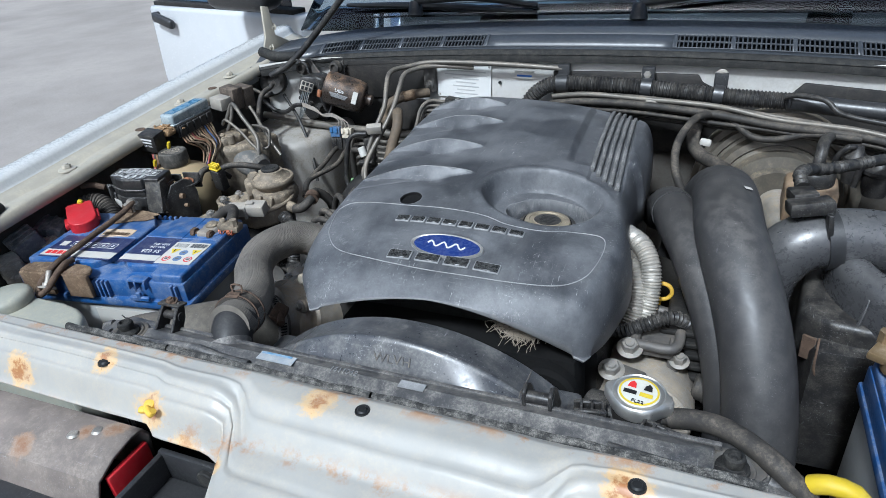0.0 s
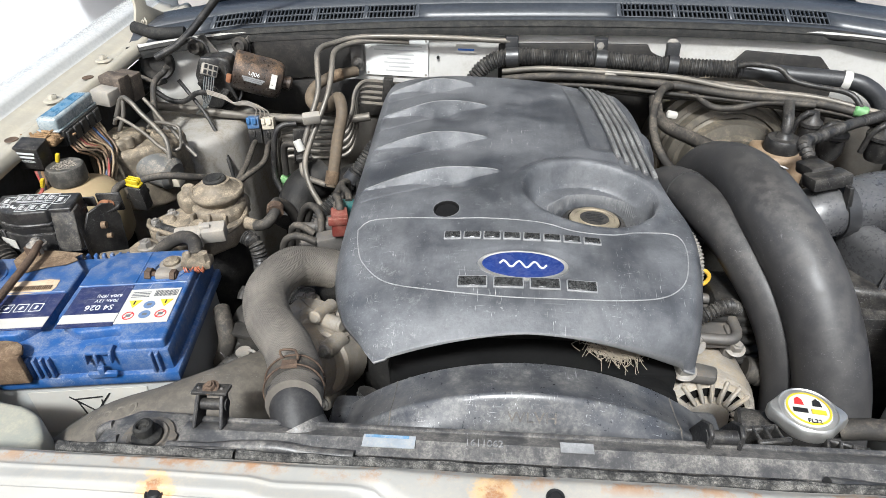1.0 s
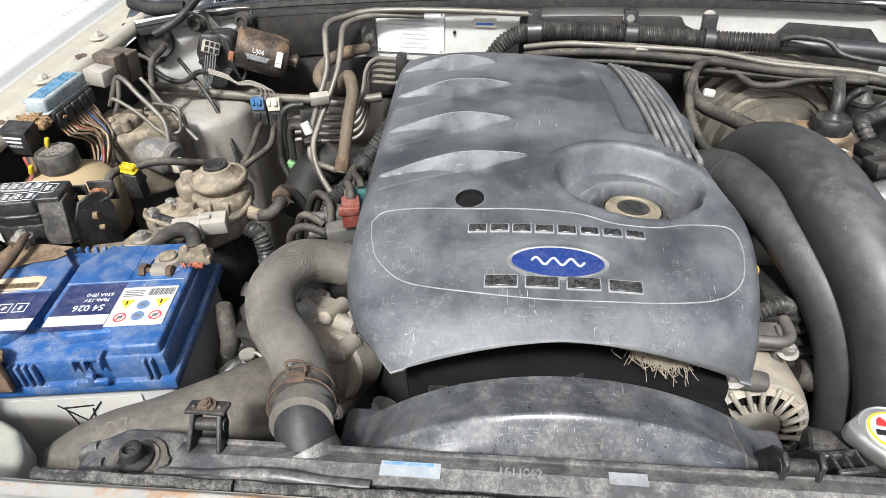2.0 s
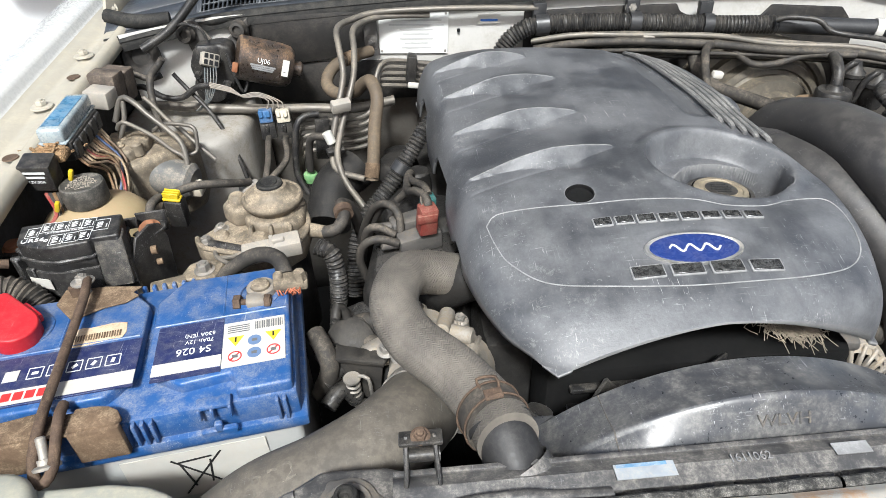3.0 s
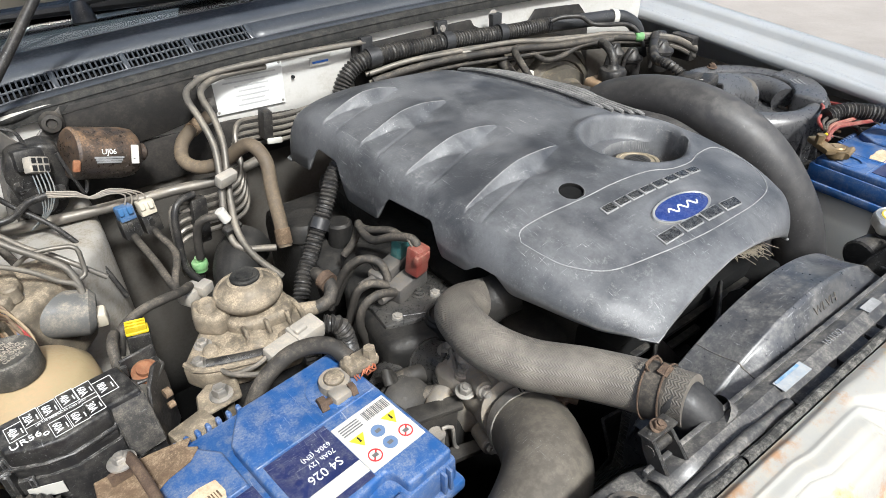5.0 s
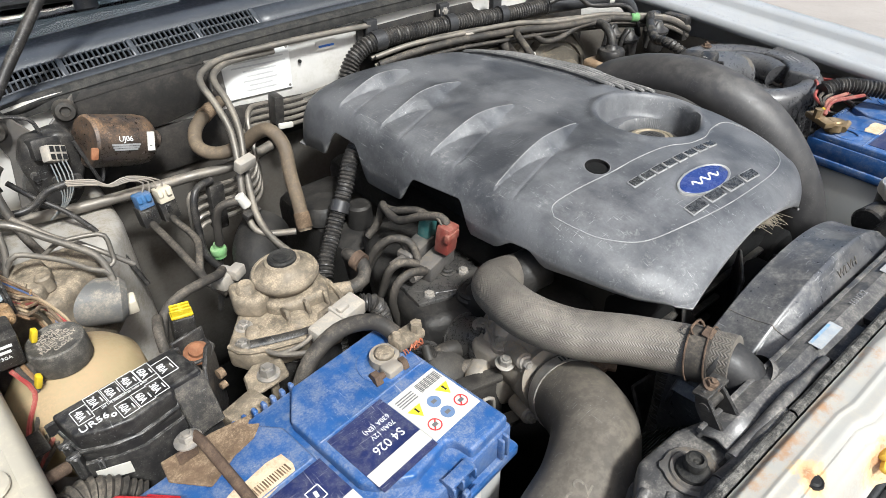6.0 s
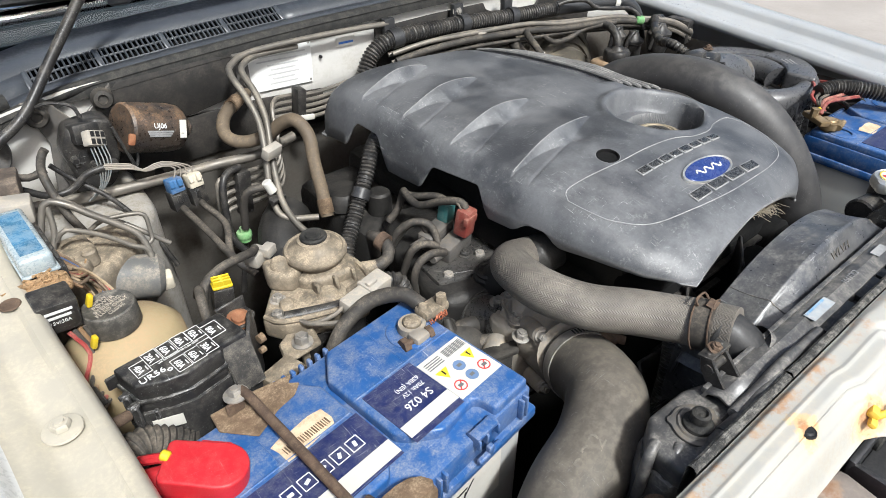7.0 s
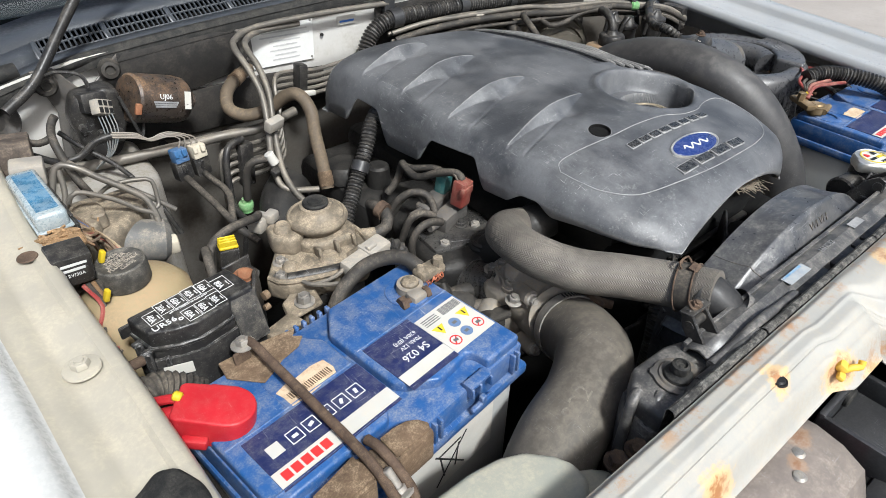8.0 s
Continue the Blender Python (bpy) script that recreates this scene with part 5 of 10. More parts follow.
prof = [(0.402, 0.935), (0.402, 0.968), (0.407, 0.978), (0.418, 0.982), (0.428, 0.978), (0.432, 0.966), (0.432, 0.935)]
strip(bm, prof, [(lambda x: (lambda a, b: (x, a, b)))(-0.31 + 0.045 * k) for k in range(12)])
solid(part("top_tank", bm, M_TANK, rad), 0.003)
bm = bm_new()
span(bm, -0.325, 0.20, 0.399, 0.409, 0.950, 0.972, 0.002)
part("tank_rail", bm, M_BLACK, rad)
for x0, x1 in ((-0.245, -0.182), (-0.178, -0.124), (-0.112, -0.072), (-0.068, -0.052), (-0.048, 0.008), (0.014, 0.052), (0.06, 0.10), (0.165, 0.205)):
    bm = bm_new()
    span(bm, x0, x1, 0.3985, 0.4125, 0.966, 0.9775, 0.0016)
    part("rail_ledge", bm, M_BLACK, rad)
bm = bm_new()
span(bm, -0.31, 0.19, 0.4275, 0.4315, 0.9745, 0.9800, 0.001)
part("tank_lip", bm, M_TANK, rad)
bm = bm_new()
tube(bm, [(-0.315, 0.4035, 0.979), (-0.285, 0.4035, 0.980), (-0.262, 0.4035, 0.984), (-0.235, 0.4035, 0.985), (-0.215, 0.4035, 0.981), (-0.185, 0.4040, 0.979)], 0.0045, 10, 0.006)
part("tank_step", bm, M_TANK, rad, "rounded moulded step")
bm = bm_new()
lathe(bm, [(0.034, 0.0), (0.030, 0.006), (0.024, 0.014), (0.0205, 0.024), (0.0200, 0.034)], along((-0.216, 0.414, 0.948), (-0.2365, 0.440, 0.974)), 32)
part("neck_flare", bm, M_TANK, rad, "flared black neck moulding")
part("maker_sticker", plate((0.036, 0.0100), Matrix.Translation((-0.1625, 0.4152, 0.9826)) @ pose(0, 0, 0, 0, 0, 0), 0.0006), M_STICKER, rad, "pale blue and white sticker")
part("sticker_print", plate((0.030, 0.0022), Matrix.Translation((-0.164, 0.4188, 0.9832)), 0.0004), M_STICKER_BLUE, rad)
lettering("1611062", 0.0075, Matrix.Translation((-0.098, 0.4180, 0.9822)) @ pose(0, 0, 0, 2, 0, 0), M_COVER, rad, "moulded_number", 0.0005)
part("tank_label", plate((0.022, 0.008), Matrix.Translation((-0.036, 0.4180, 0.9822))), M_EDGE, rad)


def mount(x, s, label):
    """A moulded top corner with ribs down its side, a rubber pin in a tabbed washer plate, and a two-fin bracket beside it."""
    t = thing("radiator_mount", label, "radiator mount", (x, 0.415, 0.80))
    bm = bm_new()
    pts = [(-0.040, -0.018), (-0.024, -0.024), (0.052, -0.022), (0.058, 0.014), (0.022, 0.026), (-0.018, 0.027), (-0.038, 0.014)]
    prism(bm, [(x + s * a, 0.417 + b) for a, b in pts], 0.948, 0.9705, None, 0.005, 3)
    prism(bm, [(x + s * (a * 0.86 - 0.008), 0.420 + b * 0.9) for a, b in pts], 0.80, 0.950, None, 0.006, 2)
    part("corner", bm, M_TANK, t, "satin black moulded corner")
    for q in range(3):
        bm = bm_new()
        px, py = x - s * (0.044 - 0.010 * q), 0.425 - 0.012 * q
        tube(bm, [(px + s * 0.012, py + 0.002, 0.9690), (px + s * 0.003, py, 0.966), (px, py - 0.001, 0.955), (px - s * 0.001, py - 0.001, 0.92), (px + s * 0.001, py, 0.84)], 0.0042, 10, 0.004)
        part("side_rib", bm, M_TANK, t)
    bm = bm_new()
    tube(bm, [(x + s * 0.004, 0.3985, 0.974), (x + s * 0.024, 0.397, 0.977), (x + s * 0.08, 0.399, 0.980)], 0.0075, 12)
    tube(bm, [(x + s * 0.004, 0.3985, 0.974), (x - s * 0.012, 0.399, 0.967), (x - s * 0.020, 0.402, 0.945), (x - s * 0.022, 0.404, 0.90)], 0.0070, 12)
    part("edge_bead", bm, M_TANK, t)
    bm = bm_new()
    wm = Matrix.Translation((x, 0.416, 0.9705))
    ring = [(0.0185 * (1.13 if k % 12 in (0, 1) else 1.0) * math.cos(2 * math.pi * k / 36), 0.0185 * (1.13 if k % 12 in (0, 1) else 1.0) * math.sin(2 * math.pi * k / 36)) for k in range(36)]
    prism(bm, ring, 0.0, 0.0026, wm, 0.0008, 2)
    lathe(bm, [(0.0150, 0.0026), (0.0140, 0.0040), (0.0125, 0.0036), (0.0115, 0.0026)], wm, 32)
    part("washer", bm, M_ALU_GREY, t, "dusty grey tabbed washer plate")
    bm = bm_new()
    lathe(bm, [(0.0112, 0.0), (0.0105, 0.003), (0.0078, 0.0045), (0.0068, 0.0060), (0.0074, 0.0100), (0.0066, 0.0126), (0.0046, 0.0134), (0.0036, 0.0110), (0.0018, 0.0105), (0, 0.0118)], Matrix.Translation((x, 0.416, 0.9725)), 28)
    part("rubber_pin", bm, M_SEAL, t)
    if s > 0:
        bm = bm_new()
        for q, lean in ((0.034, -4), (0.056, 5)):
            prism(bm, [(0.0, 0.955), (0.010, 0.955), (0.036, 0.985), (0.040, 0.999), (0.034, 1.0035), (0.026, 0.996), (0.0, 0.966)], -0.0014, 0.0014, Matrix.Translation((x + s * q, 0.404, 0)) @ pose(0, 0, 0, 90, 0, 90) @ pose(0, 0, 0, 0, lean, 0), 0.0007, 1)
        part("bracket_fin", bm, M_BLACK, t, "two dusty upright fins")
        bm = bm_new()
        box(bm, (0.026, 0.012, 0.0028), Matrix.Translation((x + s * 0.045, 0.438, 1.0005)) @ pose(0, 0, 0, -12, 0, 0), 0.001, 2)
        rod(bm, (x + s * 0.034, 0.434, 0.990), (x + s * 0.056, 0.434, 0.990), 0.0042, None, 12)
        part("hose_clip", bm, M_BLACK, t)
        bm = bm_new()
        hexbolt(bm, (x + s * 0.045, 0.438, 1.0018), (0, -0.2, 1), 0.0042, 0.0045, 0.006)
        part("clip_screw", bm, M_RUSTY, t, "rusty screw")
    return t


mount(-0.337, 1, "black moulded radiator mount with a rubber pin beside the duct")
mount(0.197, -1, "black moulded radiator mount with a rubber pin at the far end")

bm = bm_new()
span(bm, 0.105, 0.160, 0.402, 0.43, 0.940, 0.972, 0.004)
span(bm, 0.17, 0.25, 0.402, 0.43, 0.94, 0.966, 0.004)
part("filler_base", bm, M_BLACK, rad)
part("filler_sticker", plate((0.030, 0.012), Matrix.Translation((0.122, 0.4015, 0.964)) @ pose(0, 0, 0, 70, 0, 0)), M_LABEL, rad, "torn pale sticker")
for x, y, z, n, turn in ((0.146, 0.436, 0.966, 4, -18), (0.098, 0.446, 0.966, 3, 10)):
    bm = bm_new()
    cmb = Matrix.Translation((x, y, z)) @ pose(0, 0, 0, 0, 0, turn)
    box(bm, (0.008 * n, 0.004, 0.022), cmb @ Matrix.Translation((0, -0.008, 0)), 0.001, 1)
    box(bm, (0.008 * n, 0.004, 0.016), cmb @ Matrix.Translation((0, 0.008, -0.003)), 0.001, 1)
    box(bm, (0.008 * n, 0.020, 0.004), cmb @ Matrix.Translation((0, 0, -0.010)), 0.001, 1)
    comb = part("ribbed_bracket", bm, M_BLACK, rad, "black ribbed moulding")
    for k in range(n):
        bm = bm_new()
        box(bm, (0.0022, 0.016, 0.016), cmb @ Matrix.Translation((-0.004 * n + 0.004 + 0.008 * k, 0, -0.002)) @ pose(0, 0, 0, 0, 14, 0), 0.0006, 1)
        part("rib", bm, M_BLACK, comb)
RC = Vector((0.131, 0.466, 0.0))
bm = bm_new()
rod(bm, (0.131, 0.466, 0.92), (0.131, 0.466, 0.968), 0.018, 0.020, 28, 0.002)
rod(bm, (0.131, 0.425, 0.945), (0.131, 0.460, 0.945), 0.017, None, 20)
rod(bm, (0.131, 0.466, 0.958), (0.166, 0.464, 0.960), 0.006, None, 14)
rod(bm, (0.131, 0.466, 0.945), (0.092, 0.474, 0.940), 0.017, 0.019, 24, 0.002)
part("filler_neck", bm, M_BLACK, rad)
M_DISC = surface("worn_printed_disc", (0.55, 0.55, 0.50), 0.4, dust=0.3, dust_colour=(0.40, 0.36, 0.28), vary=0.1, scale=160, bump=0.0)
cm = Matrix.Translation((0.131, 0.466, 0.966)) @ pose(0, 0, 0, 0, 0, -8) @ Matrix.Diagonal((0.8, 0.8, 1, 1))
bm = bm_new()
lathe(bm, [(0.0, 0.0), (0.0255, 0.0), (0.027, 0.002), (0.027, 0.009), (0.0255, 0.0115), (0.0245, 0.0122), (0.0235, 0.0115), (0, 0.0115)], cm, 64, lambda k, r, h: 1.0 + (0.24 * max(0.0, math.cos(2 * math.pi * k / 64 * 2)) ** 6 if r > 0.0248 else 0.0) - (0.025 * (k % 8 < 3) if r > 0.0265 else 0))
cap = part("filler_cap", bm, M_CAP_SILVER, rad, "pressed steel cap with a yellow warning disc")
bm = bm_new()
lathe(bm, [(0, 0.0126), (0.0192, 0.0124), (0.0198, 0.0112)], cm, 48)
part("disc", bm, M_DISC, cap, "white and yellow printed disc")
bm = bm_new()
lathe(bm, [(0.0168, 0.0129), (0.0168, 0.0131), (0.0186, 0.0130), (0.0186, 0.0125)], cm, 48)
part("yellow_ring", bm, M_INK_YELLOW, cap)
for x, mt in ((-0.0075, M_INK_RED), (0.0075, M_INK)):
    bm = bm_new()
    prism(bm, [(-0.004, 0.0), (0.004, 0.0), (0.003, 0.006), (0.0, 0.009), (-0.003, 0.006)], 0.0131, 0.0134, cm @ Matrix.Translation((x, 0.003, 0)), 0)
    part("pictogram", bm, mt, cap)
    bm = bm_new()
    box(bm, (0.012, 0.005, 0.0004), cm @ Matrix.Translation((x, -0.0035, 0.0132)), 0)
    part("caption_bar", bm, M_INK_YELLOW if mt is M_INK else M_INK, cap)
lettering("FL22", 0.0060, cm @ Matrix.Translation((0.002, -0.0145, 0.0131)), M_INK, cap)
bm = bm_new()
tube(bm, [(0.156, 0.463, 0.961), (0.172, 0.459, 0.968), (0.192, 0.449, 0.975), (0.212, 0.434, 0.977), (0.228, 0.420, 0.974), (0.246, 0.411, 0.958), (0.26, 0.406, 0.92)], 0.0078, 14, 0.006)
single("overflow_hose", bm, M_RUBBER, "thin black overflow hose from the radiator cap", "hose")

# fan shroud
def arch_z(x, cz, r):
    return cz + math.sqrt(max(1e-6, r * r - (x + 0.067) ** 2))


M_FAINT = surface("faint_moulded_edge", (0.07, 0.07, 0.07), 0.4, dust=0.3, vary=0.2, scale=200)
shroud = thing("fan_shroud", "scuffed black plastic fan shroud arching behind the radiator", "fan shroud", (MID, 0.47, 0.7))


def shroud_at(x, k):
    """Round the arch: the sloping face, its rounded brow, the cylinder top and its rear lip."""
    zi, zo = arch_z(x, 0.7895, 0.2075), arch_z(x, 0.7802, 0.2093)
    foot = min(0.968, zi - 0.006)
    if k < 0.4:
        t = k / 0.4
        return (x, 0.433 + 0.0155 * t, foot + (zi - 0.0022 - foot) * t ** 0.92)
    if k < 0.5:
        t = (k - 0.4) / 0.1
        return (x, 0.4485 + 0.0035 * t, zi - 0.0022 + 0.0022 * math.sin(t * math.pi / 2))
    if k < 0.85:
        t = (k - 0.5) / 0.35
        return (x, 0.452 + 0.036 * t, zi + (zo - zi) * t - 0.0015 * math.sin(t * math.pi))
    t = (k - 0.85) / 0.15
    return (x, 0.488 + 0.004 * t, zo - 0.02 * t * t)


bm = bm_new()
xs = [-0.067 - 0.165 * math.cos(math.pi * k / 72) for k in range(73)]
sheet(bm, xs, [k / 40 for k in range(41)], shroud_at)
solid(part("arch", bm, M_SHROUD, shroud, smooth=28), 0.003)
sa, sb = Vector(shroud_at(-0.067, 0.05)), Vector(shroud_at(-0.067, 0.38))
rise = math.degrees(math.atan2(sb.z - sa.z, sb.y - sa.y))
lettering("WLVH", 0.0112, Matrix.Translation((sa + sb) / 2 + Vector((0.002, -0.0004, 0.0004))) @ pose(0, 0, 0, rise, 0, 0), M_FAINT, shroud, "moulded_letters", 0.0004, 1.1)
for x in (-0.168, 0.042):
    bm = bm_new()
    tube(bm, [shroud_at(x, k / 14) for k in range(13)], 0.0006, 6, 0.006)
    part("rib", bm, M_FAINT, shroud)
bm = bm_new()
span(bm, -0.225, -0.19, 0.44, 0.50, 0.70, 0.935, 0.006)
span(bm, 0.05, 0.085, 0.44, 0.50, 0.70, 0.935, 0.006)
span(bm, -0.225, 0.085, 0.436, 0.446, 0.70, 0.930, 0.004)
part("side_wall", bm, M_SHROUD, shroud)
bm = bm_new()
for q in (-0.01, 0.01):
    prism(bm, [(0.0, 0.955), (0.036, 0.955), (0.020, 0.985), (0.008, 0.995), (0.0, 0.992)], -0.0015, 0.0015, Matrix.Translation((0.062 + q, 0.426, 0)) @ pose(0, 0, 0, 90, 0, 90), 0.0008, 1)
rod(bm, (0.05, 0.432, 0.984), (0.074, 0.432, 0.984), 0.005, None, 12)
part("hose_clip", bm, M_BLACK, shroud)

# fan and belts in the gap below the cover
fan = thing("cooling_fan", "black cooling fan in the dark gap before the engine", "fan", (MID, 0.535, 0.83))
bm = bm_new()
rod(bm, (MID, 0.50, 0.80), (MID, 0.56, 0.80), 0.05, None, 28, 0.005)
part("hub", bm, M_IRON, fan)
for k in range(9):
    bm = bm_new()
    a = 2 * math.pi * k / 9
    m = Matrix.Translation((MID, 0.525, 0.80)) @ Matrix.Rotation(a, 4, "Y") @ pose(0, 0, 0.09, 0, 0, 32)
    box(bm, (0.055, 0.004, 0.10), m, 0.0018, 1)
    part("blade", bm, M_BLACK, fan)


# ---- hoses and ducts ----
def braid_material(name, colour, pale, around=24.0, along_m=250.0):
    """Woven hose cover: ridges that zigzag round the hose."""
    m = bpy.data.materials.new(name)
    m.use_nodes = True
    nt = m.node_tree
    b = nt.nodes["Principled BSDF"]
    uvn = nt.nodes.new("ShaderNodeUVMap")
    sep = nt.nodes.new("ShaderNodeSeparateXYZ")
    nt.links.new(uvn.outputs[0], sep.inputs[0])
    zig = calc(nt, "PINGPONG", calc(nt, "MULTIPLY", sep.outputs[0], around), 1.0)
    v = calc(nt, "MULTIPLY", sep.outputs[1], along_m * 2 * math.pi)
    wave = calc(nt, "SINE", calc(nt, "ADD", v, calc(nt, "MULTIPLY", zig, 7.0)), 0.0)
    height = calc(nt, "ADD", calc(nt, "MULTIPLY", wave, 0.5), 0.5)
    geo = nt.nodes.new("ShaderNodeNewGeometry")
    blot = noise_of(nt, geo.outputs["Position"], 22.0, 5.0, 0.65)
    base = mixed(nt, ramp(nt, blot, 0.3, 0.7), colour, pale)
    col = mixed(nt, calc(nt, "MULTIPLY", height, 0.10), base, tuple(c * 1.5 for c in pale))
    nt.links.new(col, b.inputs["Base Color"])
    b.inputs["Roughness"].default_value = 0.6
    bump = nt.nodes.new("ShaderNodeBump")
    bump.inputs["Strength"].default_value, bump.inputs["Distance"].default_value = 0.55, 0.0006
    nt.links.new(height, bump.inputs["Height"])
    nt.links.new(bump.outputs[0], b.inputs["Normal"])
    return m


M_BRAID = braid_material("woven_radiator_hose", (0.082, 0.073, 0.062), (0.185, 0.165, 0.138), 42.0, 400.0)

M_NECK = surface("satin_neck_plastic", (0.013, 0.013, 0.014), 0.48, dust=0.12, dust_colour=(0.15, 0.14, 0.125), vary=0.15, scale=40, up=0.7, spec=0.35)
hose = thing("radiator_hose", "thick dusty woven radiator hose bending from engine to radiator", "hose", (-0.27, 0.54, 0.93))
bm = bm_new()
HOSE = [(-0.236, 0.668, 0.930), (-0.258, 0.665, 0.938), (-0.280, 0.658, 0.948), (-0.299, 0.638, 0.960), (-0.307, 0.595, 0.966), (-0.294, 0.555, 0.966), (-0.265, 0.517, 0.967), (-0.245, 0.476, 0.973), (-0.238, 0.446, 0.980)]
tube(bm, HOSE, 0.0205, 40, 0.003)
part("hose", bm, M_BRAID, hose)
bm = bm_new()
tube(bm, [(-0.2465, 0.476, 0.9735), (-0.2420, 0.460, 0.9775)], 0.0218, 32, 0.004)
part("clamp_band", bm, M_RUBBER, hose, "dark rubber hose end")
bm = bm_new()
ring = along((-0.2465, 0.476, 0.9735), (-0.2420, 0.460, 0.9775))
for h in (0.001, 0.015):
    tube(bm, [ring @ Vector((0.0224 * math.cos(a), 0.0224 * math.sin(a), h)) for a in [0.2 * k for k in range(32)]], 0.0008, 6, 0.004)
tube(bm, [(-0.252, 0.476, 0.996), (-0.254, 0.478, 1.002), (-0.242, 0.478, 1.003), (-0.240, 0.474, 0.997)], 0.0010, 6, 0.003)
box(bm, (0.012, 0.008, 0.0014), Matrix.Translation((-0.2445, 0.468, 0.9985)) @ pose(0, 0, 0, 8, 0, 10), 0.0006)
part("clamp_wire", bm, M_RUSTY, hose, "rusty wire clip")
bm = bm_new()
tube(bm, [(-0.2425, 0.464, 0.978), (-0.2385, 0.450, 0.974), (-0.2335, 0.437, 0.963), (-0.2290, 0.428, 0.946), (-0.2260, 0.423, 0.920)], 0.0192, 36, 0.003, radius=lambda s, t: 0.0192 + 0.017 * max(0.0, s / t - 0.25) ** 1.8)
part("radiator_neck", bm, M_NECK, hose, "black plastic neck flaring into the tank")
bm = bm_new()
lathe(bm, [(0.0192, -0.001), (0.0212, -0.001), (0.0212, 0.0025), (0.0192, 0.0025)], along((-0.2415, 0.4605, 0.9775), (-0.2385, 0.450, 0.974)), 32)
part("neck_collar", bm, M_NECK, hose)

duct = thing("intercooler_duct", "large dusty black rubber duct curving past the battery", "air duct", (-0.34, 0.50, 0.85))
bm = bm_new()
DUCT = [(-0.2875, 0.558, 0.890), (-0.2955, 0.540, 0.897), (-0.3055, 0.521, 0.906), (-0.323, 0.497, 0.914), (-0.362, 0.474, 0.912), (-0.408, 0.462, 0.900), (-0.45, 0.445, 0.872), (-0.482, 0.430, 0.825), (-0.495, 0.420, 0.749)]
tube(bm, DUCT, 0.035, 36, 0.005)
part("duct", bm, M_DUCT, duct)
dirn = (Vector(DUCT[1]) - Vector(DUCT[0])).normalized()
wd = (Vector(DUCT[4]) - Vector(DUCT[5])).normalized()
wc = Vector(DUCT[4]).lerp(Vector(DUCT[5]), 0.5)
wn3 = Vector((-0.42, -0.25, 0.87))
wn3 = (wn3 - wd * wn3.dot(wd)).normalized()
wy = wn3.cross(wd)
DUCT_WORD = Matrix(((wd.x, wy.x, wn3.x, wc.x), (wd.y, wy.y, wn3.y, wc.y), (wd.z, wy.z, wn3.z, wc.z), (0, 0, 0, 1))) @ Matrix.Translation((0, 0, 0.0352))
lettering("RR2", 0.019, DUCT_WORD, M_DUCT_PALE, duct, "moulded_word", 0.0009, 1.0)
bm = bm_new()
c0 = Vector(DUCT[0]) + dirn * 0.004
tube(bm, [c0, c0 + dirn * 0.012], 0.0362, 36, 0.004)
band = part("clamp_band", bm, M_STEEL, duct, "steel worm-drive clamp")
dm = along(c0, c0 + dirn * 0.012)
for k in range(72):
    slot_at = dm @ Matrix.Rotation(radians(5 * k), 4, "Z") @ Vector((0.0362, 0, 0.006))
    if not 0.010 < (slot_at - Vector((-0.266, 0.545, 0.918))).length < 0.034:
        continue
    bm = bm_new()
    box(bm, (0.0012, 0.0013, 0.0075), dm @ Matrix.Rotation(radians(5 * k), 4, "Z") @ Matrix.Translation((0.0362, 0, 0.006)), 0)
    part("band_slot", bm, M_INK, band)
bm = bm_new()
box(bm, (0.016, 0.022, 0.012), Matrix.Translation((-0.266, 0.545, 0.918)) @ pose(0, 0, 0, 20, 30, 10), 0.003)
rod(bm, (-0.254, 0.531, 0.916), (-0.270, 0.554, 0.919), 0.0045, None, 12)
part("clamp_screw", bm, M_RUSTY, duct, "rust-brown clamp screw")

intake = thing("intake_hose", "wide smooth black intake hose arching beside the engine", "intake hose", (0.2, 0.74, 0.8))
bm = bm_new()
BIG = [(0.150, 0.880, 0.850), (0.160, 0.900, 0.900), (0.174, 0.888, 0.945), (0.182, 0.850, 0.967), (0.185, 0.810, 0.980), (0.187, 0.765, 0.987), (0.190, 0.725, 0.985), (0.199, 0.690, 0.972), (0.212, 0.655, 0.947), (0.226, 0.620, 0.905), (0.235, 0.590, 0.850), (0.238, 0.573, 0.780), (0.238, 0.568, 0.670)]
tube(bm, BIG, 0.036, 40, 0.006, radius=lambda s, t: 0.0365 - 0.0030 * min(1.0, s / t / 0.6))
part("hose", bm, M_PIPE_BLACK, intake)
part("paint_mark", plate((0.008, 0.005), Matrix.Translation((0.203, 0.757, 1.0205)) @ pose(0, 0, 0, 6, 22, 30)), M_LABEL, intake, "small pale paint mark")
bm = bm_new()
tube(bm, [(0.112, 0.90, 0.91), (0.123, 0.86, 0.940), (0.131, 0.82, 0.953), (0.140, 0.78, 0.957), (0.156, 0.74, 0.952), (0.174, 0.70, 0.934), (0.190, 0.668, 0.910), (0.205, 0.640, 0.870), (0.214, 0.622, 0.810), (0.216, 0.615, 0.72)], 0.0255, 28, 0.006)
charge = thing("charge_hose", "second black hose running under the wide intake hose", "hose", (0.14, 0.78, 0.93))
part("hose", bm, M_PIPE_BLACK, charge)
bm = bm_new()
tube(bm, [(0.1285, 0.832, 0.9502), (0.1315, 0.818, 0.9535)], 0.0266, 28, 0.004)
part("ring", bm, M_PIPE_BLACK, charge, "raised rubber ring")

# ---- air filter ----
M_FILTER = surface("grey_sheen_filter_plastic", (0.034, 0.034, 0.037), 0.25, dust=0.32, dust_colour=(0.19, 0.185, 0.175), vary=0.08, scale=30, up=0.7, spec=0.7, scuff=0.4, wear_glint=0.3, even=0.8)
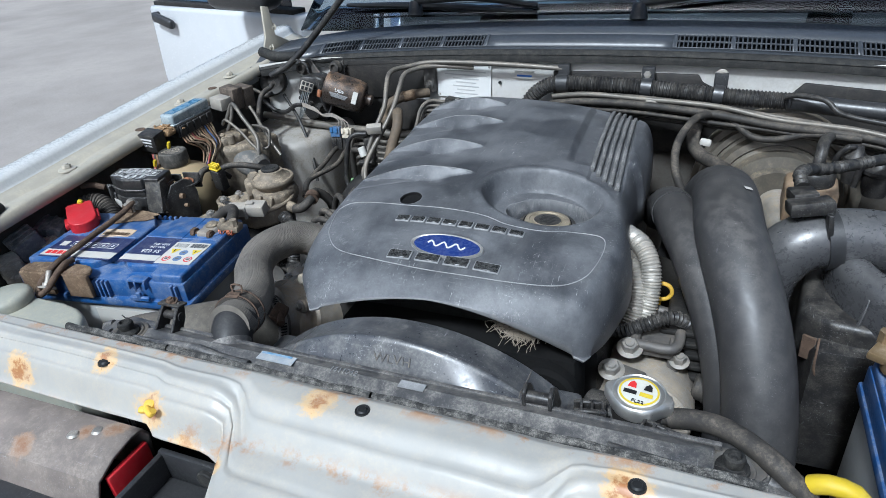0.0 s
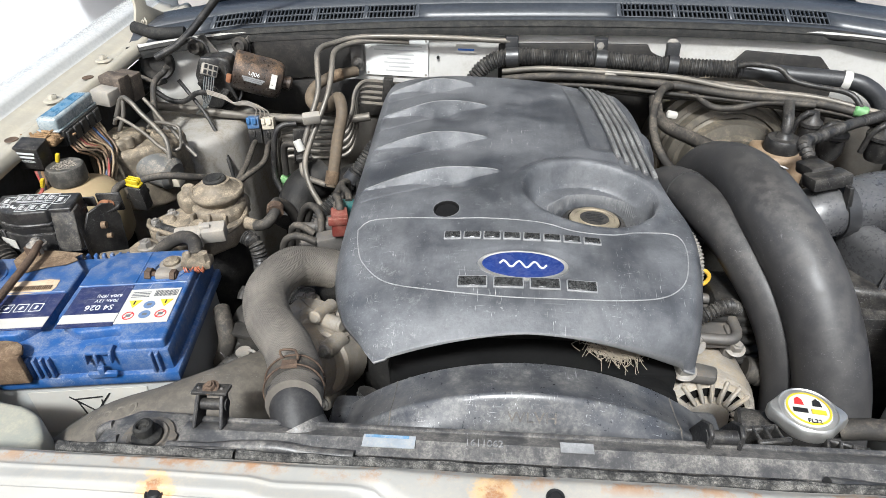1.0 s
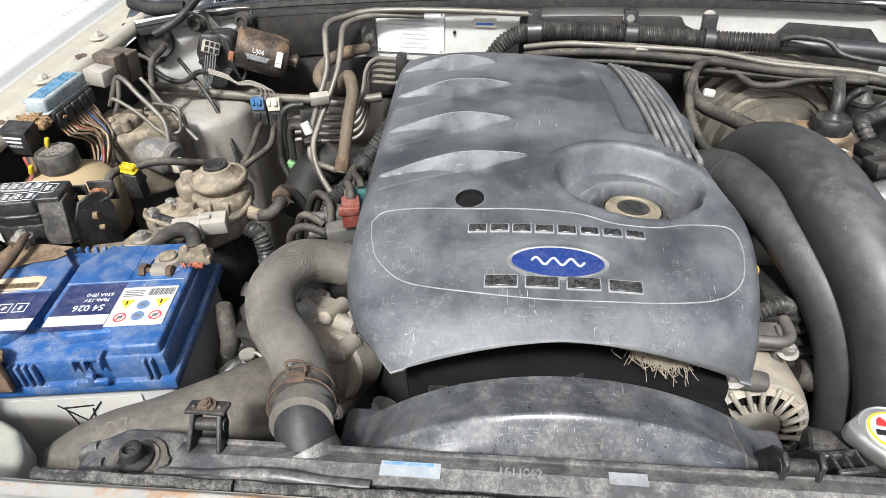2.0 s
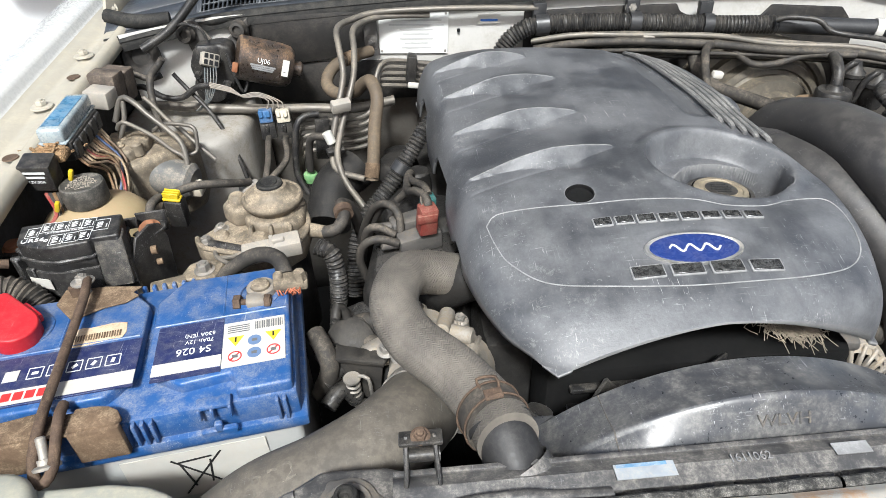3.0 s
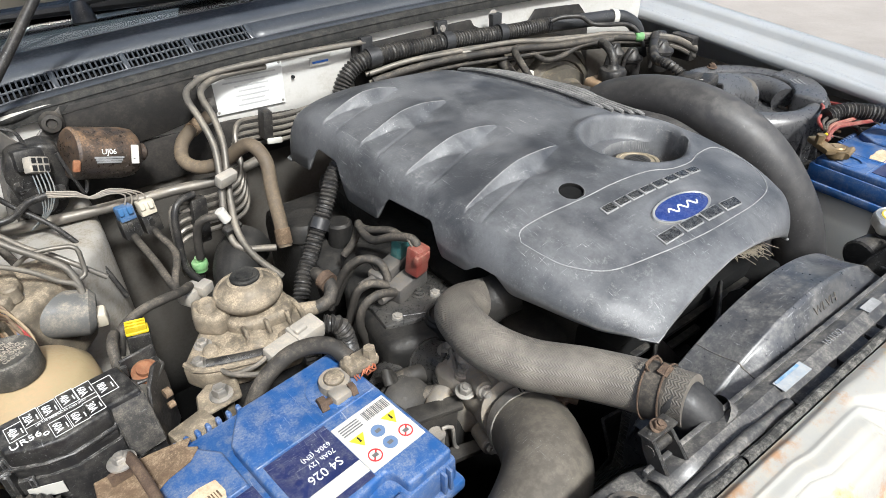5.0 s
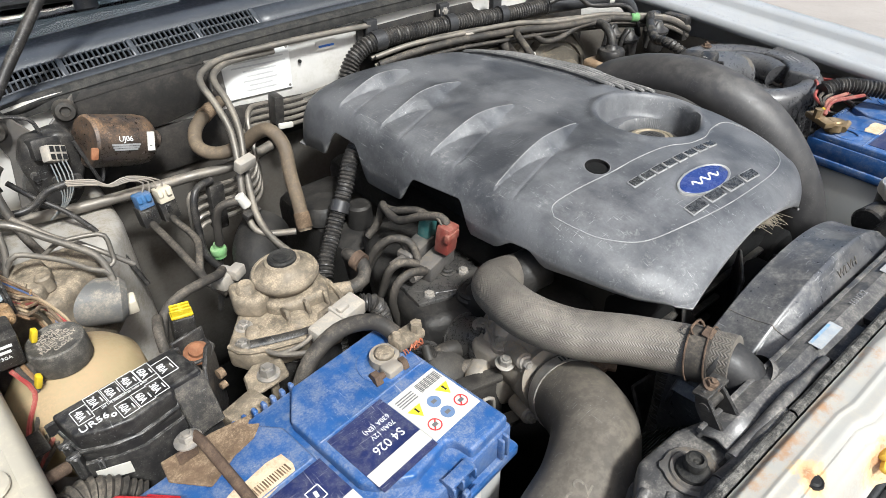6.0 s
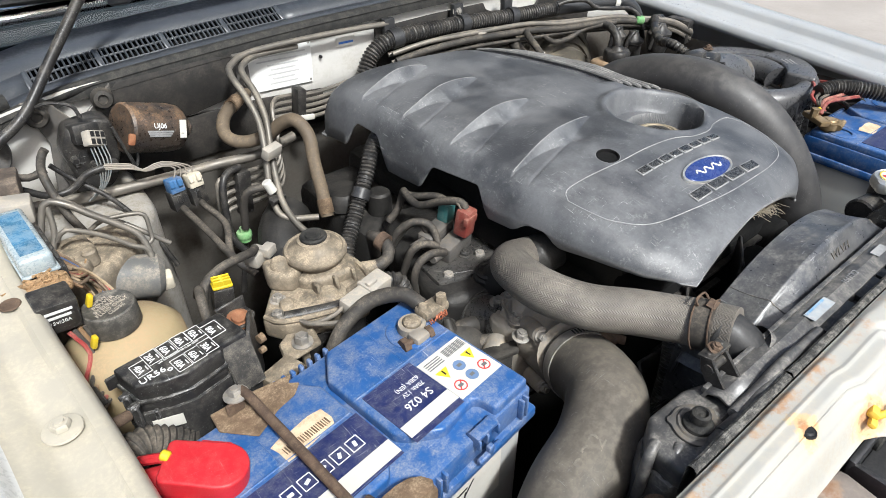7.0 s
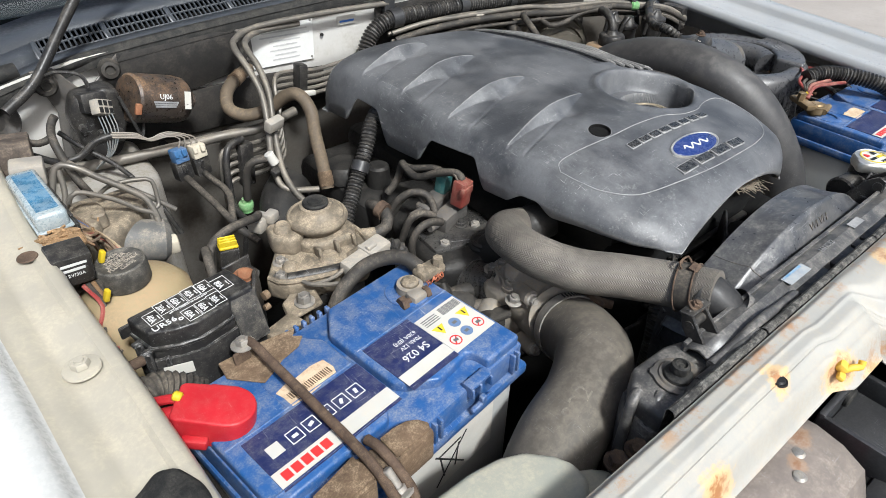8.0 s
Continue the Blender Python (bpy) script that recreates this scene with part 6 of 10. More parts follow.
air = thing("air_filter", "round black air filter housing with a swirled lid", "air filter", (0.42, 0.80, 0.75))
am = Matrix.Translation((0.420, 0.800, 0.0)) @ pose(0, 0, 0, 0, 4, 0)
bm = bm_new()
lathe(bm, [(0.116, 0.80), (0.121, 0.85), (0.121, 0.910), (0.0, 0.912)], Matrix.Translation((0.420, 0.800, 0.0)), 56)
part("drum", bm, M_FILTER, air)
bm = bm_new()
lathe(bm, [(0.122, 0.895), (0.1225, 0.922), (0.119, 0.935), (0.110, 0.942), (0.098, 0.943), (0.090, 0.938), (0.086, 0.925), (0.085, 0.905)], Matrix.Translation((0.420, 0.800, 0.0)), 64)
part("rim_ring", bm, M_FILTER, air)
bm = bm_new()
tube(bm, [(0.424 + 0.056 * math.cos(a), 0.800 + 0.058 * math.sin(a), 0.920 + 0.004 * math.cos(a)) for a in [radians(205 - 18 * k) for k in range(15)]], 0.0215, 24, 0.008)
part("swirl_duct", bm, M_FILTER, air)
bm = bm_new()
prism(bm, [(0.420 + 0.112 * math.cos(a), 0.800 + 0.112 * math.sin(a)) for a in [radians(-78 + 9 * k) for k in range(10)]] + [(0.420 + 0.066 * math.cos(a), 0.800 + 0.066 * math.sin(a)) for a in [radians(3 - 16 * k) for k in range(6)]], 0.910, 0.949, None, 0.005, 3)
pad = part("lid_pad", bm, M_FILTER, air)
for k in range(3):
    part("moulded_line", plate((0.026 - 0.004 * k, 0.0022), Matrix.Translation((0.490 - 0.004 * k, 0.752 + 0.006 * k, 0.9492)) @ pose(0, 0, 0, 0, 0, 58), 0.0004), M_EDGE, pad, "worn moulded line" if k == 0 else "")
bm = bm_new()
lathe(bm, [(0.0, 0.967), (0.012, 0.966), (0.022, 0.960), (0.029, 0.949), (0.0315, 0.935), (0.030, 0.90)], Matrix.Translation((0.388, 0.800, 0.0)), 36)
part("inlet_dome", bm, M_DUCT, air, "dusty grey dome")
bm = bm_new()
tube(bm, [(0.395, 0.798, 0.930), (0.365, 0.803, 0.945), (0.330, 0.804, 0.951), (0.295, 0.798, 0.950), (0.262, 0.790, 0.940), (0.240, 0.785, 0.905), (0.235, 0.78, 0.86)], 0.032, 28, 0.006)
part("outlet_pipe", bm, M_FILTER, air, "dusty grey outlet pipe")
bm = bm_new()
tube(bm, [(0.300, 0.799, 0.950), (0.286, 0.796, 0.948)], 0.0345, 28, 0.004)
part("pipe_collar", bm, M_BLACK_CLEAN, air, "black clamp collar")
for k in range(12):
    a = radians(-140 + 17 * k)
    bm = bm_new()
    gm = Matrix.Translation((0.420 + 0.119 * math.cos(a), 0.800 + 0.119 * math.sin(a), 0.0)) @ pose(0, 0, 0, 90, 0, math.degrees(a))
    prism(bm, [(-0.004, 0.925), (0.003, 0.925), (0.013, 0.862), (-0.004, 0.862)], -0.002, 0.002, gm, 0.0008, 1)
    part("gusset", bm, M_FILTER, air)
bm = bm_new()
tube(bm, [(0.420 + 0.126 * math.cos(a), 0.800 + 0.126 * math.sin(a), 0.858) for a in [2 * math.pi * k / 36 for k in range(37)]], 0.006, 10, 0.02)
part("clamp_ring", bm, M_BLACK, air)
bm = bm_new()
span(bm, 0.285, 0.53, 0.695, 0.93, 0.70, 0.872, 0.012)
part("lower_box", bm, M_BLACK, air)
bm = bm_new()
prism(bm, [(0.272, 0.735), (0.300, 0.715), (0.48, 0.690), (0.53, 0.72), (0.53, 0.88), (0.29, 0.88)], 0.835, 0.895, None, 0.010, 3)
part("side_box", bm, M_BLACK, air)
bm = bm_new()
tube(bm, [(0.292, 0.712, 0.875), (0.290, 0.700, 0.868), (0.291, 0.697, 0.845), (0.298, 0.699, 0.832), (0.305, 0.697, 0.842), (0.300, 0.698, 0.862)], 0.0013, 6, 0.004)
box(bm, (0.014, 0.003, 0.03), Matrix.Translation((0.283, 0.712, 0.862)) @ pose(0, 0, 0, 0, 0, -25), 0.001, 1)
part("wire_clip", bm, M_RUSTY, air, "rust-brown spring clip")
bm = bm_new()
hexbolt(bm, (0.456, 0.893, 0.943), (0, 0, 1), 0.006, 0.006)
part("lid_bolt", bm, M_RUSTY, air)
sens = thing("air_flow_sensor", "black air flow sensor plugged on the outlet pipe", "sensor", (0.27, 0.795, 0.975))
bm = bm_new()
box(bm, (0.045, 0.026, 0.016), Matrix.Translation((0.268, 0.790, 0.990)) @ pose(0, 0, 0, -8, -6, 12), 0.004)
box(bm, (0.026, 0.032, 0.014), Matrix.Translation((0.262, 0.812, 0.992)) @ pose(0, 0, 0, -8, -6, 12), 0.003)
box(bm, (0.006, 0.01, 0.03), Matrix.Translation((0.288, 0.774, 0.975)) @ pose(0, 0, 0, -8, -6, 12), 0.002)
part("body", bm, M_BLACK, sens)
bm = bm_new()
tube(bm, [(0.262, 0.825, 0.996), (0.260, 0.845, 1.003), (0.272, 0.868, 1.000), (0.30, 0.90, 0.99), (0.36, 0.95, 0.985), (0.43, 1.0, 0.98)], 0.0075, 10, 0.003, radius=ribbed(0.007, 0.006, 0.001))
part("lead", bm, M_BLACK, sens)

# ---- fuse box ----
FB = Matrix.Translation((-0.595, 0.695, 0.9955)) @ pose(0, 0, 0, 0, 0, 8.5)
M_FUSE = surface("worn_black_fuse_box_plastic", (0.0085, 0.0085, 0.0095), 0.33, dust=0.26, dust_colour=(0.20, 0.185, 0.16), vary=0.2, scale=120, up=0.7, spec=0.35, scuff=0.45, wear_glint=0.7)
M_FUSE_DUSTY = surface("dust_filmed_fuse_box_plastic", (0.016, 0.016, 0.016), 0.5, dust=0.5, dust_colour=(0.13, 0.115, 0.095), vary=0.3, scale=140, up=0.1, scuff=0.3, wear_glint=0.7)
fuse = thing("fuse_box", "glossy black main fuse box with white printed ratings", "fuse box", (-0.595, 0.695, 0.90))
TOP_EDGE = [(-0.0440, 0.0205), (0.0430, 0.0185), (0.0455, -0.0170), (0.0225, -0.0165), (0.0212, -0.0215), (-0.0085, -0.0235), (-0.0240, -0.0185), (-0.0410, -0.0075)]


def spread_edge(d):
    return [(x + d * (1 if x > 0.03 else -1 if x < -0.03 else 0.3), y + d * (0.3 if y > 0 else -1)) for x, y in TOP_EDGE]


bm = bm_new()
prism(bm, TOP_EDGE, -0.016, 0.0, FB, 0.0022, 3)
prism(bm, spread_edge(0.0016), -0.0185, -0.0150, FB, 0.0008, 1)
fuse_lid = part("lid", bm, M_FUSE, fuse)
bm = bm_new()
prism(bm, [(0.0195, -0.0290), (0.0195, 0.0), (0.0465, 0.004), (0.0480, -0.0215)], -0.052, -0.049, FB, 0.0008, 1)
prism(bm, [(0.0, -0.004), (-0.0165, -0.004), (-0.0290, -0.048), (0.0, -0.048)], 0.0225, 0.0468, FB @ pose(0, 0, 0, 90, 0, 90), 0.0012, 1)
part("sloping_end", bm, M_FUSE_DUSTY, fuse, "dust-filmed sloping end panel")
bm = bm_new()
prism(bm, spread_edge(0.0), -0.028, -0.0180, FB, 0.001, 1)
prism(bm, spread_edge(0.0022), -0.150, -0.0270, FB, 0.0015, 2)
for q, (x, y) in enumerate(((-0.0455, -0.008), (-0.0450, 0.006))):
    clip = bm_new()
    box(clip, (0.006, 0.009, 0.030), FB @ Matrix.Translation((x, y, -0.030)) @ pose(0, 0, 0, 0, 0, -30), 0.0012, 1)
    box(clip, (0.009, 0.004, 0.004), FB @ Matrix.Translation((x - 0.001, y, -0.016)), 0.0008, 1)
    part("lid_clip", clip, M_FUSE, fuse)
part("base", bm, M_FUSE, fuse)
bm = bm_new()
box(bm, (0.004, 0.004, 0.022), FB @ Matrix.Translation((-0.0350, -0.0145, -0.035)) @ pose(0, 0, 0, 0, 0, -27), 0.0008, 1)
part("lid_clip", bm, M_FUSE, fuse)
bm = bm_new()
prism(bm, [(-0.026, -0.080), (0.016, -0.080), (0.020, -0.030), (0.016, -0.012), (0.004, -0.006), (-0.014, -0.010), (-0.026, -0.030)], -0.0015, 0.0015, Matrix.Translation((-0.536, 0.712, 0.990)) @ pose(0, 0, 0, 90, 0, 62), 0.0008, 1)
prism(bm, [(-0.553, 0.718), (-0.532, 0.716), (-0.524, 0.728), (-0.527, 0.740), (-0.545, 0.738)], 0.969, 0.972, None, 0.0008, 1)
prism(bm, [(-0.553, 0.736), (-0.527, 0.740), (-0.526, 0.743), (-0.554, 0.739)], 0.960, 0.983, None, 0.0008, 1)
box(bm, (0.10, 0.003, 0.012), FB @ Matrix.Translation((0.0, 0.028, -0.018)), 0.001, 1)
box(bm, (0.030, 0.024, 0.003), Matrix.Translation((-0.668, 0.732, 0.955)) @ pose(0, 0, 0, 0, 0, 8), 0.001, 1)
fuse_bracket = part("bracket", bm, M_BLACK, fuse, "dusty black bracket")
for x, y, z in ((-0.539, 0.727, 0.971), (-0.675, 0.733, 0.956)):
    bm = bm_new()
    lathe(bm, [(0, 0), (0.0105, 0), (0.0105, 0.002), (0.0065, 0.004), (0.006, 0.007), (0, 0.0075)], Matrix.Translation((x, y, z)) @ pose(0, 0, 0, 18, 0, 0), 20)
    part("fixing_bolt", bm, M_RUST_RED, fuse_bracket, "rust-red bolt")
for y, z, r in ((0.704, 0.962, 0.0042), (0.707, 0.946, 0.0030)):
    bm = bm_new()
    rod(bm, (-0.5340, y, z), (-0.5290, y + 0.0012, z), r, None, 14)
    part("bracket_hole", bm, M_RUST_PLATE, fuse_bracket, "rust-rimmed hole")
part("pale_tag", plate((0.0215, 0.0110), FB @ Matrix.Translation((-0.0305, -0.0187, -0.0385)) @ pose(0, 0, 0, 0, 0, -27) @ pose(0, 0, 0, 90, 0, 0)), M_LABEL, fuse, "pale paper tag")


def rating(x, y, w, h, text):
    """One printed box; its words read across the lid, towards the battery."""
    m = FB @ Matrix.Translation((x, y, 0.0003)) @ pose(0, 0, 0, 0, 0, -90)
    bm = bm_new()
    for q, (a, b) in enumerate(((h, w), (w, h), (h, w), (w, h))):
        box(bm, (a, 0.00042, 0.0003), m @ pose(0, 0, 0, 0, 0, 90 * q) @ Matrix.Translation((0, b / 2, 0)), 0)
    box(bm, (h * 0.34, 0.0008, 0.0003), m @ Matrix.Translation((h * 0.12, w * 0.34, 0)), 0)
    part("rating_box", bm, M_INK_WHITE, fuse_lid)
    lettering(text, 0.0070, m @ Matrix.Translation((0, -w * 0.15, 0)) @ Matrix.Diagonal((0.86, 1.08, 1, 1)), M_INK_WHITE, fuse_lid, "rating", 0.0002, 1.0)


for x, y, text in ((-0.0296, 0.0050, "40A"), (-0.0186, 0.0103, "20A"), (-0.0068, 0.0096, "60A"), (0.0052, 0.0106, "40A"), (0.0166, 0.0095, "60A"), (-0.0066, -0.0115, "60A"), (0.0052, -0.0112, "60A"), (0.0160, -0.0100, "30A")):
    rating(x, y, 0.0108, 0.0150, text)
rating(0.0284, 0.0030, 0.0130, 0.0170, "80A")
lettering("USE THE DESIGNATED FUSES ONLY", 0.0023, FB @ Matrix.Translation((-0.002, 0.0006, 0.0003)), M_INK_WHITE, fuse_lid, "caption", 0.0002, 0.90)
lettering("UR56", 0.0074, FB @ Matrix.Translation((-0.0270, -0.0078, 0.0003)), M_INK_WHITE, fuse_lid, "caption", 0.0003, 1.15)
bm = bm_new()
lathe(bm, [(0.0010, 0), (0.0010, 0.0004), (0.0019, 0.0004), (0.0019, 0)], FB @ Matrix.Translation((-0.0152, -0.0112, 0.0003)), 16)
part("print_ring", bm, M_INK_WHITE, fuse_lid)

# ---- power steering reservoir ----
M_CAP_DUSTY = surface("dust_greyed_cap_plastic", (0.035, 0.034, 0.032), 0.5, dust=0.7, dust_colour=(0.17, 0.155, 0.13), vary=0.3, scale=140, up=0.5)
M_CAP_WORD = surface("dusty_raised_lettering", (0.22, 0.20, 0.17), 0.6, dust=0.8, dust_colour=(0.36, 0.31, 0.25), vary=0.2, scale=200)
res = thing("steering_reservoir", "yellowed dusty fluid reservoir with a black ribbed cap", "fluid reservoir", (-0.62, 0.80, 0.88))
rm = Matrix.Translation((-0.622, 0.794, 0.0)) @ pose(0, 0, 0, 0, 0, 20)
bm = bm_new()
lathe(bm, [(0.0, 0.88), (0.046, 0.88), (0.052, 0.892), (0.053, 0.925), (0.051, 0.945), (0.042, 0.957), (0.028, 0.964), (0.021, 0.967), (0.021, 0.974), (0, 0.974)], rm @ Matrix.Diagonal((1.06, 0.92, 1, 1)), 48)
part("bottle", bm, M_RESERVOIR, res)
bm = bm_new()
lathe(bm, [(0.0, 0.968), (0.0210, 0.968), (0.0220, 0.970), (0.0217, 0.9865), (0.0209, 0.9895), (0.0195, 0.9905), (0.0185, 0.9898), (0, 0.9898)], Matrix.Translation((-0.6215, 0.793, 0.0)), 120, lambda k, r, h: 1.0 - (0.030 if k % 3 == 0 and r > 0.0242 else 0.0))
res_cap = part("cap", bm, M_CAP_DUSTY, res, "black ribbed cap with raised words")
for j, (word, size) in enumerate((("OPEN", 0.0062), ("POWER", 0.0072), ("STEERING", 0.0072), ("FLUID ONLY", 0.0066), ("CLOSE", 0.0062))):
    lettering(word, size * 0.82, Matrix.Translation((-0.6215, 0.793, 0.9899)) @ pose(0, 0, 0, 0, 0, 24) @ Matrix.Translation((0, 0.0106 - 0.0053 * j, 0)), M_CAP_WORD, res_cap, "raised_word", 0.0006, 1.0)

# ---- fuel filter ----
ff = thing("fuel_filter", "sand-coloured dusty fuel filter head with a priming button", "fuel filter", (-0.44, 0.77, 0.82))
bm = bm_new()
lathe(bm, [(0.0, 0.935), (0.0235, 0.935), (0.0238, 0.949), (0.0255, 0.954), (0.0300, 0.957), (0.0318, 0.960), (0.0320, 0.963), (0.0305, 0.9655), (0.0285, 0.9660), (0.0275, 0.9652), (0.0215, 0.9690), (0.0175, 0.9725), (0.0165, 0.976), (0.013, 0.977), (0, 0.977)], Matrix.Translation((-0.432, 0.786, 0)), 48)
part("pump_dome", bm, M_ALU_TAN, ff, "dished sandy dome")
bm = bm_new()
prism(bm, [(-0.468, 0.806), (-0.462, 0.768), (-0.448, 0.754), (-0.410, 0.750), (-0.399, 0.766), (-0.400, 0.802), (-0.415, 0.815), (-0.455, 0.816)], 0.930, 0.9500, None, 0.006, 3)
for q in (-0.452, -0.432, -0.412):
    box(bm, (0.004, 0.014, 0.016), Matrix.Translation((q, 0.752, 0.941)) @ pose(0, 0, 0, -20, 0, 0), 0.0015, 1)
part("head_block", bm, M_ALU_TAN, ff, "ribbed sandy casting")
bm = bm_new()
lathe(bm, [(0.0135, 0.974), (0.0135, 0.979), (0.012, 0.9805), (0.008, 0.9795), (0.0075, 0.981), (0, 0.981)], Matrix.Translation((-0.432, 0.786, 0)), 32)
part("primer_button", bm, M_SEAL, ff, "black rubber priming button")
bm = bm_new()
prism(bm, [(-0.512, 0.752), (-0.500, 0.732), (-0.455, 0.716), (-0.420, 0.712), (-0.398, 0.735), (-0.394, 0.775), (-0.410, 0.806), (-0.450, 0.815), (-0.476, 0.800)], 0.915, 0.938, None, 0.005, 3)
tube(bm, [(-0.508, 0.752, 0.939), (-0.498, 0.735, 0.939), (-0.455, 0.719, 0.939), (-0.422, 0.715, 0.939), (-0.401, 0.737, 0.939), (-0.397, 0.775, 0.939), (-0.412, 0.803, 0.939)], 0.0028, 8, 0.006)
prism(bm, [(-0.480, 0.812), (-0.455, 0.806), (-0.452, 0.775), (-0.470, 0.768), (-0.487, 0.785)], 0.935, 0.958, None, 0.006, 3)
part("head", bm, M_ALU_TAN, ff)
for p0, p1, r0, r1 in (((-0.400, 0.765, 0.932), (-0.378, 0.757, 0.932), 0.008, 0.007), ((-0.470, 0.79, 0.955), (-0.470, 0.79, 0.966), 0.010, 0.008), ((-0.445, 0.745, 0.935), (-0.445, 0.745, 0.943), 0.012, 0.009), ((-0.425, 0.735, 0.93), (-0.408, 0.728, 0.943), 0.010, 0.008), ((-0.484, 0.755, 0.930), (-0.484, 0.755, 0.943), 0.009, 0.007), ((-0.408, 0.790, 0.930), (-0.408, 0.790, 0.952), 0.010, 0.008)):
    bm = bm_new()
    rod(bm, p0, p1, r0, r1, 18, 0.002)
    part("port", bm, M_ALU_TAN, ff)
for x, y in ((-0.498, 0.747), (-0.487, 0.768), (-0.414, 0.722)):
    bm = bm_new()
    hexbolt(bm, (x, y, 0.937), (0, 0, 1), 0.0055, 0.006, 0.008)
    part("head_bolt", bm, M_STEEL, ff)
bm = bm_new()
rod(bm, (-0.445, 0.765, 0.80), (-0.445, 0.765, 0.917), 0.044, None, 40, 0.006)
part("canister", bm, M_BLACK, ff, "black filter canister")
bm = bm_new()
tube(bm, [(-0.493, 0.742, 0.936), (-0.455, 0.727, 0.936), (-0.430, 0.716, 0.940)], 0.0062, 12, 0.006)
part("lever", bm, M_BLACK, ff)
conn = thing("sensor_connector", "pale grey two-part wiring connector on the fuel filter", "connector", (-0.425, 0.708, 0.945))
qm = Matrix.Translation((-0.425, 0.708, 0.950)) @ pose(0, 0, 0, 8, 0, 14)
bm = bm_new()
box(bm, (0.030, 0.018, 0.015), qm @ Matrix.Translation((-0.012, 0, 0)), 0.0025)
box(bm, (0.026, 0.020, 0.017), qm @ Matrix.Translation((0.016, 0.001, 0.001)), 0.0025)
box(bm, (0.012, 0.006, 0.006), qm @ Matrix.Translation((0.008, 0, 0.010)), 0.0015)
box(bm, (0.004, 0.022, 0.019), qm @ Matrix.Translation((0.002, 0, 0)), 0.0012)
part("shell", bm, M_PLUG_GREY, conn)
bm = bm_new()
for q in (-0.004, 0.004):
    tube(bm, [qm @ Vector((-0.026, q, 0)), qm @ Vector((-0.036, q * 1.4, -0.004)), (-0.480, 0.715, 0.94), (-0.487, 0.735, 0.938)], 0.0022, 8, 0.006)
part("lead", bm, M_TUBE, conn)

# ---- wiper motor ----
wm = thing("wiper_motor", "black wiper motor with rusty top on the bulkhead", "wiper motor", (-0.48, 1.12, 0.94))
bm = bm_new()
a0, a1 = Vector((-0.513, 1.092, 1.008)), Vector((-0.441, 1.110, 0.980))
ax = (a1 - a0).normalized()
lathe(bm, [(0, 0), (0.028, 0), (0.0305, 0.003), (0.0305, 0.058), (0.0285, 0.070), (0.024, 0.075), (0.010, 0.077), (0.011, 0.088), (0.008, 0.091), (0, 0.091)], along(a0, a1), 40)
can = part("can", bm, M_WIPER_MOTOR, wm)
bm = bm_new()
prism(bm, [(-0.050, -0.040), (-0.004, -0.040), (0.006, -0.02), (0.006, 0.024), (-0.008, 0.030), (-0.044, 0.026), (-0.056, 0.0)], 0, 0.034, Matrix.Translation((-0.526, 1.128, 0.996)) @ pose(0, 0, 0, 90), 0.006, 3)
lathe(bm, [(0, 0), (0.030, 0), (0.032, 0.006), (0.030, 0.016), (0.018, 0.020), (0.016, 0.030), (0, 0.030)], Matrix.Translation((-0.556, 1.125, 0.958)) @ pose(0, 0, 0, 90), 28)
box(bm, (0.032, 0.020, 0.024), Matrix.Translation((-0.552, 1.098, 1.012)) @ pose(0, 0, 0, -10, 8, 14), 0.004)
box(bm, (0.012, 0.030, 0.012), Matrix.Translation((-0.535, 1.096, 0.968)) @ pose(0, 0, 0, 10, 20, 0), 0.003)
for q in range(3):
    rod(bm, (-0.572 + 0.018 * q, 1.096, 0.985 - 0.012 * q), (-0.572 + 0.018 * q, 1.086, 0.985 - 0.012 * q), 0.005, 0.004, 6)
part("gearbox", bm, M_BLACK, wm)
for x, y, z in ((-0.514, 1.138, 1.030), (-0.588, 1.136, 1.028), (-0.575, 1.130, 0.925)):
    bm = bm_new()
    lathe(bm, [(0, 0), (0.013, 0), (0.0135, 0.004), (0.0105, 0.008), (0.0105, 0.012), (0.006, 0.013), (0.005, 0.009), (0, 0.009)], along((x, y + 0.004, z), (x - 0.002, y - 0.02, z + 0.004)), 24)
    part("rubber_mount", bm, M_RUBBER, wm)
bm = bm_new()
prism(bm, [(-0.600, 1.045), (-0.575, 1.045), (-0.548, 1.005), (-0.500, 1.045), (-0.505, 0.99), (-0.555, 0.985), (-0.57, 0.91), (-0.60, 0.91), (-0.585, 0.99)], 0, 0.004, Matrix.Translation((0, 1.148, 0)) @ pose(0, 0, 0, 90), 0.001, 1)
part("mount_plate", bm, M_ALU_GREY, wm)
fm = along(a0, a1)


def on_can(s, deg, lift=0.0):
    """A pose on the motor's can: s along it, deg round it, text along the axis."""
    e = ax
    up = Vector((0, 0, 1))
    outv = (Matrix.Rotation(radians(deg), 3, e) @ (up - e * up.dot(e)).normalized())
    yv = outv.cross(e)
    p = a0 + e * s + outv * (0.0305 + lift)
    return Matrix(((e.x, yv.x, outv.x, p.x), (e.y, yv.y, outv.y, p.y), (e.z, yv.z, outv.z, p.z), (0, 0, 0, 1)))


lettering("UJ06", 0.0088, on_can(0.032, 72, 0.0008), M_INK_WHITE, can)
bm = bm_new()
box(bm, (0.008, 0.006, 0.014), Matrix.Translation(a0 + ax * 0.002 + Vector((0, -0.030, -0.004))) @ pose(0, 0, 0, 0, 20, 0), 0.002)
part("can_clip", bm, M_RUST_RED, wm, "rust-red clip")
